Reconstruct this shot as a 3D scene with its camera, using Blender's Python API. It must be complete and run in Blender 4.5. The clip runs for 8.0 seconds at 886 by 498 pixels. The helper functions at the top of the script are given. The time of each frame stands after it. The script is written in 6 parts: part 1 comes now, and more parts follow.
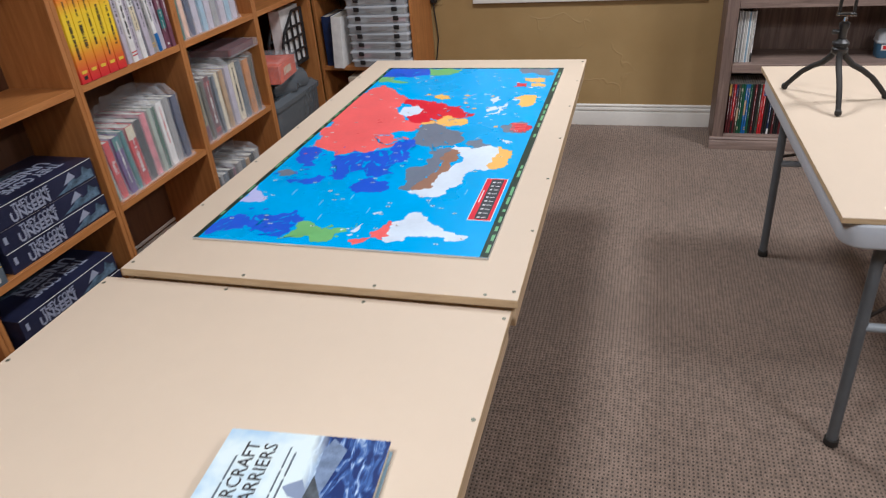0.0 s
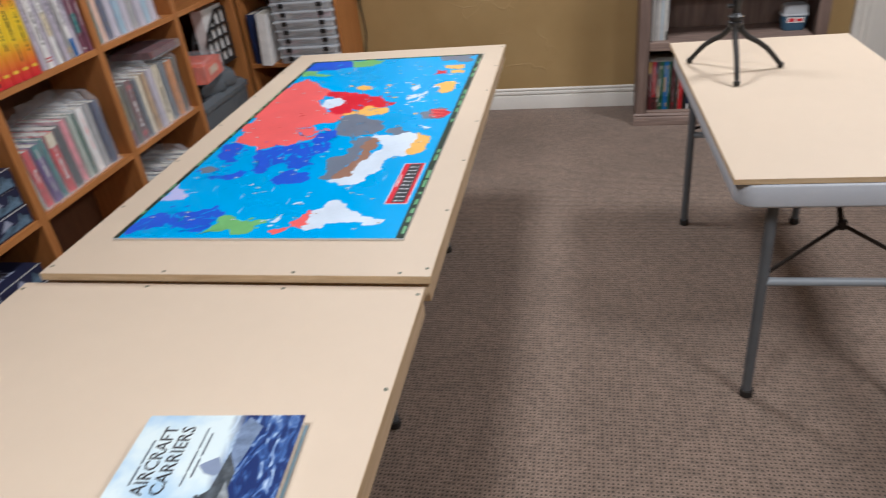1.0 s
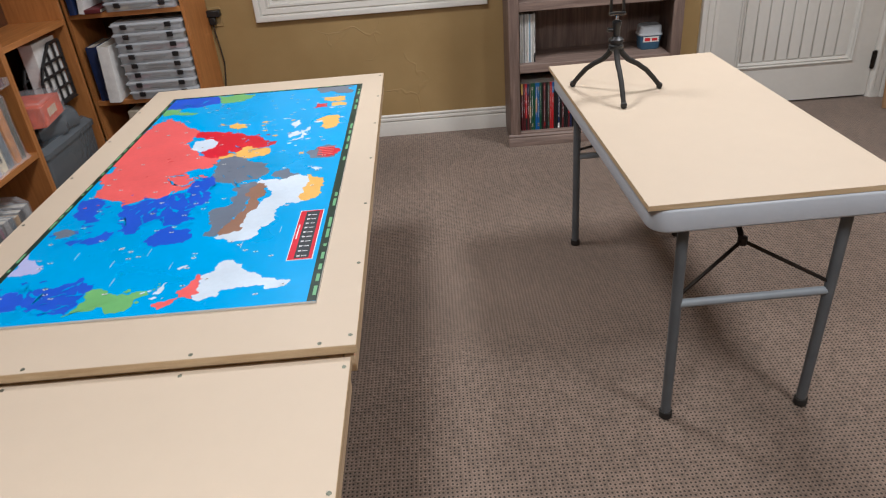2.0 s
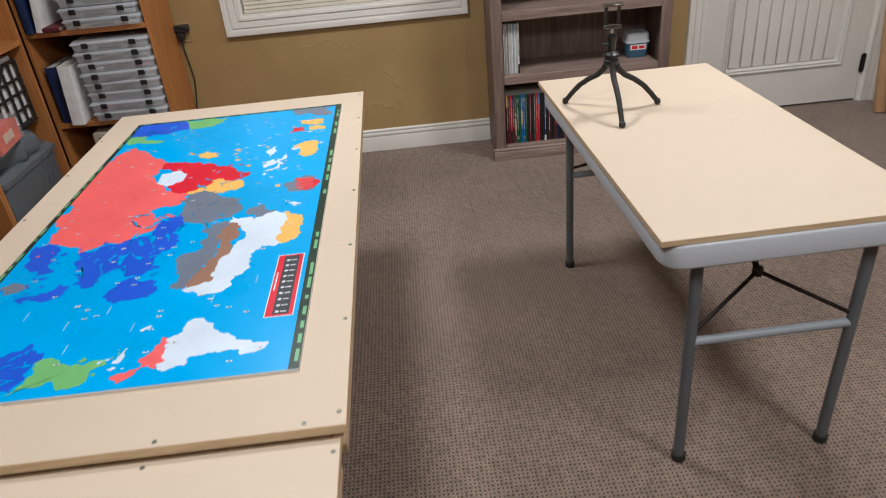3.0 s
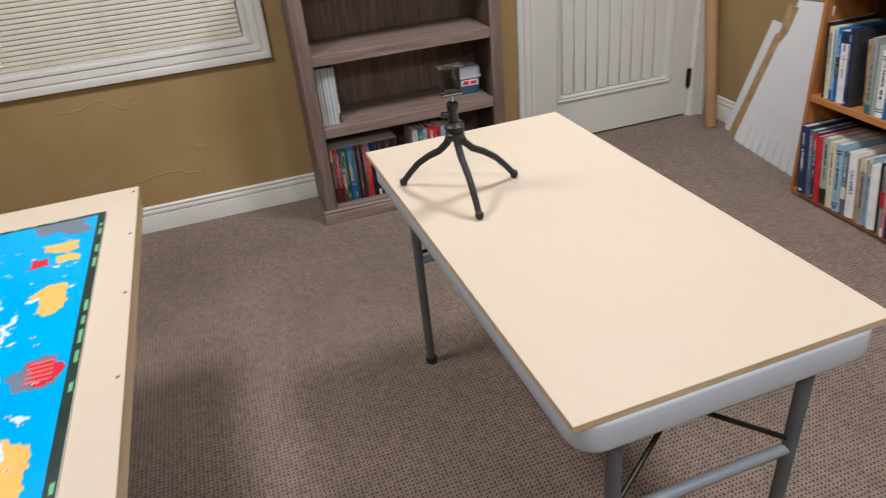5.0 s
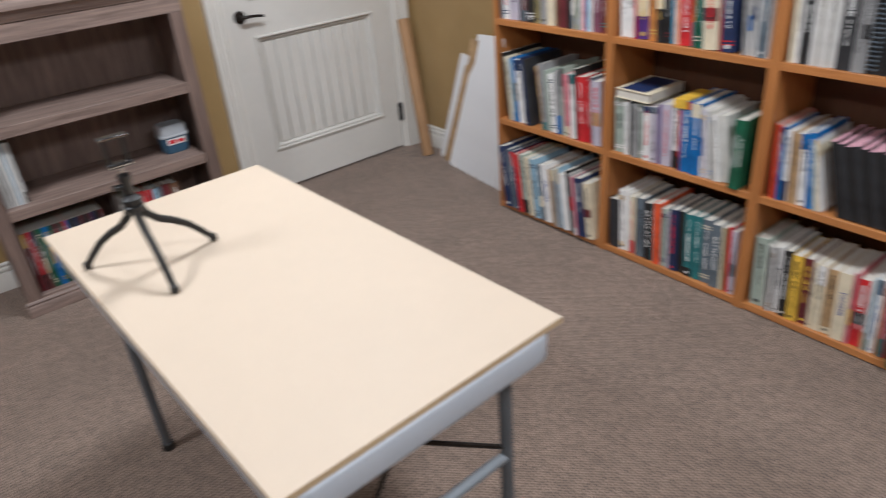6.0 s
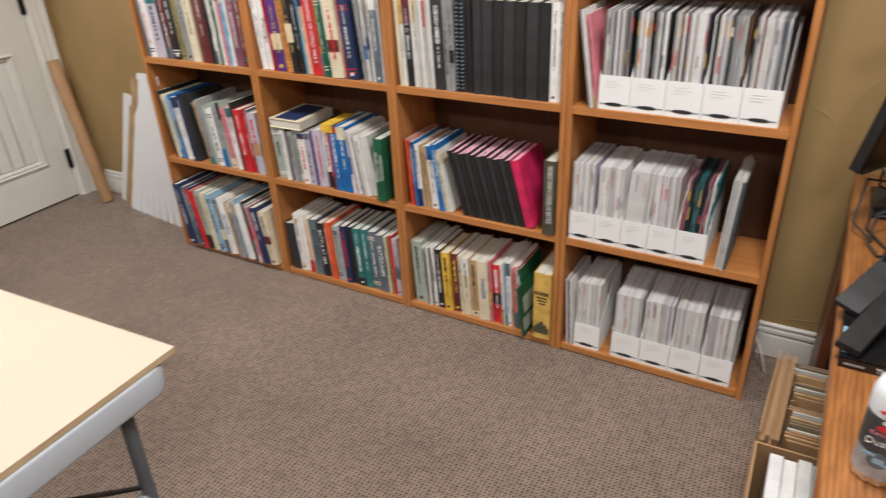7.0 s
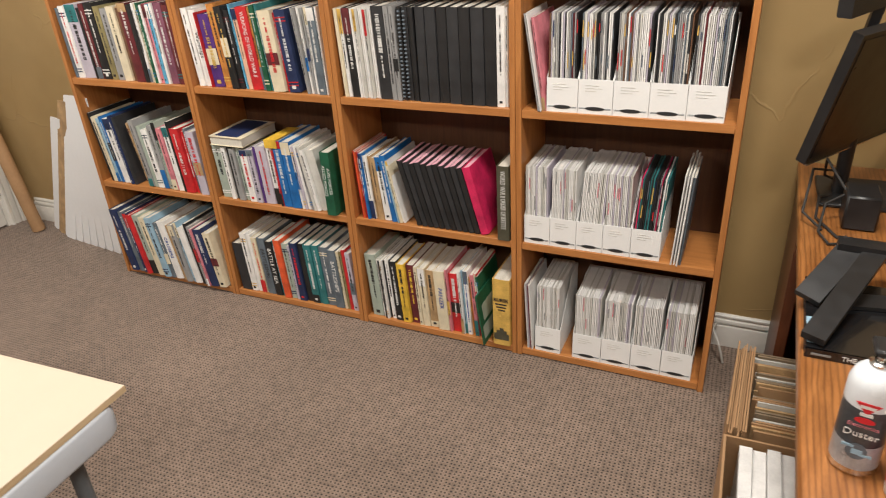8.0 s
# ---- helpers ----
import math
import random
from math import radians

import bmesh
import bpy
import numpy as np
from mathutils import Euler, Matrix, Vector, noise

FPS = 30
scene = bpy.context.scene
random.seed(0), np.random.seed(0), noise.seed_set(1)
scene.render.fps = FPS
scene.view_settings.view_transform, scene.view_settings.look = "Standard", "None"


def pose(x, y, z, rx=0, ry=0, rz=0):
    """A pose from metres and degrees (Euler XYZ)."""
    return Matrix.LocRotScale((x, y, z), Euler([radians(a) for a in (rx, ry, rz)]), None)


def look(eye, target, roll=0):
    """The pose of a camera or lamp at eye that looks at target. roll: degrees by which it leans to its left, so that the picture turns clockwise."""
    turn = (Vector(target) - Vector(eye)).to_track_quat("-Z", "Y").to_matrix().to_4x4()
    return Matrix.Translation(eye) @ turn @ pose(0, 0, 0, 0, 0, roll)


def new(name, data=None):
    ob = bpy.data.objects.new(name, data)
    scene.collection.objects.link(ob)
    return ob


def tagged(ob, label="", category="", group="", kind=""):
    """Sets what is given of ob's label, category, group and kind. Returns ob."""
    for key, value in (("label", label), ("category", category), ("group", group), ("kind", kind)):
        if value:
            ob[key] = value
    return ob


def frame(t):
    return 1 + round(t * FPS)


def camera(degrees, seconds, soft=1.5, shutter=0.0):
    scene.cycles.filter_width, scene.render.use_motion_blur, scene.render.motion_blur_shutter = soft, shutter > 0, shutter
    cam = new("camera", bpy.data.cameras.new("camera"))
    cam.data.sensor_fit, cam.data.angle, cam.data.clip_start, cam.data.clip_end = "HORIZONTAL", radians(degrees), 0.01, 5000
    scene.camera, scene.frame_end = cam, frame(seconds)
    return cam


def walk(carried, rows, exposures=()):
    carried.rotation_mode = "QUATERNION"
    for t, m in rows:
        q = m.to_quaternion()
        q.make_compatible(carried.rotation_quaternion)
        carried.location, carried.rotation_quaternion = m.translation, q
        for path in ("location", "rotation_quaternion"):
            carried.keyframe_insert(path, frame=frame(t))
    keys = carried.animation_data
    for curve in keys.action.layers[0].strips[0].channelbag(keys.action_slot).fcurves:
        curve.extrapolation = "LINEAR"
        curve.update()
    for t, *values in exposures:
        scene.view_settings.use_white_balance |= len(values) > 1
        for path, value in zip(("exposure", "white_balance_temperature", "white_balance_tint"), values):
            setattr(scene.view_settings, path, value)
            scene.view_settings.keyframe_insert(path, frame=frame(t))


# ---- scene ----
cam = camera(65.4, 8.0, soft=1.1, shutter=0.42)
PATH = [
    (0, (0.192, 0.262, 1.477), (-0.336, 1.922, 0.494), -4.7),
    (0.5, (0.249, 0.18, 1.482), (-0.327, 1.813, 0.481), -6.3),
    (1, (0.29, 0.223, 1.472), (-0.113, 1.902, 0.462), -6.4),
    (1.5, (0.274, 0.295, 1.471), (0.137, 2.018, 0.464), -4.6),
    (1.7, (0.227, 0.328, 1.47), (0.147, 2.062, 0.477), -4.6),
    (2.8, (0.127, 0.498, 1.473), (0.181, 2.232, 0.479), -5.2),
    (3, (0.144, 0.55, 1.476), (0.182, 2.287, 0.485), -5.5),
    (3.5, (0.21, 0.696, 1.487), (0.153, 2.433, 0.497), -7.6),
    (4, (0.286, 0.808, 1.486), (0.366, 2.545, 0.498), -6.9),
    (4.2, (0.295, 0.859, 1.481), (0.479, 2.588, 0.493), -5.8),
    (5.3, (0.261, 1.183, 1.496), (0.881, 2.797, 0.491), -5.6),
    (5.5, (0.299, 1.192, 1.495), (1.048, 2.761, 0.505), -5.2),
    (6, (0.424, 1.082, 1.505), (1.494, 2.464, 0.532), -4.9),
    (6.5, (0.516, 0.89, 1.511), (1.857, 2.002, 0.528), -3.6),
    (7, (0.547, 0.79, 1.522), (2.085, 1.649, 0.577), -2.5),
    (7.5, (0.571, 0.776, 1.508), (2.18, 1.511, 0.576), -2.2),
    (8, (0.573, 0.834, 1.516), (2.186, 1.559, 0.58), -3.6),
]
EXPOSURES = [(0.0, -0.2, 5600, 11), (3.0, -0.25, 5750, 9), (4.0, -0.19, 5750, 10), (5.5, -0.17, 5550, 8), (6.0, -0.1, 5450, 9), (6.5, -0.05, 5400, 10), (7.3, 0.17, 6250, 8), (8.0, 0.17, 6350, 9)]
walk(cam, [(t, look(eye, target, roll)) for t, eye, target, roll in PATH], EXPOSURES)

# ---- world, lights, exposure ----
world = bpy.data.worlds.new("night")
world.use_nodes = True
world.node_tree.nodes["Background"].inputs[0].default_value = (0.012, 0.014, 0.02, 1)
world.node_tree.nodes["Background"].inputs[1].default_value = 1.0
scene.world = world
scene.view_settings.exposure = 0.0
CEIL = 2.44
LIGHTS = [(-0.32, 2.9, 36.0), (1.58, 3.05, 40.0), (-0.32, 0.4, 36.0), (1.62, 0.8, 36.0)]

# ---- materials ----
MATS = {}


def nodes_of(name):
    m = bpy.data.materials.new(name)
    m.use_nodes = True
    t = m.node_tree
    return m, t, t.nodes["Principled BSDF"]


def mat(name, rgb, rough=0.5, var=0.12, scale=14.0, bump=0.0, bump_scale=120.0, metal=0.0, coat=0.0, island=0.0):
    """A painted, printed or moulded surface: base colour with two scales of variation and a fine relief."""
    if name in MATS:
        return MATS[name]
    m, t, b = nodes_of(name)
    co = t.nodes.new("ShaderNodeTexCoord")
    n1 = t.nodes.new("ShaderNodeTexNoise")
    n1.inputs["Scale"].default_value, n1.inputs["Detail"].default_value = scale, 6
    n2 = t.nodes.new("ShaderNodeTexNoise")
    n2.inputs["Scale"].default_value, n2.inputs["Detail"].default_value = scale * 9, 3
    add = t.nodes.new("ShaderNodeMath")
    add.operation = "MULTIPLY_ADD"
    add.inputs[1].default_value = 0.4
    ramp = t.nodes.new("ShaderNodeMapRange")
    ramp.inputs[1].default_value, ramp.inputs[2].default_value = 0.45, 0.95
    ramp.inputs[3].default_value, ramp.inputs[4].default_value = 1 - var, 1 + var * 0.6
    mul = t.nodes.new("ShaderNodeMix")
    mul.data_type, mul.blend_type = "RGBA", "MULTIPLY"
    mul.inputs[0].default_value = 1
    mul.inputs[6].default_value = (*rgb, 1)
    L = t.links.new
    L(co.outputs["Object"], n1.inputs["Vector"]), L(co.outputs["Object"], n2.inputs["Vector"])
    L(n2.outputs["Fac"], add.inputs[0]), L(n1.outputs["Fac"], add.inputs[2])
    L(add.outputs[0], ramp.inputs[0]), L(ramp.outputs[0], mul.inputs[7])
    L(mul.outputs[2], b.inputs["Base Color"])
    rr = t.nodes.new("ShaderNodeMapRange")
    rr.inputs[3].default_value, rr.inputs[4].default_value = max(0.02, rough - 0.08), min(1, rough + 0.1)
    L(n1.outputs["Fac"], rr.inputs[0]), L(rr.outputs[0], b.inputs["Roughness"])
    b.inputs["Metallic"].default_value = metal
    b.inputs["Coat Weight"].default_value = coat
    if bump:
        n3 = t.nodes.new("ShaderNodeTexNoise")
        n3.inputs["Scale"].default_value, n3.inputs["Detail"].default_value = bump_scale, 4
        bp = t.nodes.new("ShaderNodeBump")
        bp.inputs["Strength"].default_value, bp.inputs["Distance"].default_value = bump, 0.002
        L(co.outputs["Object"], n3.inputs["Vector"]), L(n3.outputs["Fac"], bp.inputs["Height"]), L(bp.outputs[0], b.inputs["Normal"])
    MATS[name] = m
    return m


def wood(name, light, dark, stretch, rough=0.42, rings=7.0, coat=0.0):
    """Wood or printed wood grain; stretch squeezes the grain along one axis of the object."""
    m, t, b = nodes_of(name)
    co = t.nodes.new("ShaderNodeTexCoord")
    info = t.nodes.new("ShaderNodeObjectInfo")
    mp = t.nodes.new("ShaderNodeMapping")
    mp.inputs["Scale"].default_value = stretch
    shift = t.nodes.new("ShaderNodeVectorMath")
    shift.operation = "SCALE"
    shift.inputs[0].default_value = (3.1, 7.7, 5.3)
    n = t.nodes.new("ShaderNodeTexNoise")
    n.inputs["Scale"].default_value, n.inputs["Detail"].default_value, n.inputs["Distortion"].default_value = rings, 8, 0.6
    f = t.nodes.new("ShaderNodeTexNoise")
    f.inputs["Scale"].default_value, f.inputs["Detail"].default_value = rings * 14, 3
    ma = t.nodes.new("ShaderNodeMath")
    ma.operation = "MULTIPLY_ADD"
    ma.inputs[1].default_value = 0.35
    cr = t.nodes.new("ShaderNodeValToRGB")
    cr.color_ramp.elements[0].position, cr.color_ramp.elements[0].color = 0.42, (*dark, 1)
    cr.color_ramp.elements[1].position, cr.color_ramp.elements[1].color = 0.86, (*light, 1)
    bp = t.nodes.new("ShaderNodeBump")
    bp.inputs["Strength"].default_value, bp.inputs["Distance"].default_value = 0.12, 0.001
    L = t.links.new
    L(info.outputs["Random"], shift.inputs["Scale"]), L(shift.outputs[0], mp.inputs["Location"])
    L(co.outputs["Object"], mp.inputs["Vector"]), L(mp.outputs[0], n.inputs["Vector"]), L(mp.outputs[0], f.inputs["Vector"])
    L(f.outputs["Fac"], ma.inputs[0]), L(n.outputs["Fac"], ma.inputs[2]), L(ma.outputs[0], cr.inputs["Fac"])
    L(cr.outputs[0], b.inputs["Base Color"]), L(ma.outputs[0], bp.inputs["Height"]), L(bp.outputs[0], b.inputs["Normal"])
    b.inputs["Roughness"].default_value, b.inputs["Coat Weight"].default_value = rough, coat
    MATS[name] = m
    return m


def carpet_material():
    """Low loop-pile carpet: a close grid of loops in two browns with a dark hole between each four."""
    m, t, b = nodes_of("carpet_loops")
    co = t.nodes.new("ShaderNodeTexCoord")
    mp = t.nodes.new("ShaderNodeMapping")
    mp.inputs["Scale"].default_value = (1 / 0.0122, 1 / 0.0132, 1)
    v = t.nodes.new("ShaderNodeTexVoronoi")
    v.voronoi_dimensions = "2D"
    v.inputs["Scale"].default_value, v.inputs["Randomness"].default_value = 1.0, 0.22
    cr = t.nodes.new("ShaderNodeValToRGB")
    cr.color_ramp.elements[0].position, cr.color_ramp.elements[0].color = 0.1, (0.018, 0.013, 0.010, 1)
    cr.color_ramp.elements[1].position, cr.color_ramp.elements[1].color = 0.62, (0.19, 0.139, 0.107, 1)
    cr.color_ramp.elements.new(0.25).color = (0.13, 0.094, 0.072, 1)
    cr.color_ramp.elements.new(0.36).color = (0.258, 0.19, 0.147, 1)
    sep = t.nodes.new("ShaderNodeSeparateColor")
    tone = t.nodes.new("ShaderNodeMapRange")
    tone.inputs[3].default_value, tone.inputs[4].default_value = 0.8, 1.2
    big = t.nodes.new("ShaderNodeTexNoise")
    big.inputs["Scale"].default_value, big.inputs["Detail"].default_value = 2.2, 5
    rng = t.nodes.new("ShaderNodeMapRange")
    rng.inputs[1].default_value, rng.inputs[2].default_value = 0.3, 0.7
    rng.inputs[3].default_value, rng.inputs[4].default_value = 0.88, 1.12
    fib = t.nodes.new("ShaderNodeTexNoise")
    fib.inputs["Scale"].default_value, fib.inputs["Detail"].default_value = 700, 2
    frn = t.nodes.new("ShaderNodeMapRange")
    frn.inputs[3].default_value, frn.inputs[4].default_value = 0.75, 1.25
    mix = [t.nodes.new("ShaderNodeMix") for k in range(3)]
    for x in mix:
        x.data_type, x.blend_type = "RGBA", "MULTIPLY"
        x.inputs[0].default_value = 1
    bp = t.nodes.new("ShaderNodeBump")
    bp.inputs["Strength"].default_value, bp.inputs["Distance"].default_value = 0.7, 0.004
    L = t.links.new
    L(co.outputs["Object"], mp.inputs["Vector"]), L(mp.outputs[0], v.inputs["Vector"]), L(v.outputs["Distance"], cr.inputs[0])
    L(v.outputs["Color"], sep.inputs[0]), L(sep.outputs[0], tone.inputs[0])
    L(co.outputs["Object"], big.inputs["Vector"]), L(co.outputs["Object"], fib.inputs["Vector"])
    L(big.outputs["Fac"], rng.inputs[0]), L(fib.outputs["Fac"], frn.inputs[0])
    L(cr.outputs[0], mix[0].inputs[6]), L(tone.outputs[0], mix[0].inputs[7])
    L(mix[0].outputs[2], mix[1].inputs[6]), L(rng.outputs[0], mix[1].inputs[7])
    L(mix[1].outputs[2], mix[2].inputs[6]), L(frn.outputs[0], mix[2].inputs[7]), L(mix[2].outputs[2], b.inputs["Base Color"])
    L(v.outputs["Distance"], bp.inputs["Height"]), L(bp.outputs[0], b.inputs["Normal"])
    b.inputs["Roughness"].default_value = 0.95
    b.inputs["Sheen Weight"].default_value = 0.15
    return m


def wall_material():
    """Gold-tan paint over hand-trowelled plaster with low ridges."""
    m, t, b = nodes_of("tan_trowelled_plaster")
    co = t.nodes.new("ShaderNodeTexCoord")
    n1 = t.nodes.new("ShaderNodeTexNoise")
    n1.inputs["Scale"].default_value, n1.inputs["Detail"].default_value = 2.6, 6
    cr = t.nodes.new("ShaderNodeValToRGB")
    cr.color_ramp.elements[0].position, cr.color_ramp.elements[0].color = 0.3, (0.325, 0.215, 0.085, 1)
    cr.color_ramp.elements[1].position, cr.color_ramp.elements[1].color = 0.75, (0.415, 0.285, 0.125, 1)
    v = t.nodes.new("ShaderNodeTexVoronoi")
    v.feature = "DISTANCE_TO_EDGE"
    v.inputs["Scale"].default_value = 3.1
    wob = t.nodes.new("ShaderNodeTexNoise")
    wob.inputs["Scale"].default_value, wob.inputs["Detail"].default_value = 3.5, 3
    mixv = t.nodes.new("ShaderNodeVectorMath")
    mixv.operation = "MULTIPLY_ADD"
    mixv.inputs[1].default_value = (0.3, 0.3, 0.3)
    edge = t.nodes.new("ShaderNodeMapRange")
    edge.inputs[1].default_value, edge.inputs[2].default_value = 0.0, 0.014
    edge.inputs[3].default_value, edge.inputs[4].default_value = 1, 0
    gate = t.nodes.new("ShaderNodeMath")
    gate.operation = "MULTIPLY"
    g2 = t.nodes.new("ShaderNodeMapRange")
    g2.inputs[1].default_value, g2.inputs[2].default_value = 0.54, 0.6
    fine = t.nodes.new("ShaderNodeTexNoise")
    fine.inputs["Scale"].default_value, fine.inputs["Detail"].default_value = 26, 6
    s = t.nodes.new("ShaderNodeMath")
    s.operation = "MULTIPLY_ADD"
    s.inputs[1].default_value = 0.22
    bp = t.nodes.new("ShaderNodeBump")
    bp.inputs["Strength"].default_value, bp.inputs["Distance"].default_value = 0.5, 0.003
    L = t.links.new
    for x in (n1, wob, fine):
        L(co.outputs["Object"], x.inputs["Vector"])
    L(wob.outputs["Color"], mixv.inputs[0]), L(co.outputs["Object"], mixv.inputs[2]), L(mixv.outputs[0], v.inputs["Vector"])
    L(v.outputs["Distance"], edge.inputs[0]), L(n1.outputs["Fac"], g2.inputs[0])
    L(edge.outputs[0], gate.inputs[0]), L(g2.outputs[0], gate.inputs[1])
    L(fine.outputs["Fac"], s.inputs[0]), L(gate.outputs[0], s.inputs[2]), L(s.outputs[0], bp.inputs["Height"])
    L(n1.outputs["Fac"], cr.inputs[0]), L(cr.outputs[0], b.inputs["Base Color"]), L(bp.outputs[0], b.inputs["Normal"])
    b.inputs["Roughness"].default_value = 0.5
    return m


def clear(name, rgb, rough=0.06, alpha=0.3):
    """Thin clear plastic: mostly see-through, with gloss."""
    m, t, b = nodes_of(name)
    n = t.nodes.new("ShaderNodeTexNoise")
    n.inputs["Scale"].default_value, n.inputs["Detail"].default_value = 34, 4
    co = t.nodes.new("ShaderNodeTexCoord")
    bp = t.nodes.new("ShaderNodeBump")
    bp.inputs["Strength"].default_value, bp.inputs["Distance"].default_value = 0.5, 0.004
    t.links.new(co.outputs["Object"], n.inputs["Vector"])
    t.links.new(n.outputs["Fac"], bp.inputs["Height"])
    t.links.new(bp.outputs[0], b.inputs["Normal"])
    b.inputs["Base Color"].default_value = (*rgb, 1)
    b.inputs["Roughness"].default_value, b.inputs["Alpha"].default_value = rough, alpha
    MATS[name] = m
    return m


CARPET, PLASTER = carpet_material(), wall_material()
OAK_V = wood("orange_oak_laminate_upright", (0.49, 0.205, 0.06), (0.34, 0.128, 0.034), (9, 9, 0.7))
OAK_H = wood("orange_oak_laminate_shelf", (0.51, 0.215, 0.064), (0.36, 0.137, 0.037), (9, 0.7, 9))
# Bookcase backs: the shade inside the shelves is put into their colour.
OAK_BACK = wood("oak_back_with_shade", (0.115, 0.046, 0.017), (0.07, 0.026, 0.01), (9, 9, 0.7), 0.6)
GREY_V = wood("grey_brown_wood_upright", (0.235, 0.165, 0.135), (0.105, 0.07, 0.057), (12, 12, 0.8), 0.55, 6)
GREY_H = wood("grey_brown_wood_shelf", (0.275, 0.2, 0.165), (0.135, 0.093, 0.077), (0.8, 12, 12), 0.55, 6)
DESK_WOOD = wood("honey_oak_desk", (0.36, 0.145, 0.040), (0.17, 0.06, 0.014), (1.1, 9, 9), 0.34, 7, 0.2)


def growth_lines(m):
    """Dark wandering growth lines of plain-sawn oak, laid over the wood colour."""
    t = m.node_tree
    b = t.nodes["Principled BSDF"]
    under = b.inputs["Base Color"].links[0].from_socket
    co, mp, w = t.nodes.new("ShaderNodeTexCoord"), t.nodes.new("ShaderNodeMapping"), t.nodes.new("ShaderNodeTexWave")
    mp.inputs["Scale"].default_value = (0.22, 1, 1)
    w.bands_direction = "Y"
    for key, v in (("Scale", 30), ("Distortion", 11), ("Detail", 3), ("Detail Scale", 0.3), ("Detail Roughness", 0.55)):
        w.inputs[key].default_value = v
    cr, mx = t.nodes.new("ShaderNodeValToRGB"), t.nodes.new("ShaderNodeMix")
    cr.color_ramp.elements[0].position, cr.color_ramp.elements[0].color = 0.02, (0.42, 0.36, 0.3, 1)
    cr.color_ramp.elements[1].position, cr.color_ramp.elements[1].color = 0.42, (1, 1, 1, 1)
    mx.data_type, mx.blend_type = "RGBA", "MULTIPLY"
    mx.inputs[0].default_value = 0.6
    L = t.links.new
    L(co.outputs["Object"], mp.inputs["Vector"]), L(mp.outputs[0], w.inputs["Vector"]), L(w.outputs["Fac"], cr.inputs[0])
    L(under, mx.inputs[6]), L(cr.outputs[0], mx.inputs[7]), L(mx.outputs[2], b.inputs["Base Color"])


growth_lines(DESK_WOOD)
# Desk panels in a dark red that carries the shadow below the top.
DESK_SHADED = wood("shaded_red_desk_side", (0.145, 0.045, 0.018), (0.075, 0.022, 0.009), (9, 9, 0.8), 0.4)
BOARD = mat("cream_board", (0.565, 0.466, 0.357), 0.6, 0.035, 2.2, 0.05, 300)
BOARD_EDGE = wood("raw_board_edge", (0.58, 0.44, 0.27), (0.42, 0.29, 0.16), (1.2, 1.2, 14), 0.7)
TRIM = mat("white_trim_paint", (0.74, 0.72, 0.67), 0.35, 0.05, 5, 0.05, 60)
DOOR_PAINT = mat("white_door_paint", (0.70, 0.685, 0.64), 0.32, 0.05, 4, 0.06, 80)
CEIL_PAINT = mat("ceiling_paint", (0.50, 0.47, 0.42), 0.8, 0.05, 4, 0.3, 60)
GREY_PLASTIC = mat("pale_grey_plastic", (0.50, 0.535, 0.59), 0.42, 0.05, 8, 0.12, 400)
LEG_STEEL = mat("grey_powder_coat", (0.105, 0.115, 0.125), 0.42, 0.12, 20, 0.1, 500)
BLACK = mat("black_plastic", (0.014, 0.014, 0.015), 0.38, 0.25, 30, 0.05, 300)
BLACK_RUBBER = mat("black_rubber", (0.02, 0.018, 0.016), 0.7, 0.3, 40)
CHROME = mat("bright_steel", (0.72, 0.72, 0.72), 0.18, 0.05, 30, metal=1.0)
DARK_METAL = mat("oil_rubbed_bronze", (0.035, 0.028, 0.024), 0.38, 0.3, 60, metal=0.7)
BLIND = mat("cream_blind", (0.68, 0.63, 0.52), 0.5, 0.05, 9)
GLASS = clear("window_glass", (0.9, 0.95, 0.95), 0.02, 0.12)

# ---- mesh helpers ----


def box(bm, x0, x1, y0, y1, z0, z1, bev=0.0, seg=1):
    r = bmesh.ops.create_cube(bm, size=1)
    vs = r["verts"]
    for v in vs:
        v.co = Vector((x0 + (v.co.x + 0.5) * (x1 - x0), y0 + (v.co.y + 0.5) * (y1 - y0), z0 + (v.co.z + 0.5) * (z1 - z0)))
    if bev:
        es = list({e for v in vs for e in v.link_edges})
        bmesh.ops.bevel(bm, geom=es, offset=bev, segments=seg, profile=0.5, affect="EDGES")


def rings(bm, loops, cap=True):
    vs = [[bm.verts.new(p) for p in loop] for loop in loops]
    n = len(loops[0])
    for a, b in zip(vs, vs[1:]):
        for i in range(n):
            bm.faces.new((a[i], a[(i + 1) % n], b[(i + 1) % n], b[i]))
    if cap:
        bm.faces.new(vs[0][::-1])
        bm.faces.new(vs[-1])


def tube(bm, pts, r, n=10, r1=None):
    """A round rod through the points, its radius going from r to r1."""
    pts = [Vector(p) for p in pts]
    loops = []
    for i, p in enumerate(pts):
        d = (pts[min(i + 1, len(pts) - 1)] - pts[max(i - 1, 0)]).normalized()
        side = d.cross(Vector((0, 0, 1)) if abs(d.z) < 0.95 else Vector((1, 0, 0))).normalized()
        up = side.cross(d)
        k = r if r1 is None else r + (r1 - r) * i / (len(pts) - 1)
        loops.append([p + side * math.cos(2 * math.pi * j / n) * k + up * math.sin(2 * math.pi * j / n) * k for j in range(n)])
    rings(bm, loops)


def lathe(bm, prof, n=24, at=(0, 0, 0)):
    x, y, z = at
    rings(bm, [[(x + r * math.cos(2 * math.pi * j / n), y + r * math.sin(2 * math.pi * j / n), z + h) for j in range(n)] for r, h in prof])


def prism(bm, pts, z0, z1):
    rings(bm, [[(x, y, z0) for x, y in pts], [(x, y, z1) for x, y in pts]])


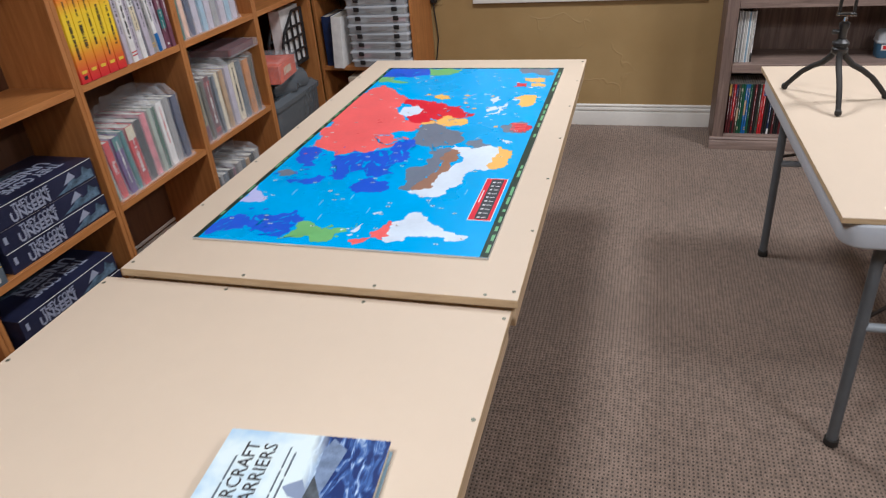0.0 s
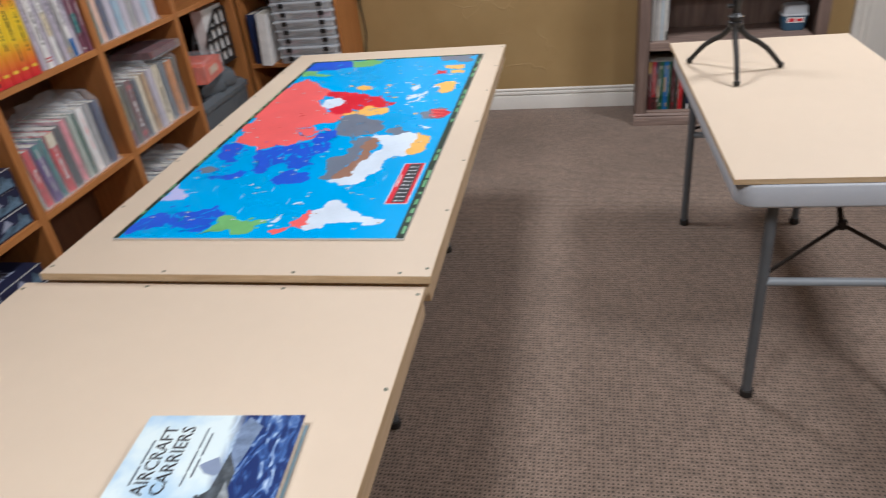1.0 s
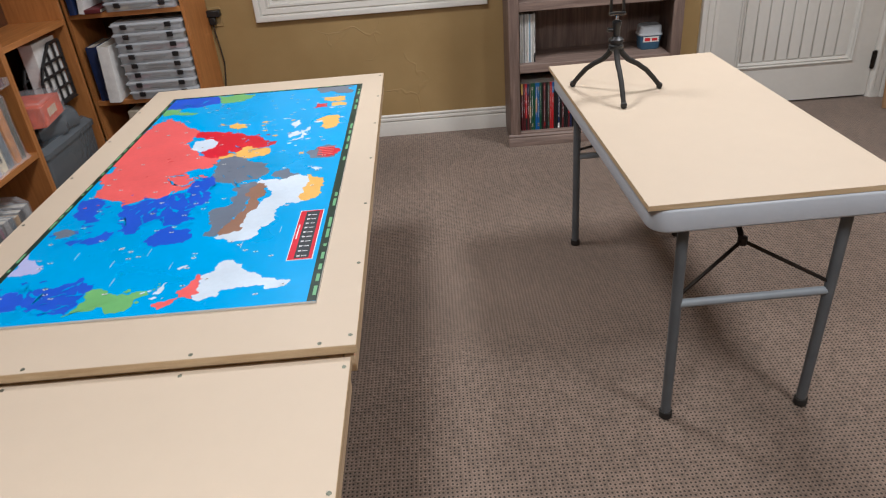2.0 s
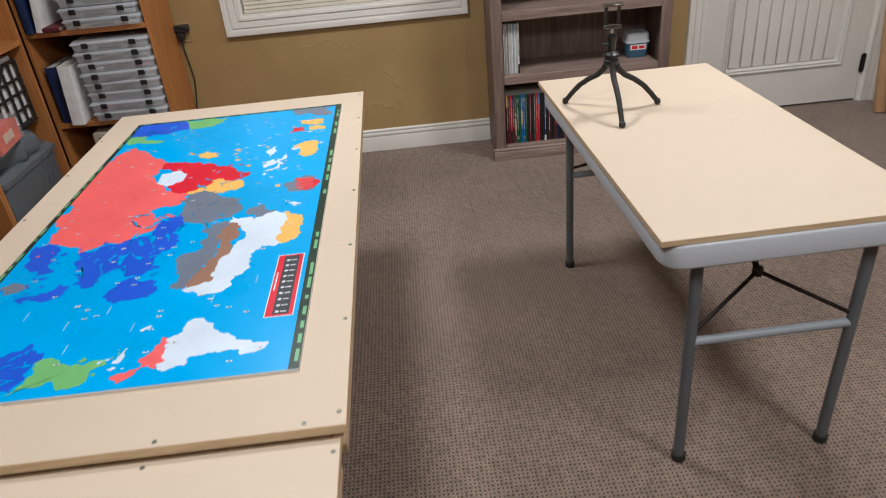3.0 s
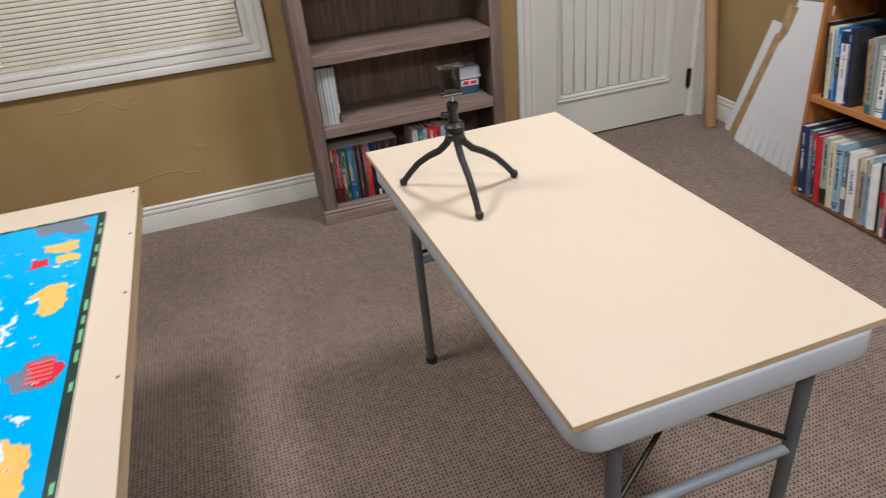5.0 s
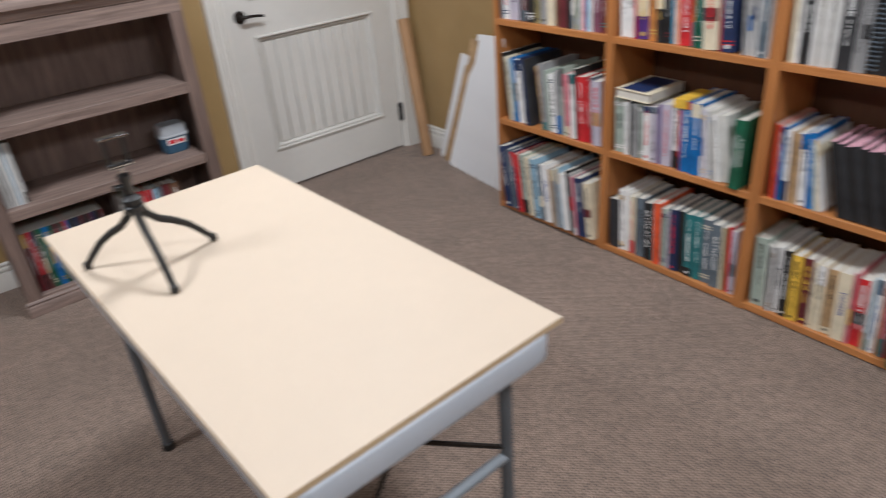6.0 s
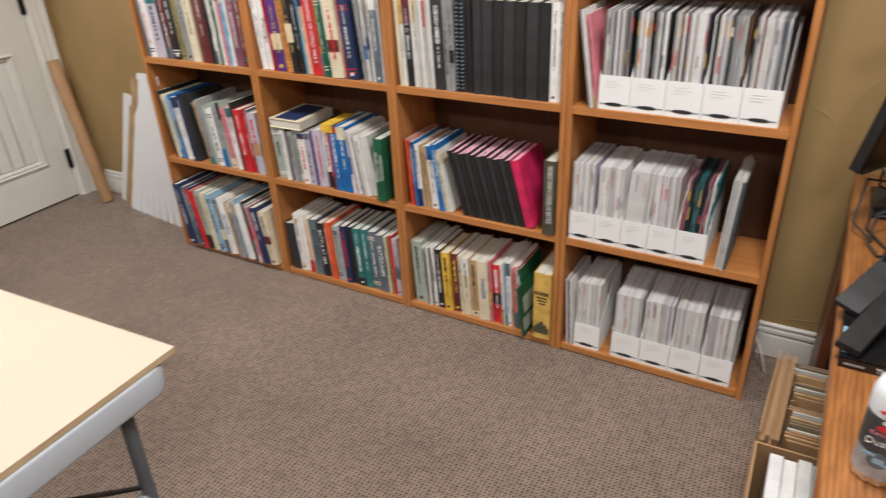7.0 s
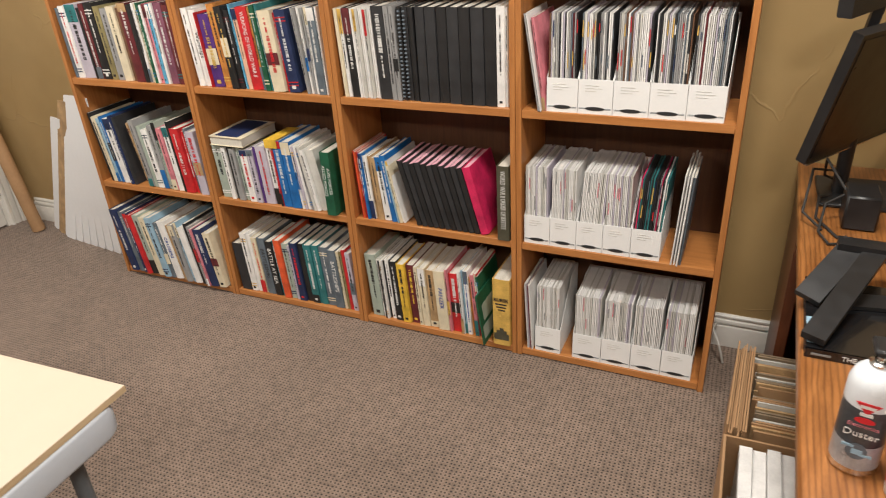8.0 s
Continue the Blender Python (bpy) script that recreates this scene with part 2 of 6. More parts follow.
def round_rect(x0, x1, y0, y1, r, n=5):
    out = []
    for cx, cy, a in ((x1 - r, y1 - r, 0), (x0 + r, y1 - r, 90), (x0 + r, y0 + r, 180), (x1 - r, y0 + r, 270)):
        out += [(cx + r * math.cos(radians(a + 90 * i / n)), cy + r * math.sin(radians(a + 90 * i / n))) for i in range(n + 1)]
    return out


def mesh_of(name, bm, material):
    bmesh.ops.recalc_face_normals(bm, faces=bm.faces)
    me = bpy.data.meshes.new(name)
    bm.to_mesh(me)
    bm.free()
    me.polygons.foreach_set("use_smooth", [True] * len(me.polygons))
    me.set_sharp_from_angle(angle=radians(38))
    me.materials.append(material)
    return me


def part(name, bm, material, parent, label="", m=None):
    ob = new(name, mesh_of(name, bm, material))
    ob.parent = parent
    if m is not None:
        ob.matrix_basis = m
    return tagged(ob, label)


def thing(name, m, label, category, group="", kind=""):
    ob = new(name)
    ob.empty_display_size = 0.05
    ob.matrix_basis = m
    return tagged(ob, label, category, group, kind)


def solid(name, bm, material, label, category, m=None, group="", kind=""):
    ob = new(name, mesh_of(name, bm, material))
    if m is not None:
        ob.matrix_basis = m
    return tagged(ob, label, category, group, kind)


def one_box(*a, **k):
    bm = bmesh.new()
    box(bm, *a, **k)
    return bm


def writing(text, size, material, parent, m, name="lettering", width=None, depth=0.0004, bold=0.0):
    """Flat letters in the built-in font, centred, width wide at most."""
    cu = bpy.data.curves.new(name, "FONT")
    cu.body, cu.size, cu.align_x, cu.align_y, cu.extrude, cu.resolution_u = text, size, "CENTER", "CENTER", depth, 2
    cu.offset = bold * size
    tmp = bpy.data.objects.new(name, cu)
    me = bpy.data.meshes.new_from_object(tmp)
    bpy.data.objects.remove(tmp)
    bpy.data.curves.remove(cu)
    me.materials.clear()
    me.materials.append(material)
    w = max(v.co.x for v in me.vertices) - min(v.co.x for v in me.vertices)
    k = min(1.0, width / w) if width else 1.0
    ob = new(name, me)
    ob.parent = parent
    ob.matrix_basis = m @ Matrix.Diagonal((k, 1, 1, 1))
    return ob


def bars(parent, m, rows, material, name="print_bar", depth=0.0004):
    """Unreadable print: flat bars (x0, x1, y0, y1) in the plane of m."""
    bm = bmesh.new()
    for x0, x1, y0, y1 in rows:
        box(bm, x0, x1, y0, y1, -depth, depth)
    ob = part(name, bm, material, parent, "", m)
    return tagged(ob, kind="stuff") if len(rows) > 1 else ob


# ---- the room ----
NORTH, WEST, SOUTH = 4.39, -1.90, -1.35
EAST_TURN = -1.35
EM = pose(2.502, 0.806, 0, 0, 0, EAST_TURN)      # east bookcases: x into the wall, y to the north
WM = pose(-1.62, 2.11, 0, 0, 0, 180)            # west bookcases: x into the wall, y to the south
NM = pose(-1.065, 4.012, 0, 0, 0, 90)             # north bookcase: x into the wall, y to the west
EAST_IN = 0.305
UNIT, WEST_UNIT = 0.635, 0.60

solid("floor", one_box(WEST - 0.15, 3.3, SOUTH - 0.15, NORTH + 0.15, -0.12, 0), CARPET,
      "brown loop-pile carpet with small staggered loops", "floor", kind="structure")
solid("ceiling", one_box(WEST - 0.15, 3.3, SOUTH - 0.15, NORTH + 0.15, CEIL, CEIL + 0.1), CEIL_PAINT,
      "plain off-white painted ceiling", "ceiling", kind="structure")

WIN = (-0.717, 0.393, 0.815, 1.95)               # window opening: x0, x1, z0, z1
DOOR = (1.785, 2.771, 0.0, 2.05)
bm = bmesh.new()
for x0, x1, z0, z1 in ((WEST - 0.15, WIN[0], 0, CEIL), (WIN[0], WIN[1], 0, WIN[2]), (WIN[0], WIN[1], WIN[3], CEIL),
                       (WIN[1], DOOR[0], 0, CEIL), (DOOR[0], DOOR[1], DOOR[3], CEIL), (DOOR[1], 3.3, 0, CEIL)):
    box(bm, x0, x1, NORTH, NORTH + 0.14, z0, z1)
solid("wall_north", bm, PLASTER, "gold-tan trowelled plaster wall with window and door", "wall", kind="structure")
solid("wall_west", one_box(WEST - 0.14, WEST, SOUTH, NORTH, 0, CEIL), PLASTER, "gold-tan trowelled plaster wall", "wall", kind="structure")
solid("wall_south", one_box(WEST - 0.14, 3.3, SOUTH - 0.14, SOUTH, 0, CEIL), PLASTER, "gold-tan trowelled plaster wall", "wall", kind="structure")
solid("wall_east", one_box(EAST_IN, EAST_IN + 0.14, -2.4, 3.62, 0, CEIL), PLASTER,
      "gold-tan trowelled plaster wall with hairline ridges", "wall", EM, kind="structure")


def moulding(length, name, m):
    """A baseboard: flat face, a step and a rounded cap, drawn along y, its face towards -x."""
    prof = [(0, 0), (-0.017, 0), (-0.017, 0.079), (-0.0155, 0.083), (-0.007, 0.085), (-0.007, 0.0895), (-0.015, 0.092), (-0.016, 0.098), (-0.0135, 0.105), (-0.005, 0.108), (-0.005, 0.1125), (-0.0105, 0.115), (-0.0105, 0.121), (-0.006, 0.126), (0, 0.127)]
    bm = bmesh.new()
    rings(bm, [[(x, y, z) for x, z in prof] for y in (0, length)])
    return solid(name, bm, TRIM, "white painted moulded baseboard", "baseboard", m, kind="structure")


moulding(DOOR[0] - 0.09 - WEST, "baseboard_north", pose(DOOR[0] - 0.093, NORTH, 0, 0, 0, 90))
moulding(5.5, "baseboard_east", EM @ pose(EAST_IN, -2.0, 0))
moulding(5.6, "baseboard_west", pose(WEST, NORTH, 0, 0, 0, 180))
moulding(4.9, "baseboard_south", pose(WEST, SOUTH, 0, 0, 0, -90))

# ceiling lights, flush panels
for i, (lx, ly, power) in enumerate(LIGHTS):
    lamp = thing("ceiling_light", pose(lx, ly, CEIL), "flush square ceiling light with a white frame", "ceiling light", "ceiling lights")
    for a in (0, 90, 180, 270):
        bmf = bmesh.new()
        box(bmf, -0.24, 0.24, 0.21, 0.24, -0.03, 0)
        part("frame", bmf, TRIM, lamp, "", pose(0, 0, 0, 0, 0, a))
    ld = bpy.data.lights.new("ceiling_lamp", "AREA")
    ld.shape, ld.size, ld.energy, ld.color = "SQUARE", 0.4, power, (1.0, 0.93, 0.84)
    lo = new("ceiling_lamp", ld)
    lo.parent = lamp
    lo.matrix_basis = pose(0, 0, -0.012)

# window with casing and closed blind
win = thing("window_1", pose(0, NORTH, 0), "white-trimmed window with a closed cream horizontal blind", "window", kind="structure")
x0, x1, z0, z1 = WIN
CAS = ((0.0, 0.010), (0.003, 0.017), (0.014, 0.018), (0.0165, 0.009), (0.0205, 0.009), (0.024, 0.015), (0.05, 0.018), (0.0525, 0.010), (0.0565, 0.010), (0.06, 0.024), (0.072, 0.028), (0.088, 0.027), (0.092, 0.02), (0.092, 0.0))


def casing(name, parent, a, b, horizontal_up):
    """One mitred length of moulded casing between inner corners a and b (x, z), growing away from the opening."""
    ax, az = a
    bx, bz = b
    bm = bmesh.new()
    dx, dz = bx - ax, bz - az
    n = math.hypot(dx, dz)
    dx, dz = dx / n, dz / n
    ox, oz = horizontal_up
    loops = []
    for px, pz, s in ((ax, az, -1), (bx, bz, 1)):
        loops.append([(px + ox * w + dx * s * w, -h, pz + oz * w + dz * s * w) for w, h in CAS] + [(px, 0, pz)])
    rings(bm, loops)
    return part(name, bm, TRIM, parent)


casing("window_frame", win, (x0, z0), (x1, z0), (0, -1))
casing("window_frame", win, (x1, z0), (x1, z1), (1, 0))
casing("window_frame", win, (x1, z1), (x0, z1), (0, 1))
casing("window_frame", win, (x0, z1), (x0, z0), (-1, 0))
bm = bmesh.new()
for a in ((x0, x0 + 0.012, 0.0, 0.13, z0, z1), (x1 - 0.012, x1, 0.0, 0.13, z0, z1), (x0 + 0.012, x1 - 0.012, 0.0, 0.13, z0, z0 + 0.012), (x0 + 0.012, x1 - 0.012, 0.0, 0.13, z1 - 0.012, z1)):
    box(bm, *a)
part("jamb", bm, TRIM, win)
bm = bmesh.new()
for a in ((x0 + 0.013, x0 + 0.05, z0 + 0.013, z1 - 0.013), (x1 - 0.05, x1 - 0.013, z0 + 0.013, z1 - 0.013)):
    box(bm, a[0], a[1], 0.07, 0.11, a[2], a[3])
for a in ((z0 + 0.013, z0 + 0.05), (z1 - 0.05, z1 - 0.013)):
    box(bm, x0 + 0.05, x1 - 0.05, 0.07, 0.11, a[0], a[1])
part("sash", bm, TRIM, win)
pane = part("pane", one_box(x0 + 0.05, x1 - 0.05, 0.088, 0.092, z0 + 0.05, z1 - 0.05), GLASS, win)
blind = thing("window_blind", pose(0, NORTH + 0.035, 0), "closed cream horizontal slat blind with cords", "blind")
slat_bm = bmesh.new()
prof = [(-0.0125, 0.0), (-0.006, 0.0022), (0.0, 0.003), (0.006, 0.0022), (0.0125, 0.0), (0.0, 0.0018)]
rings(slat_bm, [[(x, a, b) for a, b in prof] for x in (x0 + 0.018, x1 - 0.018)])
slat_me = mesh_of("slat", slat_bm, BLIND)
nz = z0 + 0.045
while nz < z1 - 0.06:
    s = new("slat", slat_me)
    s.parent = blind
    s.matrix_basis = pose(0, 0, nz, 66 + random.uniform(-2, 2), 0, 0)
    nz += 0.0205
part("bottom_rail", one_box(x0 + 0.016, x1 - 0.016, -0.013, 0.013, z0 + 0.013, z0 + 0.031, bev=0.003), BLIND, blind)
part("head_rail", one_box(x0 + 0.014, x1 - 0.014, -0.018, 0.02, z1 - 0.05, z1 - 0.013, bev=0.002), BLIND, blind)
for cx in (x0 + 0.14, (x0 + x1) / 2, x1 - 0.14):
    bm = bmesh.new()
    tube(bm, [(cx, -0.0135, z0 + 0.03), (cx, -0.0135, z1 - 0.03)], 0.0011, 6)
    part("ladder_cord", bm, BLIND, blind)

# door with two beadboard panels, casing, lever handle and hinges
door = thing("door_1", pose(0, NORTH, 0), "closed white panelled door with beadboard and a dark lever handle", "door", kind="structure")
dx0, dx1, _, dz1 = DOOR
casing("door_frame", door, (dx1, 0.0), (dx1, dz1), (1, 0))
casing("door_frame", door, (dx1, dz1), (dx0, dz1), (0, 1))
casing("door_frame", door, (dx0, dz1), (dx0, 0.0), (-1, 0))
bm = bmesh.new()
box(bm, dx0, dx0 + 0.016, 0, 0.13, 0, dz1)
box(bm, dx1 - 0.016, dx1, 0, 0.13, 0, dz1)
box(bm, dx0 + 0.016, dx1 - 0.016, 0, 0.13, dz1 - 0.016, dz1)
part("jamb", bm, TRIM, door)
lx0, lx1 = dx0 + 0.019, dx1 - 0.019
leaf = bmesh.new()
PX0, PX1 = 1.925, 2.63
for a in ((lx0, PX0, 0.012, 2.03), (PX1, lx1, 0.012, 2.03), (PX0, PX1, 0.012, 0.225), (PX0, PX1, 0.828, 1.0), (PX0, PX1, 1.9, 2.03)):
    box(leaf, a[0], a[1], 0.006, 0.042, a[2], a[3])
leaf_ob = part("door_leaf", leaf, DOOR_PAINT, door)
for pz0, pz1 in ((0.225, 0.828), (1.0, 1.9)):
    n = 9
    w = (PX1 - PX0 - 0.076) / n
    bm = bmesh.new()
    box(bm, 0.003, w - 0.003, 0.0, 0.016, 0, pz1 - pz0 - 0.076, bev=0.003)
    plank = mesh_of("panel_board", bm, DOOR_PAINT)
    for i in range(n):
        o = new("panel_board", plank)
        o.parent = leaf_ob
        o.matrix_basis = pose(PX0 + 0.038 + i * w, 0.016, pz0 + 0.038)
    part("panel_back", one_box(PX0, PX1, 0.03, 0.041, pz0, pz1), DOOR_PAINT, leaf_ob)
    prof = [(0, 0.006), (0.003, -0.003), (0.009, -0.005), (0.0125, -0.002), (0.0145, 0.012), (0.0185, 0.012), (0.021, 0.005), (0.027, 0.009), (0.031, 0.022), (0.038, 0.024), (0.038, 0.03), (0, 0.03)]
    for (ax, az), (bx, bz), (ox, oz) in (((PX0, pz0), (PX1, pz0), (0, 1)), ((PX1, pz0), (PX1, pz1), (-1, 0)), ((PX1, pz1), (PX0, pz1), (0, -1)), ((PX0, pz1), (PX0, pz0), (1, 0))):
        bm = bmesh.new()
        l = math.hypot(bx - ax, bz - az)
        ux, uz = (bx - ax) / l, (bz - az) / l
        rings(bm, [[(px + ox * w + s * ux * w, d, pz + oz * w + s * uz * w) for w, d in prof] for px, pz, s in ((ax, az, 1), (bx, bz, -1))])
        part("panel_moulding", bm, DOOR_PAINT, leaf_ob)
bm = bmesh.new()
lathe(bm, [(0.0, -0.004), (0.029, -0.004), (0.031, 0.002), (0.027, 0.009), (0.012, 0.012), (0.011, 0.04), (0.0, 0.041)], 20)
lev = part("door_handle", bm, DARK_METAL, leaf_ob, "dark bronze lever handle", pose(1.868, 0.006, 0.928, 90, 0, 0))
bm = bmesh.new()
tube(bm, [(0, 0, 0.037), (0.012, 0.001, 0.041), (0.04, 0.003, 0.042), (0.075, 0.0, 0.041), (0.108, -0.006, 0.04)], 0.0085, 10, 0.006)
part("lever", bm, DARK_METAL, lev)
for hz in (0.225, 1.05, 1.85):
    bm = bmesh.new()
    tube(bm, [(dx1 - 0.016, -0.003, hz - 0.055), (dx1 - 0.016, -0.003, hz + 0.055)], 0.0075, 10)
    box(bm, dx1 - 0.03, dx1 - 0.001, -0.001, 0.003, hz - 0.05, hz + 0.05)
    part("hinge", bm, DARK_METAL, door, "dark bronze hinge")

# ---- bookcases ----
LEVELS = (0.03, 0.455, 0.903, 1.345)            # tops of the boards that things stand on


def bookcase(m, width, depth, label, group="orange bookcases", levels=LEVELS):
    """An open laminate bookcase: two sides, back, plinth and shelves; x is its depth, y its width."""
    t = thing("bookcase", m, label, "bookcase", group)
    for y in (0.0, width - 0.019):
        part("side_panel", one_box(0, depth, y + 0.0006, y + 0.0184, 0, 1.82, bev=0.001), OAK_V, t)
    for z in (*levels, 1.8):
        part("shelf", one_box(0.0015, depth - 0.008, 0.019, width - 0.019, z - 0.025, z, bev=0.001), OAK_H, t)
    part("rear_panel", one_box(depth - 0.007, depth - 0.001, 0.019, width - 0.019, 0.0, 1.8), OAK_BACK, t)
    return t


for k in range(4):
    bookcase(EM @ pose(0, UNIT * k, 0), UNIT, 0.265, "orange oak laminate bookcase packed with books")
for k in range(-3, 3):
    bookcase(WM @ pose(0, WEST_UNIT * k, 0), WEST_UNIT, 0.275, "orange oak laminate bookcase with games and magazines", levels=LEVELS if k > -3 else (0.03, 0.903, 1.345))
bookcase(NM, 0.6, 0.36, "orange oak laminate bookcase with clear organiser boxes")

# grey-brown bookcase beside the door
GX, GY = 0.562, 4.045
gb = thing("grey_bookcase", pose(GX, GY, 0), "weathered grey-brown wooden bookcase with moulded top", "bookcase")
GW, GD = 0.915, 0.325
for gx in (0.0, GW - 0.055):
    part("stile", one_box(gx, gx + 0.055, 0.0, 0.02, 0.06, 1.06, bev=0.002), GREY_V, gb)
for gx in (0.006, GW - 0.026):
    part("side_panel", one_box(gx, gx + 0.02, 0.02, GD, 0.0, 1.12), GREY_V, gb)
for gz, th in ((0.075, 0.03), (0.455, 0.045), (0.775, 0.045)):
    part("shelf", one_box(0.027 if gz < 0.1 else 0.056, GW - (0.027 if gz < 0.1 else 0.056), 0.003, GD - 0.012, gz - th, gz, bev=0.002), GREY_H, gb)
part("back_panel", one_box(0.026, GW - 0.026, GD - 0.011, GD - 0.002, 0.03, 1.1), GREY_V, gb)
bm = bmesh.new()
prof = [(0.004, 0.0), (-0.014, 0.0), (-0.014, 0.042), (-0.009, 0.05), (-0.010, 0.058), (-0.003, 0.066), (0.004, 0.066)]
rings(bm, [[(x, y, z) for y, z in prof] for x in (-0.012, GW + 0.012)])
part("plinth", bm, GREY_H, gb)
part("frieze", one_box(0.0, GW, 0.0, GD, 1.06, 1.125), GREY_H, gb)
bm = bmesh.new()
prof = [(GD, 1.127), (-0.004, 1.127), (-0.008, 1.137), (-0.014, 1.143), (-0.016, 1.155), (-0.03, 1.168), (-0.03, 1.192), (-0.024, 1.2), (GD, 1.2)]
rings(bm, [[(x, y, z) for y, z in prof] for x in (-0.03, GW + 0.03)])
part("cornice", bm, GREY_H, gb)

# ---- tables ----


def folding_frame(t, x0, x1, y, ztop, inward, spread=0.0):
    """One folding leg frame: two round legs with black caps, a cross bar and a brace."""
    for x, s in ((x0, -1), (x1, 1)):
        bm = bmesh.new()
        tube(bm, [(x, y, 0.012), (x + s * spread * 0.5, y, ztop * 0.5), (x + s * spread, y, ztop)], 0.0145, 12)
        leg = part("leg", bm, LEG_STEEL, t)
        bm = bmesh.new()
        lathe(bm, [(0.015, 0.0), (0.0185, 0.003), (0.0185, 0.024), (0.015, 0.027)], 14, (x, y, 0))
        part("foot_cap", bm, BLACK_RUBBER, leg)
    zc = ztop * 0.605
    bm = bmesh.new()
    tube(bm, [(x0 - spread * 0.58, y, zc), (x1 + spread * 0.58, y, zc)], 0.012, 10)
    part("cross_bar", bm, GREY_LEG, t)
    mid = ((x0 + x1) / 2, y + inward * 0.10, zc + 0.115)
    for x in (x0 - spread * 0.6 + 0.008, x1 + spread * 0.6 - 0.008):
        bm = bmesh.new()
        tube(bm, [(x, y, zc + 0.028), mid], 0.0055, 8)
        part("brace", bm, DARK_METAL, t)
    bm = bmesh.new()
    tube(bm, [mid, (mid[0], y + inward * 0.26, ztop - 0.01)], 0.008, 8)
    lathe(bm, [(0.0, -0.014), (0.013, -0.011), (0.013, 0.011), (0.0, 0.014)], 10, mid)
    part("brace", bm, DARK_METAL, t)


GREY_LEG = mat("grey_cross_bar", (0.27, 0.30, 0.33), 0.4, 0.1, 20)

# small folding table by the east bookcases, under a loose board
ft = thing("folding_table", pose(0.64, 1.808, 0, 0, 0, 1.4), "pale grey plastic folding table with grey steel legs", "table")
bm = bmesh.new()
loops = []
for z, ins in ((0.643, 0.012), (0.6445, 0.005), (0.648, 0.0015), (0.6515, 0.0005), (0.68, 0.0), (0.7, 0.0005), (0.7035, 0.0015), (0.7065, 0.005), (0.7075, 0.012)):
    loops.append([(x, y, z) for x, y in round_rect(0.006 + ins, 0.612 - ins, -0.012 + ins, 1.212 - ins, 0.05, 6)])
rings(bm, loops)
part("tabletop", bm, GREY_PLASTIC, ft)
folding_frame(ft, 0.115, 0.512, 0.046, 0.657, 1, 0.008)
folding_frame(ft, 0.082, 0.512, 1.08, 0.657, -1, 0.004)
bd = thing("loose_board", pose(0.636, 1.80, 0.7082, 0, 0, 1.4), "cream melamine board laid on the folding table", "board")
part("board_core", one_box(0, 0.634, 0, 1.235, 0, 0.0125), BOARD_EDGE, bd)
part("board_face", one_box(0.0006, 0.6334, 0.0006, 1.2344, 0.0125, 0.0137), BOARD, bd)

# two long board-topped tables end to end


def long_table(name, m, w, l, top, label, screws, legs):
    t = thing(name, m, label, "table", "board-topped tables")
    part("table_core", one_box(0, w, 0, l, top - 0.018, top - 0.001), BOARD_EDGE, t)
    part("tabletop", one_box(0.0007, w - 0.0007, 0.0007, l - 0.0007, top - 0.001, top), BOARD, t)
    for a in ((w - 0.026, w - 0.006, 0.006, l - 0.006), (0.006, 0.026, 0.006, l - 0.006)):
        part("side_rail", one_box(*a, top - 0.066, top - 0.0185, bev=0.002), BOARD_RAIL, t)
    for y in (0.007, l - 0.027):
        part("end_rail", one_box(0.027, w - 0.027, y, y + 0.02, top - 0.066, top - 0.0185), BOARD_RAIL, t)
    for sx, sy in screws:
        bm = bmesh.new()
        lathe(bm, [(0.0, -0.0005), (0.0042, -0.0004), (0.0042, 0.0006), (0.0022, 0.0007), (0.0018, 0.0002), (0.0, 0.0002)], 10, (sx, sy, top))
        part("screw", bm, SCREW, t)
    for y, inward in legs:
        folding_frame(t, 0.24, w - 0.24, y, top - 0.02, inward, -0.02)
    return t


BOARD_RAIL = wood("pale_pine_rail", (0.60, 0.455, 0.29), (0.48, 0.34, 0.2), (9, 0.8, 9), 0.6)
SCREW = mat("dull_screw_head", (0.16, 0.17, 0.13), 0.45, 0.3, 200, metal=0.6)
W2 = 0.90
edge = [(W2 - 0.012, y) for y in (0.03, 0.285, 0.575, 0.872, 1.17, 1.46, 1.73)] + [(0.012, 0.03 + 0.295 * i) for i in range(6)]
front = [(0.303, 0.012), (0.603, 0.012), (W2 - 0.066, 0.012)]
long_table("map_table", pose(-0.913, 1.338, 0, 0, 0, 0.9), W2, 1.765, 0.728, "long cream board-topped table holding a printed map", edge + front, ((1.3, -1), (0.3, 1)))
W1 = 0.926
edge = [(W1 - 0.01, 1.85 - 0.027 - 0.275 * i) for i in range(6)] + [(0.011, 1.825 - 0.277 * i) for i in range(6)]
front = [(0.31, 1.84), (0.625, 1.838)]
long_table("board_table", pose(-0.921, -0.520, 0, 0, 0, 0.9), W1, 1.85, 0.708, "long cream board-topped table with a lone book on it", edge + front, ((1.45, -1), (0.4, 1)))

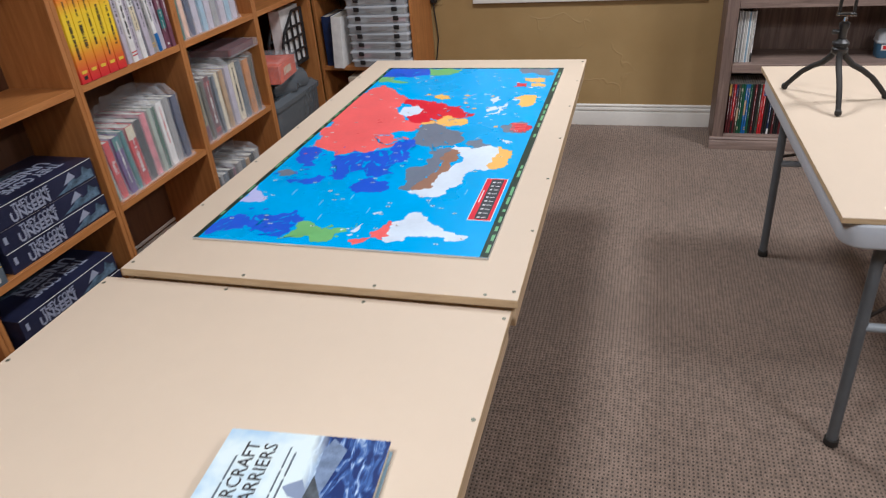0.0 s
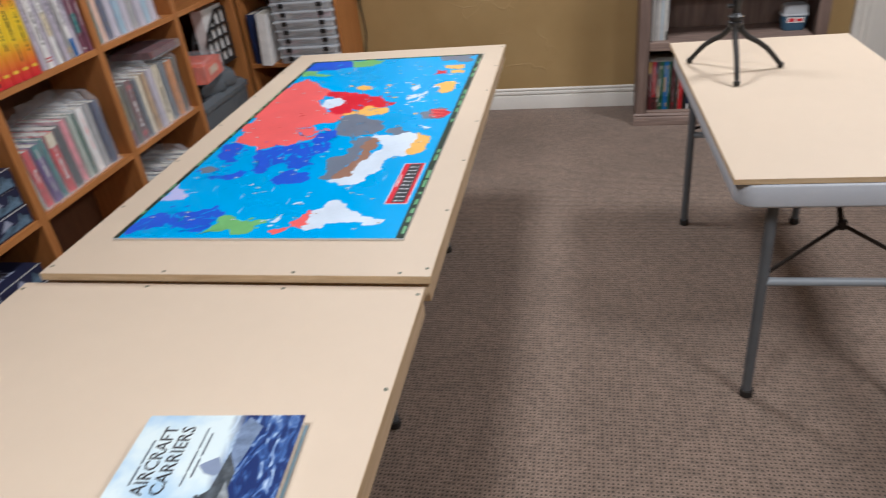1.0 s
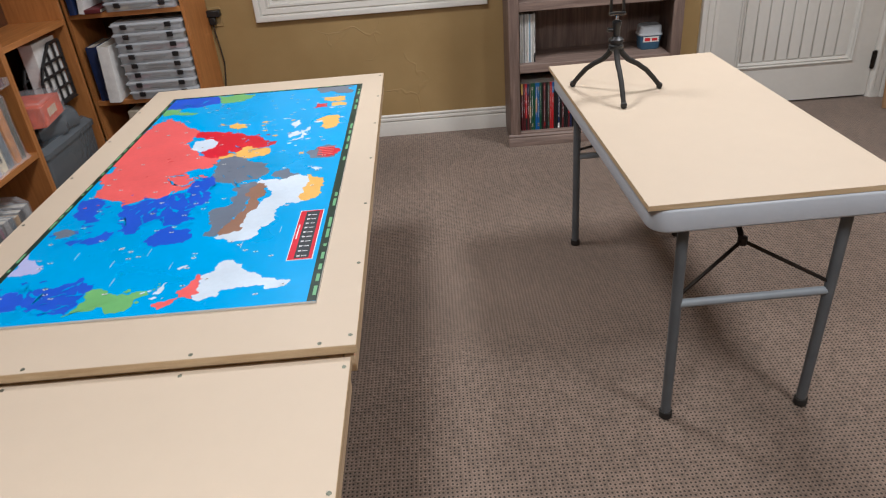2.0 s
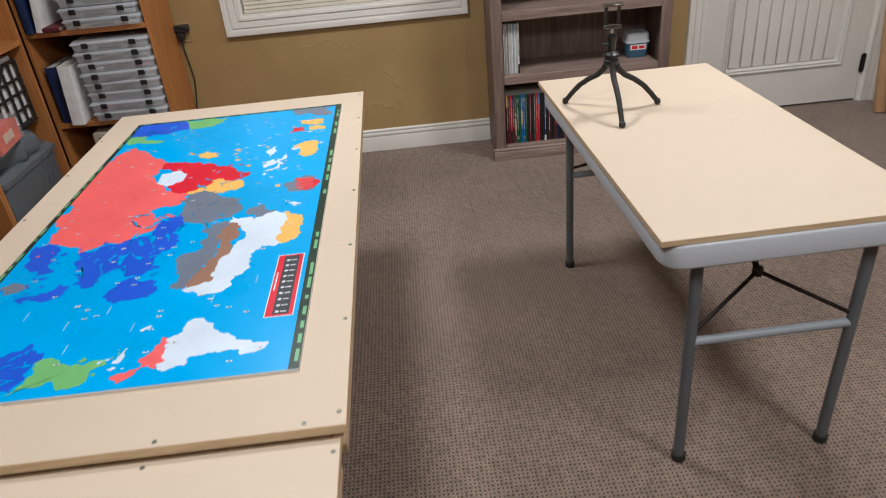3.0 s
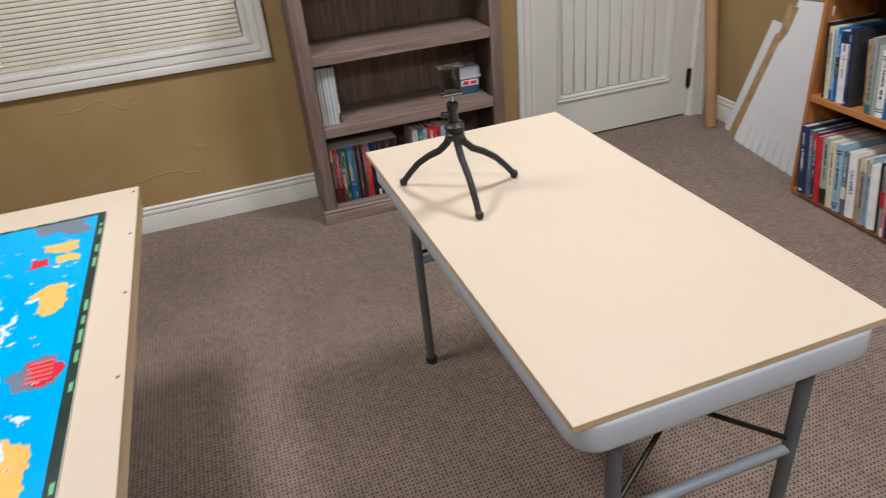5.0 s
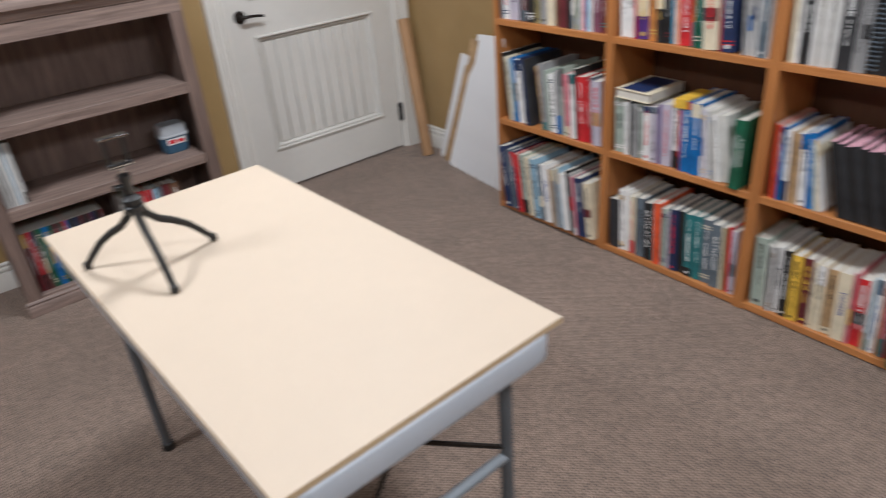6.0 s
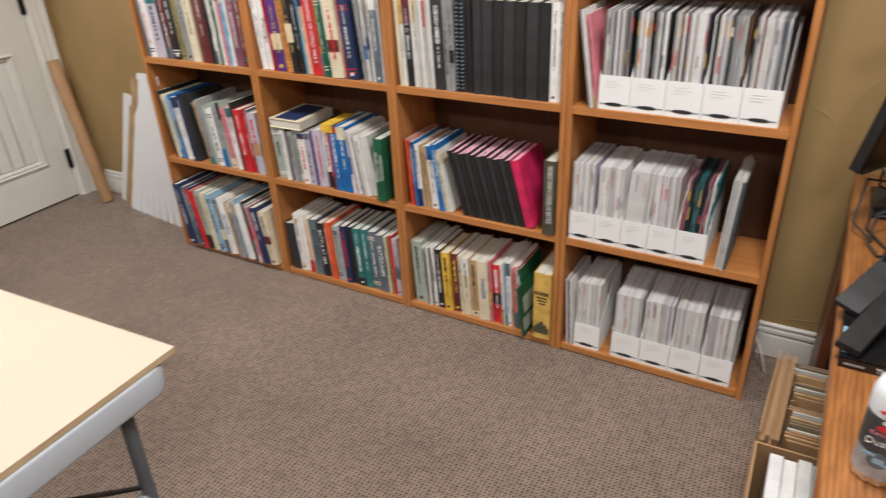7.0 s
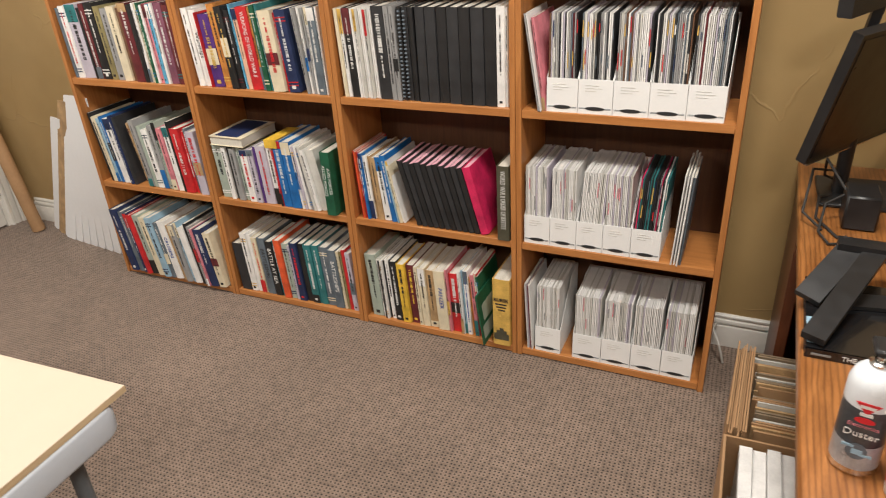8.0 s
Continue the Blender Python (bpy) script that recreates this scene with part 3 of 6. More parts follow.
# flexible mini tripod on the small table
BOARD_TOP = 0.722
TX, TY = 0.76, 2.64
tri = thing("mini_tripod", pose(TX, TY, BOARD_TOP), "black flexible mini tripod with a phone clamp", "tripod")
for fx, fy in ((0.645, 2.755), (0.755, 2.486), (0.921, 2.66)):
    d = Vector((fx - TX, fy - TY, 0))
    pts = [Vector((0, 0, 0.155)) + d.normalized() * 0.014, Vector((0, 0, 0.135)) + d * 0.14, Vector((0, 0, 0.112)) + d * 0.28, Vector((0, 0, 0.094)) + d * 0.48,
           Vector((0, 0, 0.07)) + d * 0.68, Vector((0, 0, 0.04)) + d * 0.85, d + Vector((0, 0, 0.01))]
    fine = []
    for a, b in zip(pts, pts[1:]):
        fine += [a.lerp(b, i / 3) for i in range(3)]
    bm = bmesh.new()
    tube(bm, fine + [pts[-1]], 0.0098, 10, 0.0078)
    leg = part("leg", bm, BLACK_RUBBER, tri)
    bm = bmesh.new()
    lathe(bm, [(0.004, -0.010), (0.0095, -0.007), (0.0105, 0.0), (0.0095, 0.006), (0.004, 0.010)], 12, d + Vector((0, 0, 0.0105)))
    part("foot", bm, BLACK_RUBBER, leg)
bm = bmesh.new()
lathe(bm, [(0.010, 0.142), (0.02, 0.148), (0.024, 0.158), (0.024, 0.164), (0.019, 0.168), (0.019, 0.172), (0.024, 0.174), (0.024, 0.182), (0.016, 0.188), (0.012, 0.192), (0.0, 0.193)], 18)
part("hub", bm, BLACK, tri)
bm = bmesh.new()
lathe(bm, [(0.009, 0.190), (0.012, 0.196), (0.0125, 0.222), (0.015, 0.226), (0.015, 0.238), (0.009, 0.243), (0.0, 0.244)], 14)
tube(bm, [(-0.012, 0, 0.212), (-0.03, 0, 0.214)], 0.007, 10)
part("ball_head", bm, BLACK, tri)
bm = bmesh.new()
lathe(bm, [(0.0055, 0.242), (0.0055, 0.258), (0.0, 0.259)], 12)
part("screw_post", bm, CHROME, tri)
clamp = part("phone_clamp", one_box(-0.026, 0.026, -0.008, 0.012, 0.257, 0.268, bev=0.002), BLACK, tri, "black spring phone clamp with a bright bar")
for sx in (-0.024, 0.016):
    part("clamp_post", one_box(sx, sx + 0.008, 0.0, 0.009, 0.268, 0.322), BLACK, clamp)
part("clamp_jaw", one_box(-0.03, 0.03, -0.012, 0.012, 0.322, 0.329, bev=0.002), BLACK, clamp)
part("clamp_bar", one_box(-0.03, 0.03, -0.0135, -0.012, 0.3245, 0.3275), CHROME, clamp)
part("clamp_bar", one_box(-0.026, 0.026, -0.0095, -0.008, 0.2605, 0.2625), CHROME, clamp)

# ---- printed map on its board ----
MAP_W, MAP_L = 0.722, 1.475
mp = thing("map_board", pose(-0.821, 1.488, 0.7285, 0, 0, 0.5) @ Matrix.Diagonal((0.997, 1.0, 0.45, 1)), "large printed world map board, bright blue seas and coloured lands", "map")
part("map_core", one_box(0, MAP_W, 0, MAP_L, 0, 0.0105), mat("pale_foam_core", (0.6, 0.59, 0.56), 0.7), mp)
part("sea_print", one_box(0.0006, MAP_W - 0.0006, 0.0006, MAP_L - 0.0006, 0.0105, 0.0112), mat("map_sea_blue", (0.001, 0.36, 0.80), 0.28, 0.08, 5, 0.06, 90), mp)
MAP_INK = {"coral": (0.80, 0.125, 0.125), "crimson": (0.62, 0.012, 0.035), "ice": (0.62, 0.72, 0.84), "amber": (0.80, 0.46, 0.11), "slate": (0.15, 0.185, 0.25),
           "umber": (0.30, 0.165, 0.115), "royal": (0.016, 0.095, 0.66), "leaf": (0.17, 0.46, 0.16), "lilac": (0.47, 0.50, 0.83)}
INK = {k: mat("map_ink_" + k, v, 0.3, 0.1, 9, 0.06, 90) for k, v in MAP_INK.items()}
layer = [0]


def coast(pts, rough=0.27, deep=4):
    """A closed outline with a ragged shore: each stretch is broken at its middle, over and over."""
    pts = [Vector((x / 100, y / 100)) for x, y in pts]
    for k in range(deep):
        out = []
        for a, b in zip(pts, pts[1:] + pts[:1]):
            d = b - a
            out += [a, (a + b) / 2 + Vector((-d.y, d.x)) * random.uniform(-rough, rough)]
        pts = out
    return [(min(max(p.x, 0.004), MAP_W - 0.004), min(max(p.y, 0.003), MAP_L - 0.003)) for p in pts]


def land(ink, *pts):
    layer[0] += 1
    bm = bmesh.new()
    z = 0.0113 + 0.000009 * layer[0]
    f = bm.faces.new([bm.verts.new((x, y, z)) for x, y in coast(pts)])
    bmesh.ops.triangulate(bm, faces=[f])
    part("land_print", bm, INK[ink], mp)
    return z


land("coral", (1.5, 109.5), (2.5, 119), (6, 124), (11, 119), (16.5, 111), (20.5, 102.5), (22.5, 91.5), (27, 84.5), (33, 82.5), (33, 75), (28, 74), (25.5, 72), (27.5, 67), (32, 69.5), (34.5, 66), (30, 61.5), (27, 58.5), (25, 54.5), (21, 56.5), (18, 54.5), (15.5, 52), (10.5, 57), (4.5, 60), (4.5, 65.5), (0.5, 72), (0.5, 83.5), (0.5, 96.5))
land("crimson", (20, 105), (28, 105), (37.5, 99.5), (44, 96), (49, 92), (45.5, 87.5), (41.5, 84.5), (37, 83), (33, 81.5), (28, 85), (23, 90.5))
land("ice", (22, 91.5), (22, 98), (26.5, 99), (30, 95.5), (29.5, 90.5), (26, 88))
land("amber", (33, 82), (38.5, 86.5), (40, 90), (42, 88), (48.5, 83.5), (46, 80.5), (41.5, 79.5), (36.5, 80))
land("slate", (33.5, 80.5), (39.5, 81), (44.5, 76), (49.5, 74), (51, 68.5), (49, 64.5), (45.5, 63), (42, 61), (37.5, 63), (35.5, 65.5), (34.5, 73))
land("slate", (42, 61), (47, 61.5), (48.5, 61), (49, 55), (48.5, 46), (46.5, 40), (45, 35.5), (44.5, 31), (41.5, 32.5), (41, 40), (40, 45.5), (45, 48.5), (45, 53.5), (43, 56.5))
land("slate", (52, 66.5), (56, 69.5), (59.5, 65), (59.5, 59.5), (55.5, 61.5))
land("ice", (49, 63.5), (55.5, 61.5), (59.5, 64), (62.5, 62.5), (63, 51.5), (64, 47), (59, 46.5), (57.5, 44.5), (57.5, 36.5), (55, 30.5), (52.5, 28), (48.5, 27.5), (44.5, 30.5), (45, 32.5), (48.5, 32.5), (50, 38), (52, 46.5), (52, 57))
land("umber", (48.5, 60.5), (52, 58), (52.5, 54), (52, 45.5), (50, 38), (48, 32), (45.5, 31), (45.5, 35), (47.5, 41), (49, 48))
land("amber", (62, 63.5), (65, 61.5), (67.5, 55.5), (67.5, 50.5), (64, 46.5), (62, 55))
land("royal", (30.5, 67), (35, 68), (36, 59.5), (33.5, 57), (31, 58))
land("royal", (15, 53), (21, 55.5), (26.5, 57), (29.5, 57.5), (30.5, 52), (29.5, 45), (25.5, 42), (24, 36), (22, 35.5), (18.5, 41.5), (16, 47))
land("royal", (28.5, 57.5), (31, 61), (35, 61.5), (37.5, 56), (37, 50), (34.5, 46), (37, 41), (33, 38.5), (29, 40), (28.5, 47))
land("royal", (28.5, 34), (32, 38.5), (38, 35.5), (39, 32), (36, 29), (29.5, 29))
land("royal", (3, 52.5), (2, 58.5), (5.5, 59), (9, 56.5), (9, 51), (12, 45), (8.5, 43.5), (5.5, 46.5))
land("royal", (8, 33.5), (11.5, 35), (16, 38.5), (18.5, 37.5), (19, 33.5), (14, 32))
land("ice", (45.5, 12.5), (48.5, 15), (49.5, 19), (54, 17), (57.5, 13), (59.5, 10.5), (63, 9), (65.5, 9), (65.5, 7), (63.5, 6), (59.5, 7.5), (55, 7.5), (52.5, 7), (51.5, 4.5), (48.5, 3.5), (46.5, 4.5), (46.5, 8))
land("coral", (42.5, 8), (44, 9.5), (45, 14), (46.5, 9.5), (46.5, 8), (47.5, 7), (46.5, 4.5), (43.5, 5.5))
land("leaf", (21, 1.5), (23, 8.5), (23, 12), (27.5, 9), (32.5, 8), (37, 7.5), (34.5, 5), (34, 2))
land("royal", (2, 1), (2, 8), (5.5, 13), (9, 11.5), (14.5, 13), (19.5, 17), (23.5, 13.5), (22.5, 9.5), (22, 2))
land("lilac", (0, 20.5), (2, 23), (1.5, 30), (5.5, 24.5), (8.5, 22), (4.5, 19.5))
land("royal", (-2.5, 146), (17.5, 146), (20, 137), (12.5, 134), (3, 132.5), (0, 135.5))
land("leaf", (17.5, 146), (31.5, 145.5), (30.5, 140), (20.5, 137))
land("leaf", (0.5, 132), (6.5, 134.5), (14.5, 127.5), (12, 126), (3, 127))
land("amber", (59, 109), (62, 112.5), (66.5, 112), (67, 106), (66, 100.5), (61, 101.5))
land("ice", (51, 106.5), (54, 112), (55, 107), (53, 102.5))
land("ice", (52.5, 91.5), (56, 95), (58, 103), (57, 93.5))
land("ice", (52, 97), (54, 100), (55, 95.5), (52.5, 94))
land("amber", (26, 114), (30, 111), (32, 113.5), (36.5, 107.5), (33.5, 106), (30, 109.5))
land("slate", (2.5, 39.5), (4.5, 41.5), (8.5, 40), (7.5, 37), (4.5, 36.5))
land("ice", (62, 68), (63.5, 68.5), (66, 67), (64, 66))
land("slate", (59.5, 80), (63, 84), (68.5, 84.5), (68.5, 75), (61, 76.5))
land("crimson", (62.5, 83.5), (68, 84), (68.2, 76), (64.5, 76))
land("amber", (57.2, 80.5), (59, 81.5), (59.2, 79.5), (57.6, 79))
land("slate", (56, 148.5), (69.5, 146), (69, 137), (56.5, 139.5))
land("amber", (58, 134), (67, 133), (67.5, 128.5), (59.5, 129.5))
land("crimson", (56.5, 128), (61, 126.5), (63, 121.5), (56.5, 122))
land("amber", (62.5, 126.5), (67, 126), (68, 122.5), (63, 123))
land("coral", (38.5, 3.5), (39.5, 4), (42, 5), (43.5, 5.5), (42.5, 3), (40.5, 1.5))
land("ice", (37.5, 7.5), (38.5, 10), (39.5, 12), (39.5, 9.5), (39, 7.5))

INK["sea"] = MATS["map_sea_blue"]
isles = random.Random(8)
for ink, cx, cy, sx, sy, n in (("royal", 24, 48, 16, 12, 26), ("ice", 54, 100, 7, 14, 14), ("royal", 9, 9, 8, 8, 14), ("leaf", 33, 8, 6, 4, 5), ("ice", 38, 12, 4, 8, 6), ("amber", 40, 104, 14, 8, 8), ("coral", 6, 66, 5, 14, 8),
                               ("ice", 62, 118, 6, 10, 6), ("royal", 8, 36, 7, 5, 8), ("coral", 27, 66, 6, 6, 7), ("crimson", 42, 92, 7, 7, 6), ("slate", 43, 70, 8, 8, 5)):
    for k in range(n):
        a, b, r = cx + isles.uniform(-sx, sx), cy + isles.uniform(-sy, sy), isles.uniform(0.25, 1.1)
        land(ink, (a - r, b), (a, b + r * isles.uniform(0.4, 1.2)), (a + r, b + r * 0.2), (a, b - r * 0.6))
# narrow straits and bays that cut into the lands
for cx, cy, sx, sy, n in ((24, 48, 9, 9, 16), (33, 48, 5, 10, 12), (12, 8, 9, 6, 20), (28, 66, 5, 5, 7), (41, 90, 6, 5, 5), (8, 33, 6, 4, 5), (41, 67, 6, 7, 5), (6, 140, 8, 4, 5)):
    for k in range(n):
        a, b, l, th = cx + isles.uniform(-sx, sx), cy + isles.uniform(-sy, sy), isles.uniform(1.0, 3.6), isles.uniform(0, math.pi)
        u, v, w = math.cos(th) * l, math.sin(th) * l, isles.uniform(0.12, 0.4)
        land("sea", (a - u, b - v), (a - v * w * 0.5, b + u * w * 0.5), (a + u, b + v), (a + v * w * 0.3, b - u * w * 0.3))

# grid of small printed signs, the black and red table at the side, and the dark green border
WHITE_INK, DARK_INK = mat("map_white_ink", (0.75, 0.77, 0.8), 0.35), mat("map_dark_ink", (0.02, 0.03, 0.04), 0.35)
GREEN_INK, BORDER_INK = mat("map_pale_green_ink", (0.16, 0.42, 0.2), 0.35), mat("map_dark_green_ink", (0.008, 0.03, 0.018), 0.3)
flat = pose(0, 0, 0.0135)
rnd = random.Random(5)
spots = [(rnd.uniform(4, 66), rnd.uniform(4, 140)) for i in range(130)]
bars(mp, flat, [(x / 100 - 0.005, x / 100 + 0.006, y / 100 - 0.0016, y / 100 + 0.0019) for x, y in spots], WHITE_INK)
bars(mp, flat, [(x / 100 - 0.0016, x / 100 + 0.002, y / 100 - 0.004, y / 100 + 0.003) for x, y in spots[:40]], WHITE_INK)
bars(mp, pose(0, 0, 0.0139), [(x / 100 - 0.001, x / 100 + 0.003, y / 100 - 0.0008, y / 100 + 0.0012) for x, y in spots], DARK_INK)
bars(mp, flat, [(x / 100, x / 100 + 0.0012, y / 100, y / 100 + 0.03) for x, y in ((24, 20), (31, 24), (38, 17), (52, 24), (60, 30), (14, 25), (27, 12))], INK["ice"])
part("border_print", one_box(MAP_W - 0.019, MAP_W - 0.0003, 0.001, MAP_L - 0.001, 0.0112, 0.0127), BORDER_INK, mp)
part("border_print", one_box(0.0003, 0.0135, 0.001, MAP_L - 0.001, 0.0112, 0.0127), BORDER_INK, mp)
part("border_print", one_box(0.0135, MAP_W - 0.019, MAP_L - 0.012, MAP_L - 0.001, 0.0112, 0.0127), BORDER_INK, mp)
dash = []
y = 0.02
while y < MAP_L - 0.05:
    l = rnd.uniform(0.012, 0.05)
    if rnd.random() < 0.55:
        dash.append((MAP_W - 0.0105, MAP_W - 0.0035, y, y + l))
    if rnd.random() < 0.55:
        dash.append((0.003, 0.0085, y, y + l))
    y += l + rnd.uniform(0.006, 0.03)
x = 0.02
while x < MAP_W - 0.06:
    dash.append((x, x + 0.022, MAP_L - 0.0075, MAP_L - 0.0035))
    x += rnd.uniform(0.035, 0.06)
bars(mp, pose(0, 0, 0.0128), dash, GREEN_INK)
part("side_table_print", one_box(0.636, 0.694, 0.165, 0.405, 0.0112, 0.0134), WHITE_INK, mp)
part("side_table_print", one_box(0.638, 0.692, 0.167, 0.403, 0.0134, 0.0137), INK["crimson"], mp)
part("side_table_print", one_box(0.652, 0.684, 0.172, 0.398, 0.0137, 0.014), DARK_INK, mp)
bars(mp, pose(0, 0, 0.0141), [(0.657, 0.664, 0.178 + 0.022 * i, 0.184 + 0.022 * i) for i in range(10)] + [(0.667, 0.679, 0.179 + 0.022 * i, 0.182 + 0.022 * i) for i in range(10)], WHITE_INK)
bars(mp, pose(0, 0, 0.0141), [(0.6425, 0.6455, 0.26, 0.33)], WHITE_INK)
bars(mp, pose(0, 0, 0.0139), [(0.632, 0.678, 0.768 + 0.014 * i, 0.775 + 0.014 * i) for i in range(5)], INK["coral"])

# ---- books ----
COVERS = {"white": (0.80, 0.79, 0.77), "cream": (0.70, 0.62, 0.45), "black": (0.016, 0.016, 0.017), "charcoal": (0.028, 0.029, 0.032), "grey": (0.30, 0.30, 0.30), "slate": (0.12, 0.15, 0.18),
          "navy": (0.016, 0.03, 0.095), "blue": (0.012, 0.14, 0.42), "ltblue": (0.30, 0.46, 0.58), "teal": (0.03, 0.18, 0.19), "sage": (0.36, 0.42, 0.36), "green": (0.012, 0.10, 0.05),
          "olive": (0.26, 0.22, 0.10), "drab": (0.075, 0.07, 0.045), "yellow": (0.74, 0.47, 0.05), "orange": (0.55, 0.22, 0.05), "flame": (0.72, 0.10, 0.03), "red": (0.55, 0.02, 0.025), "crimson": (0.60, 0.02, 0.10),
          "maroon": (0.13, 0.02, 0.025), "pink": (0.66, 0.22, 0.26), "peach": (0.72, 0.45, 0.32), "lav": (0.50, 0.46, 0.54), "purple": (0.085, 0.03, 0.19), "plum": (0.20, 0.07, 0.11),
          "tan": (0.46, 0.30, 0.15), "brown": (0.15, 0.075, 0.04), "ochre": (0.66, 0.42, 0.10), "sky": (0.12, 0.40, 0.62), "newsprint": (0.58, 0.57, 0.53)}
COVER = {k: mat("cover_" + k, v, 0.48, 0.16 if min(v) > 0.25 else 0.38, 22, 0.04, 200) for k, v in COVERS.items()}


def paper_material(name, rgb, dark):
    """The cut edges of many leaves: thin lines across the thickness."""
    m, t, b = nodes_of(name)
    co = t.nodes.new("ShaderNodeTexCoord")
    mp2 = t.nodes.new("ShaderNodeMapping")
    mp2.inputs["Scale"].default_value = (3, 900, 3)
    n = t.nodes.new("ShaderNodeTexNoise")
    n.inputs["Scale"].default_value, n.inputs["Detail"].default_value = 1.0, 2
    cr = t.nodes.new("ShaderNodeValToRGB")
    cr.color_ramp.elements[0].position, cr.color_ramp.elements[0].color = 0.3, (*dark, 1)
    cr.color_ramp.elements[1].position, cr.color_ramp.elements[1].color = 0.62, (*rgb, 1)
    t.links.new(co.outputs["Object"], mp2.inputs["Vector"])
    t.links.new(mp2.outputs[0], n.inputs["Vector"])
    t.links.new(n.outputs["Fac"], cr.inputs["Fac"])
    t.links.new(cr.outputs[0], b.inputs["Base Color"])
    b.inputs["Roughness"].default_value = 0.85
    MATS[name] = m
    return m


PAPER = paper_material("page_edges", (0.70, 0.67, 0.59), (0.42, 0.39, 0.33))
PINK_PAPER = paper_material("pink_page_edges", (0.78, 0.50, 0.56), (0.66, 0.20, 0.30))
PRINT_W, PRINT_K, PRINT_G = mat("print_white", (0.72, 0.72, 0.70), 0.5), mat("print_black", (0.02, 0.02, 0.022), 0.5), mat("print_gold", (0.6, 0.40, 0.1), 0.4)
PRINT_R, PRINT_B, PRINT_Y = mat("print_red", (0.6, 0.02, 0.03), 0.45), mat("print_blue", (0.02, 0.06, 0.3), 0.45), mat("print_yellow", (0.8, 0.55, 0.05), 0.45)
INKS = {"w": PRINT_W, "k": PRINT_K, "g": PRINT_G, "r": PRINT_R, "b": PRINT_B, "y": PRINT_Y}
WORDS = {"white": "white", "cream": "cream", "ltblue": "pale blue", "lav": "lavender-grey", "sage": "sage green", "drab": "drab olive", "flame": "orange-red", "sky": "bright blue", "ochre": "mustard yellow", "tan": "tan"}
DARKS = ("black", "charcoal", "slate", "navy", "blue", "teal", "green", "maroon", "purple", "plum", "drab", "brown", "red", "crimson", "flame")
rb = random.Random(11)


def axes(x, y, at):
    x, y = Vector(x), Vector(y)
    z = x.cross(y)
    return Matrix(((x.x, y.x, z.x, at[0]), (x.y, y.y, z.y, at[1]), (x.z, y.z, z.z, at[2]), (0, 0, 0, 1)))


def stand(m, x, y, z, w, tilt):
    """Where a book stands: x its spine, y its edge on the viewer's left, leaning left by tilt degrees (right, if below nought)."""
    if tilt >= 0:
        return m @ pose(x, y, z, -tilt, 0, 0)
    return m @ pose(x, y - w, z, -tilt, 0, 0) @ pose(0, w, 0)


def spine_print(t, colour, w, h, ink):
    """Print on a spine: coloured panels, one or two runs of small letter-like bars and a mark at the foot."""
    front = axes((0, -1, 0), (0, 0, 1), (-0.0001, -w / 2, 0))
    style = rb.random() if colour != "flame_print" else 1.0
    tint = rb.choice([c for c in ("white", "black", "red", "navy", "cream", "slate", "ochre", "blue", "teal", "maroon", "tan") if c != colour])
    if style < 0.3:
        hi = rb.uniform(0.1, 0.3) * h
        z0 = 0.001 if rb.random() < 0.5 else h - hi - 0.001
        bars(t, front, [(-w * 0.46, w * 0.46, z0, z0 + hi)], COVER[tint], "spine_band")
    elif style < 0.45:
        z0 = rb.uniform(0.25, 0.4) * h
        bars(t, front, [(-w * 0.46, w * 0.46, z0, z0 + rb.uniform(0.12, 0.3) * h)], COVER[tint], "spine_band")
    elif style < 0.6:
        bars(t, front, [(-w * 0.46, w * 0.46, k * h, k * h + 0.004) for k in (0.08, 0.12, 0.86, 0.9)], COVER[tint], "spine_band")
    rows, up = [], 0.08 * h
    runs = [(rb.uniform(0.3, 0.5) * h, rb.uniform(0.1, 0.19)), (rb.uniform(0.12, 0.25) * h, 0.075)]
    if rb.random() < 0.5:
        runs.reverse()
    for length, weight in runs:
        u = up
        while u < up + length:
            k = rb.uniform(0.0011, 0.0027)
            if rb.random() < 0.85:
                th = w * weight * rb.uniform(0.7, 1)
                rows.append((u, u + k, -th, th))
            u += k + (0.0009 if rb.random() < 0.82 else 0.003)
        up = u + 0.03 * h
    bars(t, axes((0, 0, -1), (0, -1, 0), (-0.0008, -w / 2, h)), [q for q in rows if q[1] < 0.9 * h], INKS[ink], "spine_print")
    if w > 0.014 and rb.random() < 0.4:
        bars(t, front, [(-w * 0.17, w * 0.17, 0.012, 0.012 + w * 0.26)], INKS[ink], "publisher_mark", 0.0011)


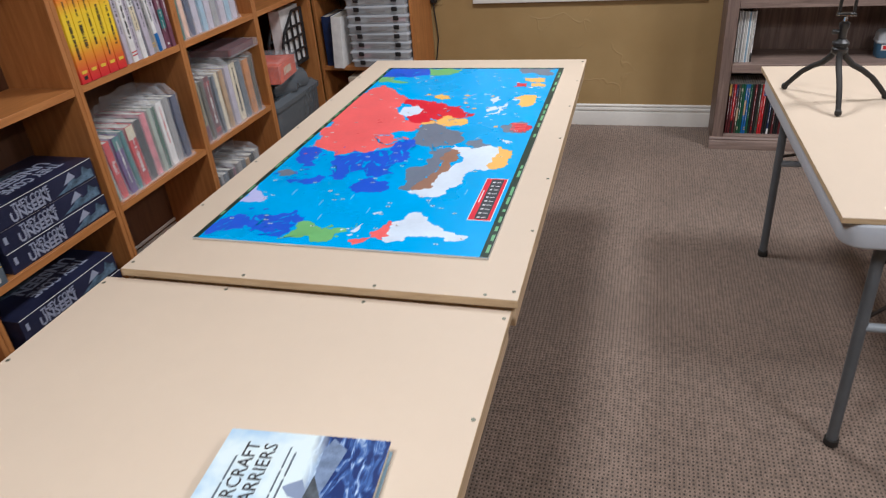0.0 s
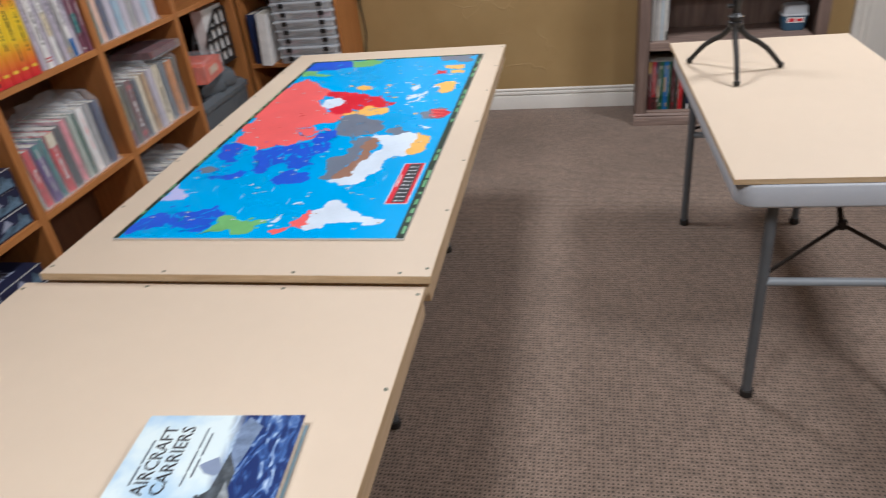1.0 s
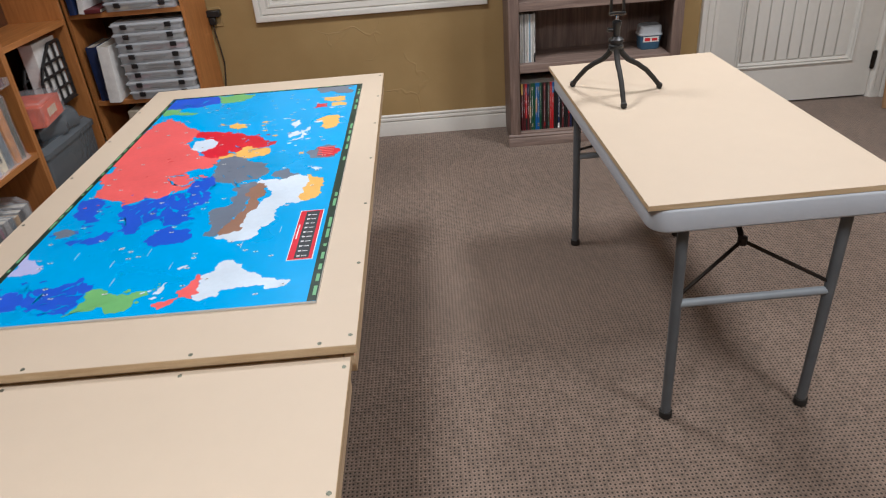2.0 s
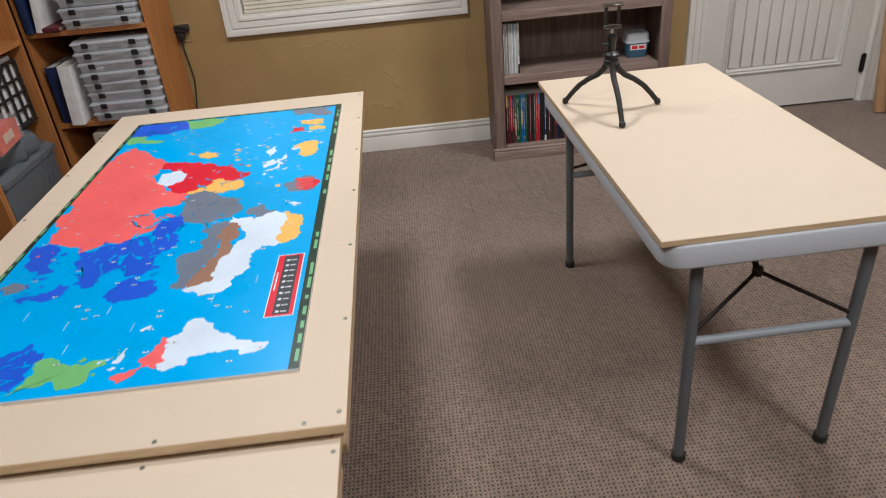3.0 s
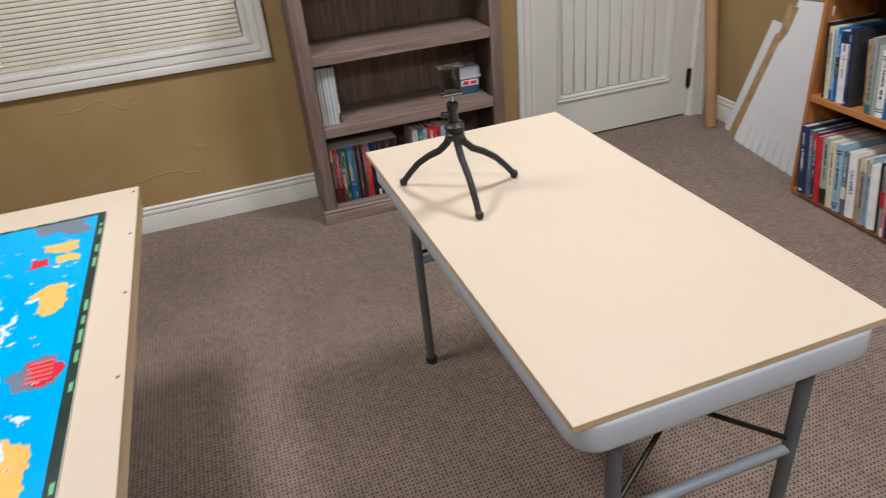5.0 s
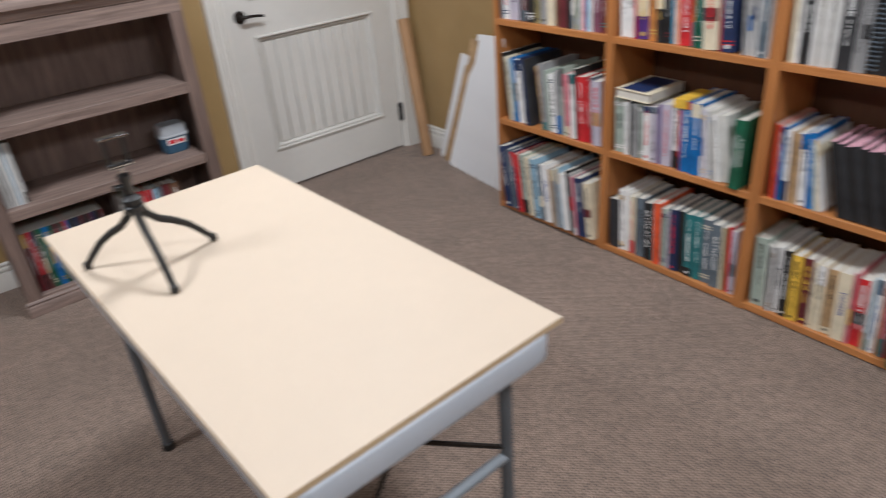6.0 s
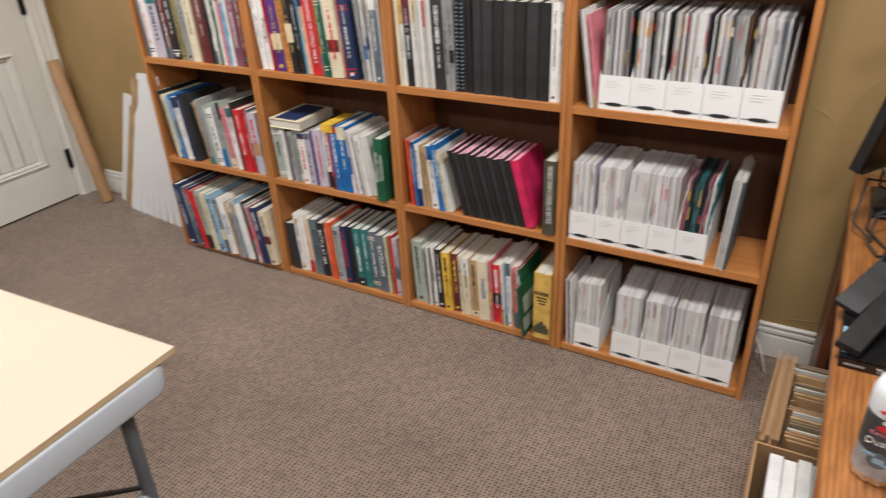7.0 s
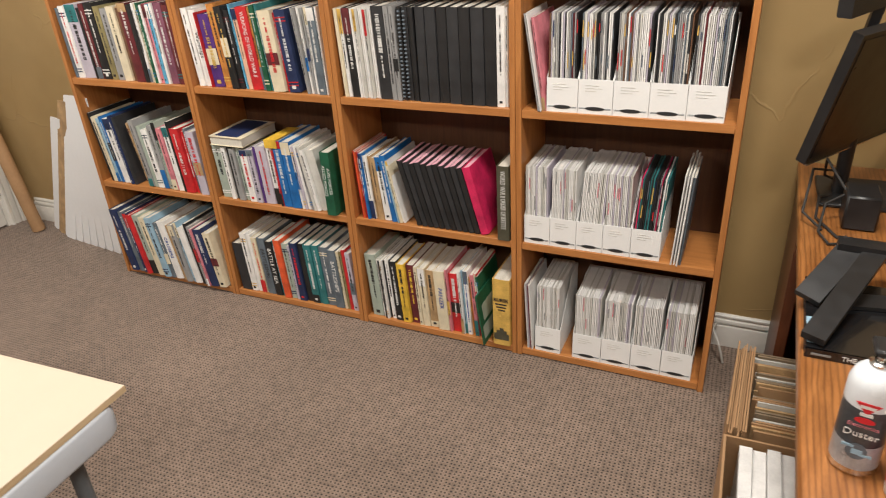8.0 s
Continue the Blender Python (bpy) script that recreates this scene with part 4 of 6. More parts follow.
def book(m, colour, w, h, d, title="", ink="", hard=True, label="", paper=None, big=0.55, across=False):
    """A closed book: case with spine and two boards round the leaves; y from -w to 0, spine at x 0."""
    word = WORDS.get(colour, colour)
    t = thing("book", m, label or word + (" hardback book standing on a shelf" if hard else " paperback standing on a shelf"), "book", "shelved books")
    c = 0.0028 if hard else 0.0007
    ov = 0.003 if hard else 0.0004
    bm = bmesh.new()
    prof = [(d, 0), (0.004, 0), (0.0012, -0.0015 if w > 0.006 else -0.0005), (0, -w * 0.3), (0, -w * 0.7), (0.0012, -w + (0.0015 if w > 0.006 else 0.0005)), (0.004, -w), (d, -w), (d, -w + c), (0.005, -w + c), (0.0025, -w * 0.7), (0.0025, -w * 0.3), (0.005, -c), (d, -c)]
    rings(bm, [[(px, py, z) for px, py in prof] for z in (0, h)])
    part("cover", bm, COVER[colour], t)
    part("page_block", one_box(0.0045, d - ov, -w + c * 1.05, -c * 1.05, ov, h - ov), paper or PAPER, t)
    ink = ink or ("w" if colour in DARKS else "k")
    if title and title != "#":
        lines = title.split("|")
        for i, s in enumerate(lines):
            yy = -w + w * (i + 0.5) / len(lines)
            if across:
                writing(s, w * 0.3, INKS[ink], t, axes((0, -1, 0), (0, 0, 1), (-0.0014, -w / 2, h * 0.7)), width=w * 0.86, bold=0.02)
            else:
                writing(s, min(0.024, w * 0.85 / len(lines)), INKS[ink], t, axes((0, 0, -1), (0, -1, 0), (-0.0004, yy, h * big)), width=h * 0.78)
    elif w > 0.008 and (title == "#" or not label and colour not in ("black", "charcoal") and rb.random() < 0.85):
        spine_print(t, colour, w, h, ink)
    return t


def row(m, level, specs, inner, x=0.012, d=0.19, tilt=0.0, start=0.0, end=None):
    """Fill a shelf from the viewer's left. Each spec: colour, thickness and height in mm, then lean, title, ink."""
    y = inner - start
    run = sum(s[1] / 1000 / math.cos(radians(s[3] if len(s) > 3 else tilt)) + 0.0004 for s in specs)
    k = (y - end) / run if end is not None else 1.0
    for s in specs:
        if s[0] == "gap":
            y -= k * s[1] / 1000
            continue
        colour, w, h = s[0], k * s[1] / 1000, s[2] / 1000
        lean = s[3] if len(s) > 3 else tilt
        title = s[4] if len(s) > 4 else ""
        ink = s[5] if len(s) > 5 else ""
        hard = w > 0.017
        book(stand(m, x + rb.uniform(-0.004, 0.008), y, LEVELS[level] + 0.0003, w, lean), colour, w - 0.0006, h, d + rb.uniform(-0.012, 0.02), title, ink, hard)
        y -= w / math.cos(radians(lean)) + 0.0004
    return y


def cell(unit):
    return EM @ pose(0, UNIT * (3 - unit) + 0.019, 0)


IN = UNIT - 0.038
c0, c1, c2, c3 = cell(0), cell(1), cell(2), cell(3)
row(c0, 2, [("slate", 12, 268), ("white", 22, 275, 2, "#", "r"), ("lav", 40, 282), ("black", 9, 270), ("maroon", 20, 284), ("black", 28, 288, 2, "#"), ("olive", 22, 275, 2, "#", "k"), ("grey", 26, 268),
            ("cream", 28, 276, 2, "#", "k"), ("brown", 14, 270), ("maroon", 30, 290, 2, "#"), ("black", 13, 285), ("white", 9, 290), ("cream", 9, 286), ("green", 9, 292), ("white", 8, 284), ("pink", 12, 288),
            ("sky", 12, 286), ("white", 9, 290), ("plum", 26, 292), ("maroon", 20, 285)], IN, tilt=2, start=0.012, d=0.2, end=0.004)
row(c0, 1, [("black", 9, 300, 7), ("cream", 16, 285, 7), ("ltblue", 11, 280, 7), ("blue", 14, 288, 7), ("white", 26, 282, 7), ("navy", 12, 296, 7, "#"), ("charcoal", 12, 292, 7), ("gap", 34), ("tan", 9, 272, 9), ("grey", 17, 285, 7), ("sage", 14, 262, 6), ("white", 22, 250, 6), ("grey", 18, 270, 5),
            ("sage", 13, 285, 5), ("pink", 18, 262, 5), ("white", 20, 270, 4), ("black", 9, 295, 4), ("red", 30, 268, 4), ("red", 10, 258, 4), ("slate", 10, 272, 4), ("lav", 28, 262, 4, "#", "r")], IN, tilt=5, start=0.04, d=0.225, end=0.004)
row(c0, 0, [("navy", 26, 300, 8, "#"), ("slate", 18, 292, 8), ("navy", 14, 290, 8), ("red", 14, 285, 8), ("sage", 24, 285, 8, "#", "k"), ("cream", 22, 282, 8), ("ltblue", 22, 285, 8), ("slate", 16, 265, 8), ("white", 26, 275, 8, "CRUISERS", "b"), ("tan", 14, 262, 8), ("grey", 18, 272, 8), ("ltblue", 9, 285, 8),
            ("white", 22, 262, 8), ("black", 10, 285, 8), ("grey", 12, 275, 8), ("pink", 7, 270, 8), ("navy", 26, 268, 8), ("cream", 24, 255, 8, "#")], IN, x=-0.022, tilt=8, start=0.045, d=0.23, end=0.006)
row(c1, 2, [("white", 22, 275, 4), ("white", 24, 268, 4, "Warships", "k"), ("red", 5, 262, 4), ("purple", 38, 255, 4, "#", "g"), ("orange", 26, 290, 4, "#"), ("black", 24, 282, 4, "#", "g"), ("black", 16, 270, 4, "#"), ("sky", 8, 290, 4), ("peach", 16, 276, 4),
            ("red", 36, 282, 4, "WEAPONS OF WORLD WAR II", "w"), ("orange", 8, 282, 4), ("green", 16, 288, 4), ("teal", 8, 292, 4), ("cream", 40, 272, 4, "#", "r"), ("red", 8, 265, 4), ("navy", 34, 275, 4, "#", "w"), ("gap", 20), ("grey", 10, 282, 5), ("white", 8, 284, 4), ("grey", 9, 282, 3), ("white", 8, 286, 2), ("slate", 22, 284, 2), ("white", 7, 286, 2)], IN, tilt=4, start=0.02, d=0.2, end=0.006)
row(c1, 1, [("sage", 30, 218, 3), ("white", 14, 212, 3), ("black", 11, 214, 3), ("grey", 18, 210, 3), ("sage", 14, 214, 3), ("white", 22, 212, 3, "#", "r"), ("lav", 18, 216, 3), ("purple", 8, 228, 3), ("lav", 30, 232, 3, "#", "r"), ("white", 18, 238, 3), ("red", 7, 225, 3),
            ("blue", 25, 262, 3, "#", "w"), ("blue", 27, 262, 3, "#", "w"), ("white", 8, 252, 5), ("lav", 8, 248, 6), ("white", 9, 250, 7), ("grey", 8, 245, 8), ("newsprint", 9, 248, 9), ("white", 10, 240, 10), ("newsprint", 26, 236, 11)], IN, tilt=3, start=0.016, d=0.205, end=0.07)
lain = thing("lying_book", c1 @ pose(0.004, IN - 0.017, LEVELS[1] + 0.2235), "cream hardback with a navy panel lying across a row of books", "book")
for z0 in (0.0, 0.033):
    part("cover", one_box(0, 0.215, -0.155, 0, z0, z0 + 0.003, bev=0.0008), COVER["cream"], lain)
part("cover_panel", one_box(0.012, 0.205, -0.128, -0.02, 0.036, 0.0364), COVER["navy"], lain)
part("page_block", one_box(0.004, 0.213, -0.152, -0.003, 0.003, 0.033), PAPER, lain)
tops = thing("book_slip", c1 @ pose(0.012, IN - 0.272, LEVELS[1] + 0.2625, -3, 0, 0), "yellow card sleeve over two blue books", "sleeve")
part("card", one_box(-0.0025, 0.15, -0.055, 0.0, 0.0, 0.0015), COVER["yellow"], tops)
part("card_lip", one_box(-0.0045, -0.0026, -0.055, 0.0, -0.03, 0.0015), COVER["yellow"], tops)
book(stand(c1, -0.006, 0.078, LEVELS[1] + 0.0003, 0.04, 0), "green", 0.04, 0.245, 0.19, "AXIS FORCES|ALLIED FORCES", "w", True, "dark green hardback with white spine lettering")
row(c1, 0, [("charcoal", 38, 218, 3), ("white", 24, 268, 3, "#", "k"), ("white", 16, 266, 3), ("cream", 20, 255, 3, "#", "r"), ("gap", 2), ("slate", 30, 258, 3, "BATTLESHIPS", "k"), ("black", 26, 250, 3, "BATTLE AT SEA", "w"), ("teal", 10, 256, 3), ("flame", 24, 264, 3), ("sage", 22, 250, 3), ("lav", 10, 246, 3),
            ("navy", 26, 262, 3, "#", "r"), ("black", 22, 262, 3), ("teal", 28, 262, 3), ("teal", 26, 265, 3), ("slate", 30, 262, 3, "#"), ("slate", 30, 258, 3, "BATTLESHIPS", "w"), ("cream", 9, 256, 3), ("olive", 9, 258, 3), ("red", 12, 266, 3), ("lav", 18, 256, 3)], IN, tilt=3, start=0.016, d=0.2, end=0.006)
row(c2, 2, [("cream", 12, 282, 2), ("white", 12, 282, 2), ("black", 24, 284, 2, "#", "w"), ("white", 7, 283, 2), ("white", 8, 282, 2), ("newsprint", 7, 281, 2), ("white", 8, 283, 2), ("white", 7, 282, 2), ("newsprint", 8, 281, 2), ("white", 7, 283, 2), ("white", 8, 282, 2), ("charcoal", 36, 290, 2, "#"), ("grey", 15, 292, 2), ("grey", 15, 292, 2), ("black", 14, 288, 1), ("charcoal", 16, 288, 1), ("black", 16, 288, 1), ("gap", 2),
            ("charcoal", 26, 290, 0), ("charcoal", 30, 290, 0), ("black", 28, 290, 0), ("charcoal", 32, 290, 0), ("black", 30, 290, 0), ("charcoal", 34, 290, 0), ("black", 30, 290, 0), ("white", 22, 294, 0), ("white", 8, 290, 0)], IN, tilt=1, start=0.014, d=0.215, end=0.004)
for k in range(2):   # comb bindings of the two spiral-bound books
    comb = thing("spiral_binding", c2 @ pose(0.008, IN - 0.235 - 0.017 * k, LEVELS[2]), "grey plastic comb binding on a black notebook", "binding")
    for i in range(22):
        part("comb_ring", one_box(-0.006, 0.002, -0.011, -0.002, 0.012 + 0.0125 * i, 0.018 + 0.0125 * i, bev=0.002), COVER["slate"], comb)
row(c2, 1, [("red", 9, 252, 3), ("flame", 8, 252, 3), ("red", 9, 250, 3), ("blue", 13, 248, 3), ("white", 20, 240, 4), ("tan", 10, 238, 4), ("tan", 22, 235, 4), ("white", 30, 240, 5, "#", "k"), ("blue", 24, 248, 7), ("ltblue", 6, 225, 9), ("cream", 14, 215, 10), ("white", 9, 235, 13)], IN, tilt=3, start=0.02, d=0.2)
yb = IN - 0.245
for k in range(11):
    w = 0.0207
    book(stand(c2, 0.012, yb, LEVELS[1] + 0.0003, w, 15), "charcoal" if k % 2 else "black", w - 0.0009, 0.242 - 0.003 * (k % 3), 0.2, "", "k", False, "thin black volume leaning in a set with pink page tops", PINK_PAPER)
    yb -= w / math.cos(radians(15)) + 0.0005
book(stand(c2, 0.012, yb, LEVELS[1] + 0.0003, 0.03, 15), "crimson", 0.03, 0.242, 0.2, "", "w", True, "crimson hardback leaning against black books", PINK_PAPER)
book(stand(c2, -0.004, 0.046, LEVELS[1] + 0.0003, 0.042, 0), "drab", 0.042, 0.262, 0.2, "WORLD WAR II ORDER OF BATTLE", "w", True, "dark olive hardback with white spine lettering")
row(c2, 0, [("sage", 36, 268, 3), ("white", 7, 252, 3), ("black", 6, 252, 3), ("white", 7, 252, 3), ("black", 6, 252, 3), ("white", 14, 258, 3), ("black", 24, 256, 3, "#", "w"), ("yellow", 26, 252, 3, "#", "k"), ("maroon", 26, 250, 3, "#", "y"), ("cream", 12, 250, 3), ("cream", 22, 248, 3),
            ("tan", 26, 244, 3, "#", "k"), ("cream", 34, 250, 3, "PANZER", "b"), ("pink", 8, 262, 3), ("red", 28, 246, 3, "#", "w"), ("white", 9, 260, 3), ("ltblue", 7, 268, 3), ("white", 14, 268, 3, "#", "b"), ("orange", 8, 244, 3), ("pink", 12, 256, 4), ("red", 9, 258, 5), ("green", 10, 250, 7)], IN, tilt=3, start=0.018, d=0.2, end=0.1)
leaf = thing("leaflet", stand(c2, -0.03, 0.098, LEVELS[0] + 0.0003, 0.006, 8), "dark green picture booklet sticking out of the shelf", "booklet")
part("cover", one_box(0, 0.15, -0.006, 0, 0, 0.2), COVER["green"], leaf)
bars(leaf, axes((1, 0, 0), (0, 0, 1), (0.0, -0.0063, 0.0)), [(0.012, 0.138, 0.02, 0.07), (0.03, 0.138, 0.085, 0.15)], COVER["sage"], "picture_print")
kb = book(stand(c2, -0.008, 0.068, LEVELS[0] + 0.0003, 0.064, 0), "ochre", 0.064, 0.272, 0.2, "KURSK", "k", True, "thick mustard yellow hardback with black title", None, 0.55, True)
bars(kb, axes((0, -1, 0), (0, 0, 1), (-0.0005, -0.032, 0.17)), [(-0.022, 0.02, 0.0, 0.005), (-0.018, 0.018, -0.012, -0.007), (-0.012, 0.014, -0.024, -0.019)], PRINT_K, "spine_print")
bars(kb, axes((0, -1, 0), (0, 0, 1), (-0.0005, -0.032, 0.045)), [(-0.028, 0.028, -0.022, 0.005), (-0.018, 0.02, 0.005, 0.017), (-0.006, 0.008, 0.017, 0.028)], COVER["drab"], "spine_print")

# ---- magazine files ----
CARD = mat("white_file_card", (0.82, 0.82, 0.81), 0.55, 0.04, 10, 0.06, 150)


def magazine_file(m, y, level, w, tones, lean=0.0, d=0.225, h=0.262, n=0, mark=True, low=0.1):
    """A cut-away card file with magazines in it; y is its edge on the viewer's left."""
    z = LEVELS[level]
    t = thing("magazine_file", m @ pose(0.008, y, z + 0.0003), "white card magazine file full of magazines", "magazine file", "magazine files")
    e = 0.0016
    part("front_panel", one_box(0, e, -w, 0, 0, low), CARD, t)
    part("base_panel", one_box(e, d, -w, 0, 0, e), CARD, t)
    part("rear_panel", one_box(d, d + e, -w, 0, 0, 0.25), CARD, t)
    for yy in (-w, -e):
        bm = bmesh.new()
        rings(bm, [[(px, q, pz) for px, pz in ((e, e), (d, e), (d, 0.25), (d * 0.62, 0.25), (e, low))] for q in (yy, yy + e)])
        part("side_panel", bm, CARD, t)
    bars(t, axes((0, -1, 0), (0, 0, 1), (-0.0005, -w / 2, low * 0.82)), [(-w * 0.3, w * 0.1, 0, 0.0011), (-w * 0.3, w * 0.2, -0.008, -0.0069), (-w * 0.3, w * 0.02, -0.016, -0.0149)], COVER["newsprint"], "print_bar")
    if mark:
        bm = bmesh.new()
        prism(bm, [(0.29 * w * math.cos(a * math.pi / 8), 0.0056 * math.sin(a * math.pi / 8)) for a in range(16)], -0.0004, 0.0004)
        part("oval_mark", bm, COVER["charcoal"], t, "", axes((0, -1, 0), (0, 0, 1), (-0.0006, -w / 2, 0.016)))
        bars(t, axes((0, -1, 0), (0, 0, 1), (-0.0003, -w / 2, 0.016)), [(-w * 0.46, w * 0.46, 0.0008, 0.0017), (-w * 0.46, w * 0.46, -0.0017, -0.0008)], COVER["slate"], "print_bar")
    yy = y - 0.004
    while yy > y - w + 0.007:
        th = rb.uniform(0.0026, 0.0046)
        tone = rb.choice(tones)
        hh = h + rb.uniform(-0.0025, 0.0015)
        mag = thing("magazine", stand(m, 0.012 + rb.uniform(0, 0.003), yy, z + 0.0025, th, lean), "thin " + WORDS.get(tone, tone) + " magazine filed upright", "magazine", "filed magazines")
        bm = bmesh.new()
        box(bm, 0, 0.205, -th + 0.0004, 0, 0, hh)
        part("leaves", bm, COVER[tone], mag)
        if rb.random() < (0.25 if tones is PALE else 0.6):
            zz = rb.choice((0.86, 0.8, 0.55)) * hh
            bars(mag, axes((0, -1, 0), (0, 0, 1), (-0.0003, -th / 2, zz)), [(-th * 0.34, th * 0.34, -rb.uniform(0.01, 0.03), rb.uniform(0.01, 0.03))], rb.choice((COVER["pink"], COVER["grey"], COVER["lav"]) if tones is PALE else (COVER["red"], COVER["white"], COVER["ochre"], COVER["slate"], COVER["navy"], COVER["newsprint"])), "spine_print")
        yy -= th + rb.uniform(0.0007, 0.0018)


LIVELY = ("newsprint", "white", "grey", "charcoal", "slate", "white", "maroon", "grey", "lav", "newsprint", "brown", "charcoal", "white", "black", "grey")
PALE = ("white", "white", "white", "newsprint", "white", "white", "white", "lav", "white", "newsprint")
y = IN - 0.075
for k, w in enumerate((0.093, 0.1, 0.1, 0.1, 0.1)):
    magazine_file(c3, y, 2, w - 0.0015, LIVELY, 0, h=0.278)
    y -= w
row(c3, 2, [("grey", 6, 280, 9), ("white", 5, 282, 9), ("pink", 12, 268, 8)], IN, x=0.0, start=0.05, d=0.2)
y = IN - 0.006
for k, (w, tones, lean) in enumerate(((0.086, PALE, 0), (0.086, PALE, 0), (0.084, PALE, -3), (0.086, PALE, 0), (0.09, ("charcoal", "black", "white", "slate", "crimson", "teal", "navy", "grey"), -3))):
    magazine_file(c3, y, 1, w - 0.0015, tones, lean, h=0.265)
    y -= w
row(c3, 1, [("white", 5, 290, -3), ("gap", 3), ("white", 5, 292, -3), ("gap", 3), ("white", 6, 290, -3), ("slate", 8, 285, -3)], IN, x=-0.004, start=0.47, d=0.2)
row(c3, 0, [("white", 5, 262, 3), ("lav", 5, 264, 3), ("maroon", 5, 260, 3), ("white", 5, 262, 3)], IN, x=0.004, start=0.018, d=0.2)
magazine_file(c3, IN - 0.046, 0, 0.09, PALE, 0, h=0.262)
y = IN - 0.18
for k in range(4):
    magazine_file(c3, y, 0, 0.0965, PALE, 0, h=0.25)
    y -= 0.0985

# ---- white boards and cardboard tube leaning in the corner ----
FOAM = mat("white_foam_board", (0.83, 0.84, 0.86), 0.5, 0.04, 6, 0.05, 80)
KRAFT = mat("kraft_cardboard", (0.40, 0.235, 0.115), 0.75, 0.15, 8, 0.15, 90)
for k in range(10):
    f = max(0, k - 2) / 7
    if k < 2:
        a, tp = ((Vector((2.815, 4.11, 0)), Vector((2.838, 3.90, 0.62))), (Vector((2.785, 4.04, 0)), Vector((2.828, 3.80, 0.71))))[k]
    else:
        a, tp = Vector((2.755 - 0.06 * f, 3.96 - 0.42 * f, 0)), Vector((2.822 - 0.21 * f, 3.74 - 0.345 * f, 0.74 + 0.07 * f))
    bd2 = thing("foam_board", Matrix.Translation(a), ("white" if k != 1 else "brown-backed") + " foam board leaning against a bookcase end", "board", "leaning boards")
    u = Vector((0.14, 0.99, 0)) * (0.1 if k > 1 else 0.12)
    tp = tp - a
    o = Vector((-0.009, 0.0, 0))
    q = [Vector((0, 0, 0.012)), -u * 0.12 + o * 0.2, -u * 0.85 + o * 0.85, Vector((0, 0, 0.014)) - u + o, tp - u * 0.75 + o, tp]
    bm = bmesh.new()
    rings(bm, [q, [p + Vector((0.006, -0.001, 0)) for p in q]])
    part("sheet", bm, FOAM if k != 1 else COVER["tan"], bd2)
tube_thing = thing("mailing_tube", pose(2.765, 4.17, 0.002, -9.0, 2.2, 12), "long brown cardboard mailing tube leaning in a corner", "tube")
bm = bmesh.new()
lathe(bm, [(0.032, 0.0), (0.033, 0.004), (0.033, 0.775), (0.030, 0.779), (0.0, 0.776)], 12, (0, 0, 0))
part("tube_body", bm, KRAFT, tube_thing)

# ---- grey bookcase contents ----
g1 = pose(GX + GW, GY + 0.015, 0, 0, 0, 90)
GI = GW - 0.06


def grey_row(z, specs, start, d=0.17, x=0.03):
    y = GI - start
    for colour, w, h, *r in specs:
        w, h = w / 1000, h / 1000
        book(stand(g1, x, y, z + 0.0004, w, r[0] if r else 0), colour, w - 0.0006, h, d, "", "", w > 0.02)
        y -= w + 0.0004


grey_row(0.455, [("white", 7, 255), ("newsprint", 6, 250), ("white", 7, 256), ("grey", 6, 252), ("white", 7, 255), ("newsprint", 7, 250), ("white", 8, 254), ("ltblue", 6, 250), ("white", 8, 252), ("newsprint", 8, 250), ("white", 9, 252)], 0.004)
grey_row(0.075, [(c, 11, 268) for c in ("maroon", "maroon", "red", "maroon", "drab", "green", "green", "blue", "blue", "green", "black", "maroon", "black", "drab", "red", "red", "black", "black", "navy", "black", "maroon", "black", "black", "maroon", "navy", "black", "black", "maroon")], 0.004, x=0.02)
grey_row(0.075, [("newsprint", 26, 285), ("teal", 24, 285), ("ltblue", 22, 282), ("red", 40, 288), ("white", 26, 285), ("ltblue", 24, 280), ("slate", 20, 282), ("maroon", 34, 285), ("brown", 40, 280)], 0.40, x=0.02)
tub = thing("plastic_tub", pose(1.347, 4.2, 0.4555), "blue and white plastic tub with a red label", "tub")
bm = bmesh.new()
rings(bm, [[(x, y, z) for x, y in round_rect(-r, r, -r * 0.8, r * 0.8, 0.02)] for z, r in ((0, 0.05), (0.004, 0.053), (0.075, 0.06))])
part("tub_body", bm, mat("tub_blue", (0.05, 0.13, 0.22), 0.35), tub)
bm = bmesh.new()
rings(bm, [[(x, y, z) for x, y in round_rect(-r, r, -r * 0.8, r * 0.8, 0.02)] for z, r in ((0.0755, 0.064), (0.082, 0.064), (0.084, 0.061), (0.12, 0.058), (0.128, 0.05))])
part("tub_lid", bm, mat("tub_lid_white", (0.5, 0.53, 0.56), 0.4), tub)
bars(tub, axes((1, 0, 0), (0, 0, 1), (0, -0.0475, 0.055)), [(-0.042, 0.042, -0.014, 0.014)], PRINT_W, "tub_label")
bars(tub, axes((1, 0, 0), (0, 0, 1), (0, -0.0482, 0.055)), [(-0.034, -0.004, -0.009, 0.009), (0.004, 0.034, -0.008, 0.006)], PRINT_R, "tub_label")

# ---- book lying on the near table ----
cb = thing("lying_book", pose(-0.385, 0.928, 0.7085, 0, 0, 5), "large hardback of aircraft carriers with a blue sea cover", "book")
CW, CL, CT = 0.254, 0.315, 0.024
part("cover", one_box(0, CW, -CL, 0, 0, 0.0026), COVER["ltblue"], cb)
part("page_block", one_box(0.004, CW - 0.004, -CL + 0.004, -0.004, 0.0026, CT - 0.0026), PAPER, cb)
part("spine", one_box(-0.001, 0.0035, -CL, 0, 0.0026, CT - 0.0026), COVER["ltblue"], cb)


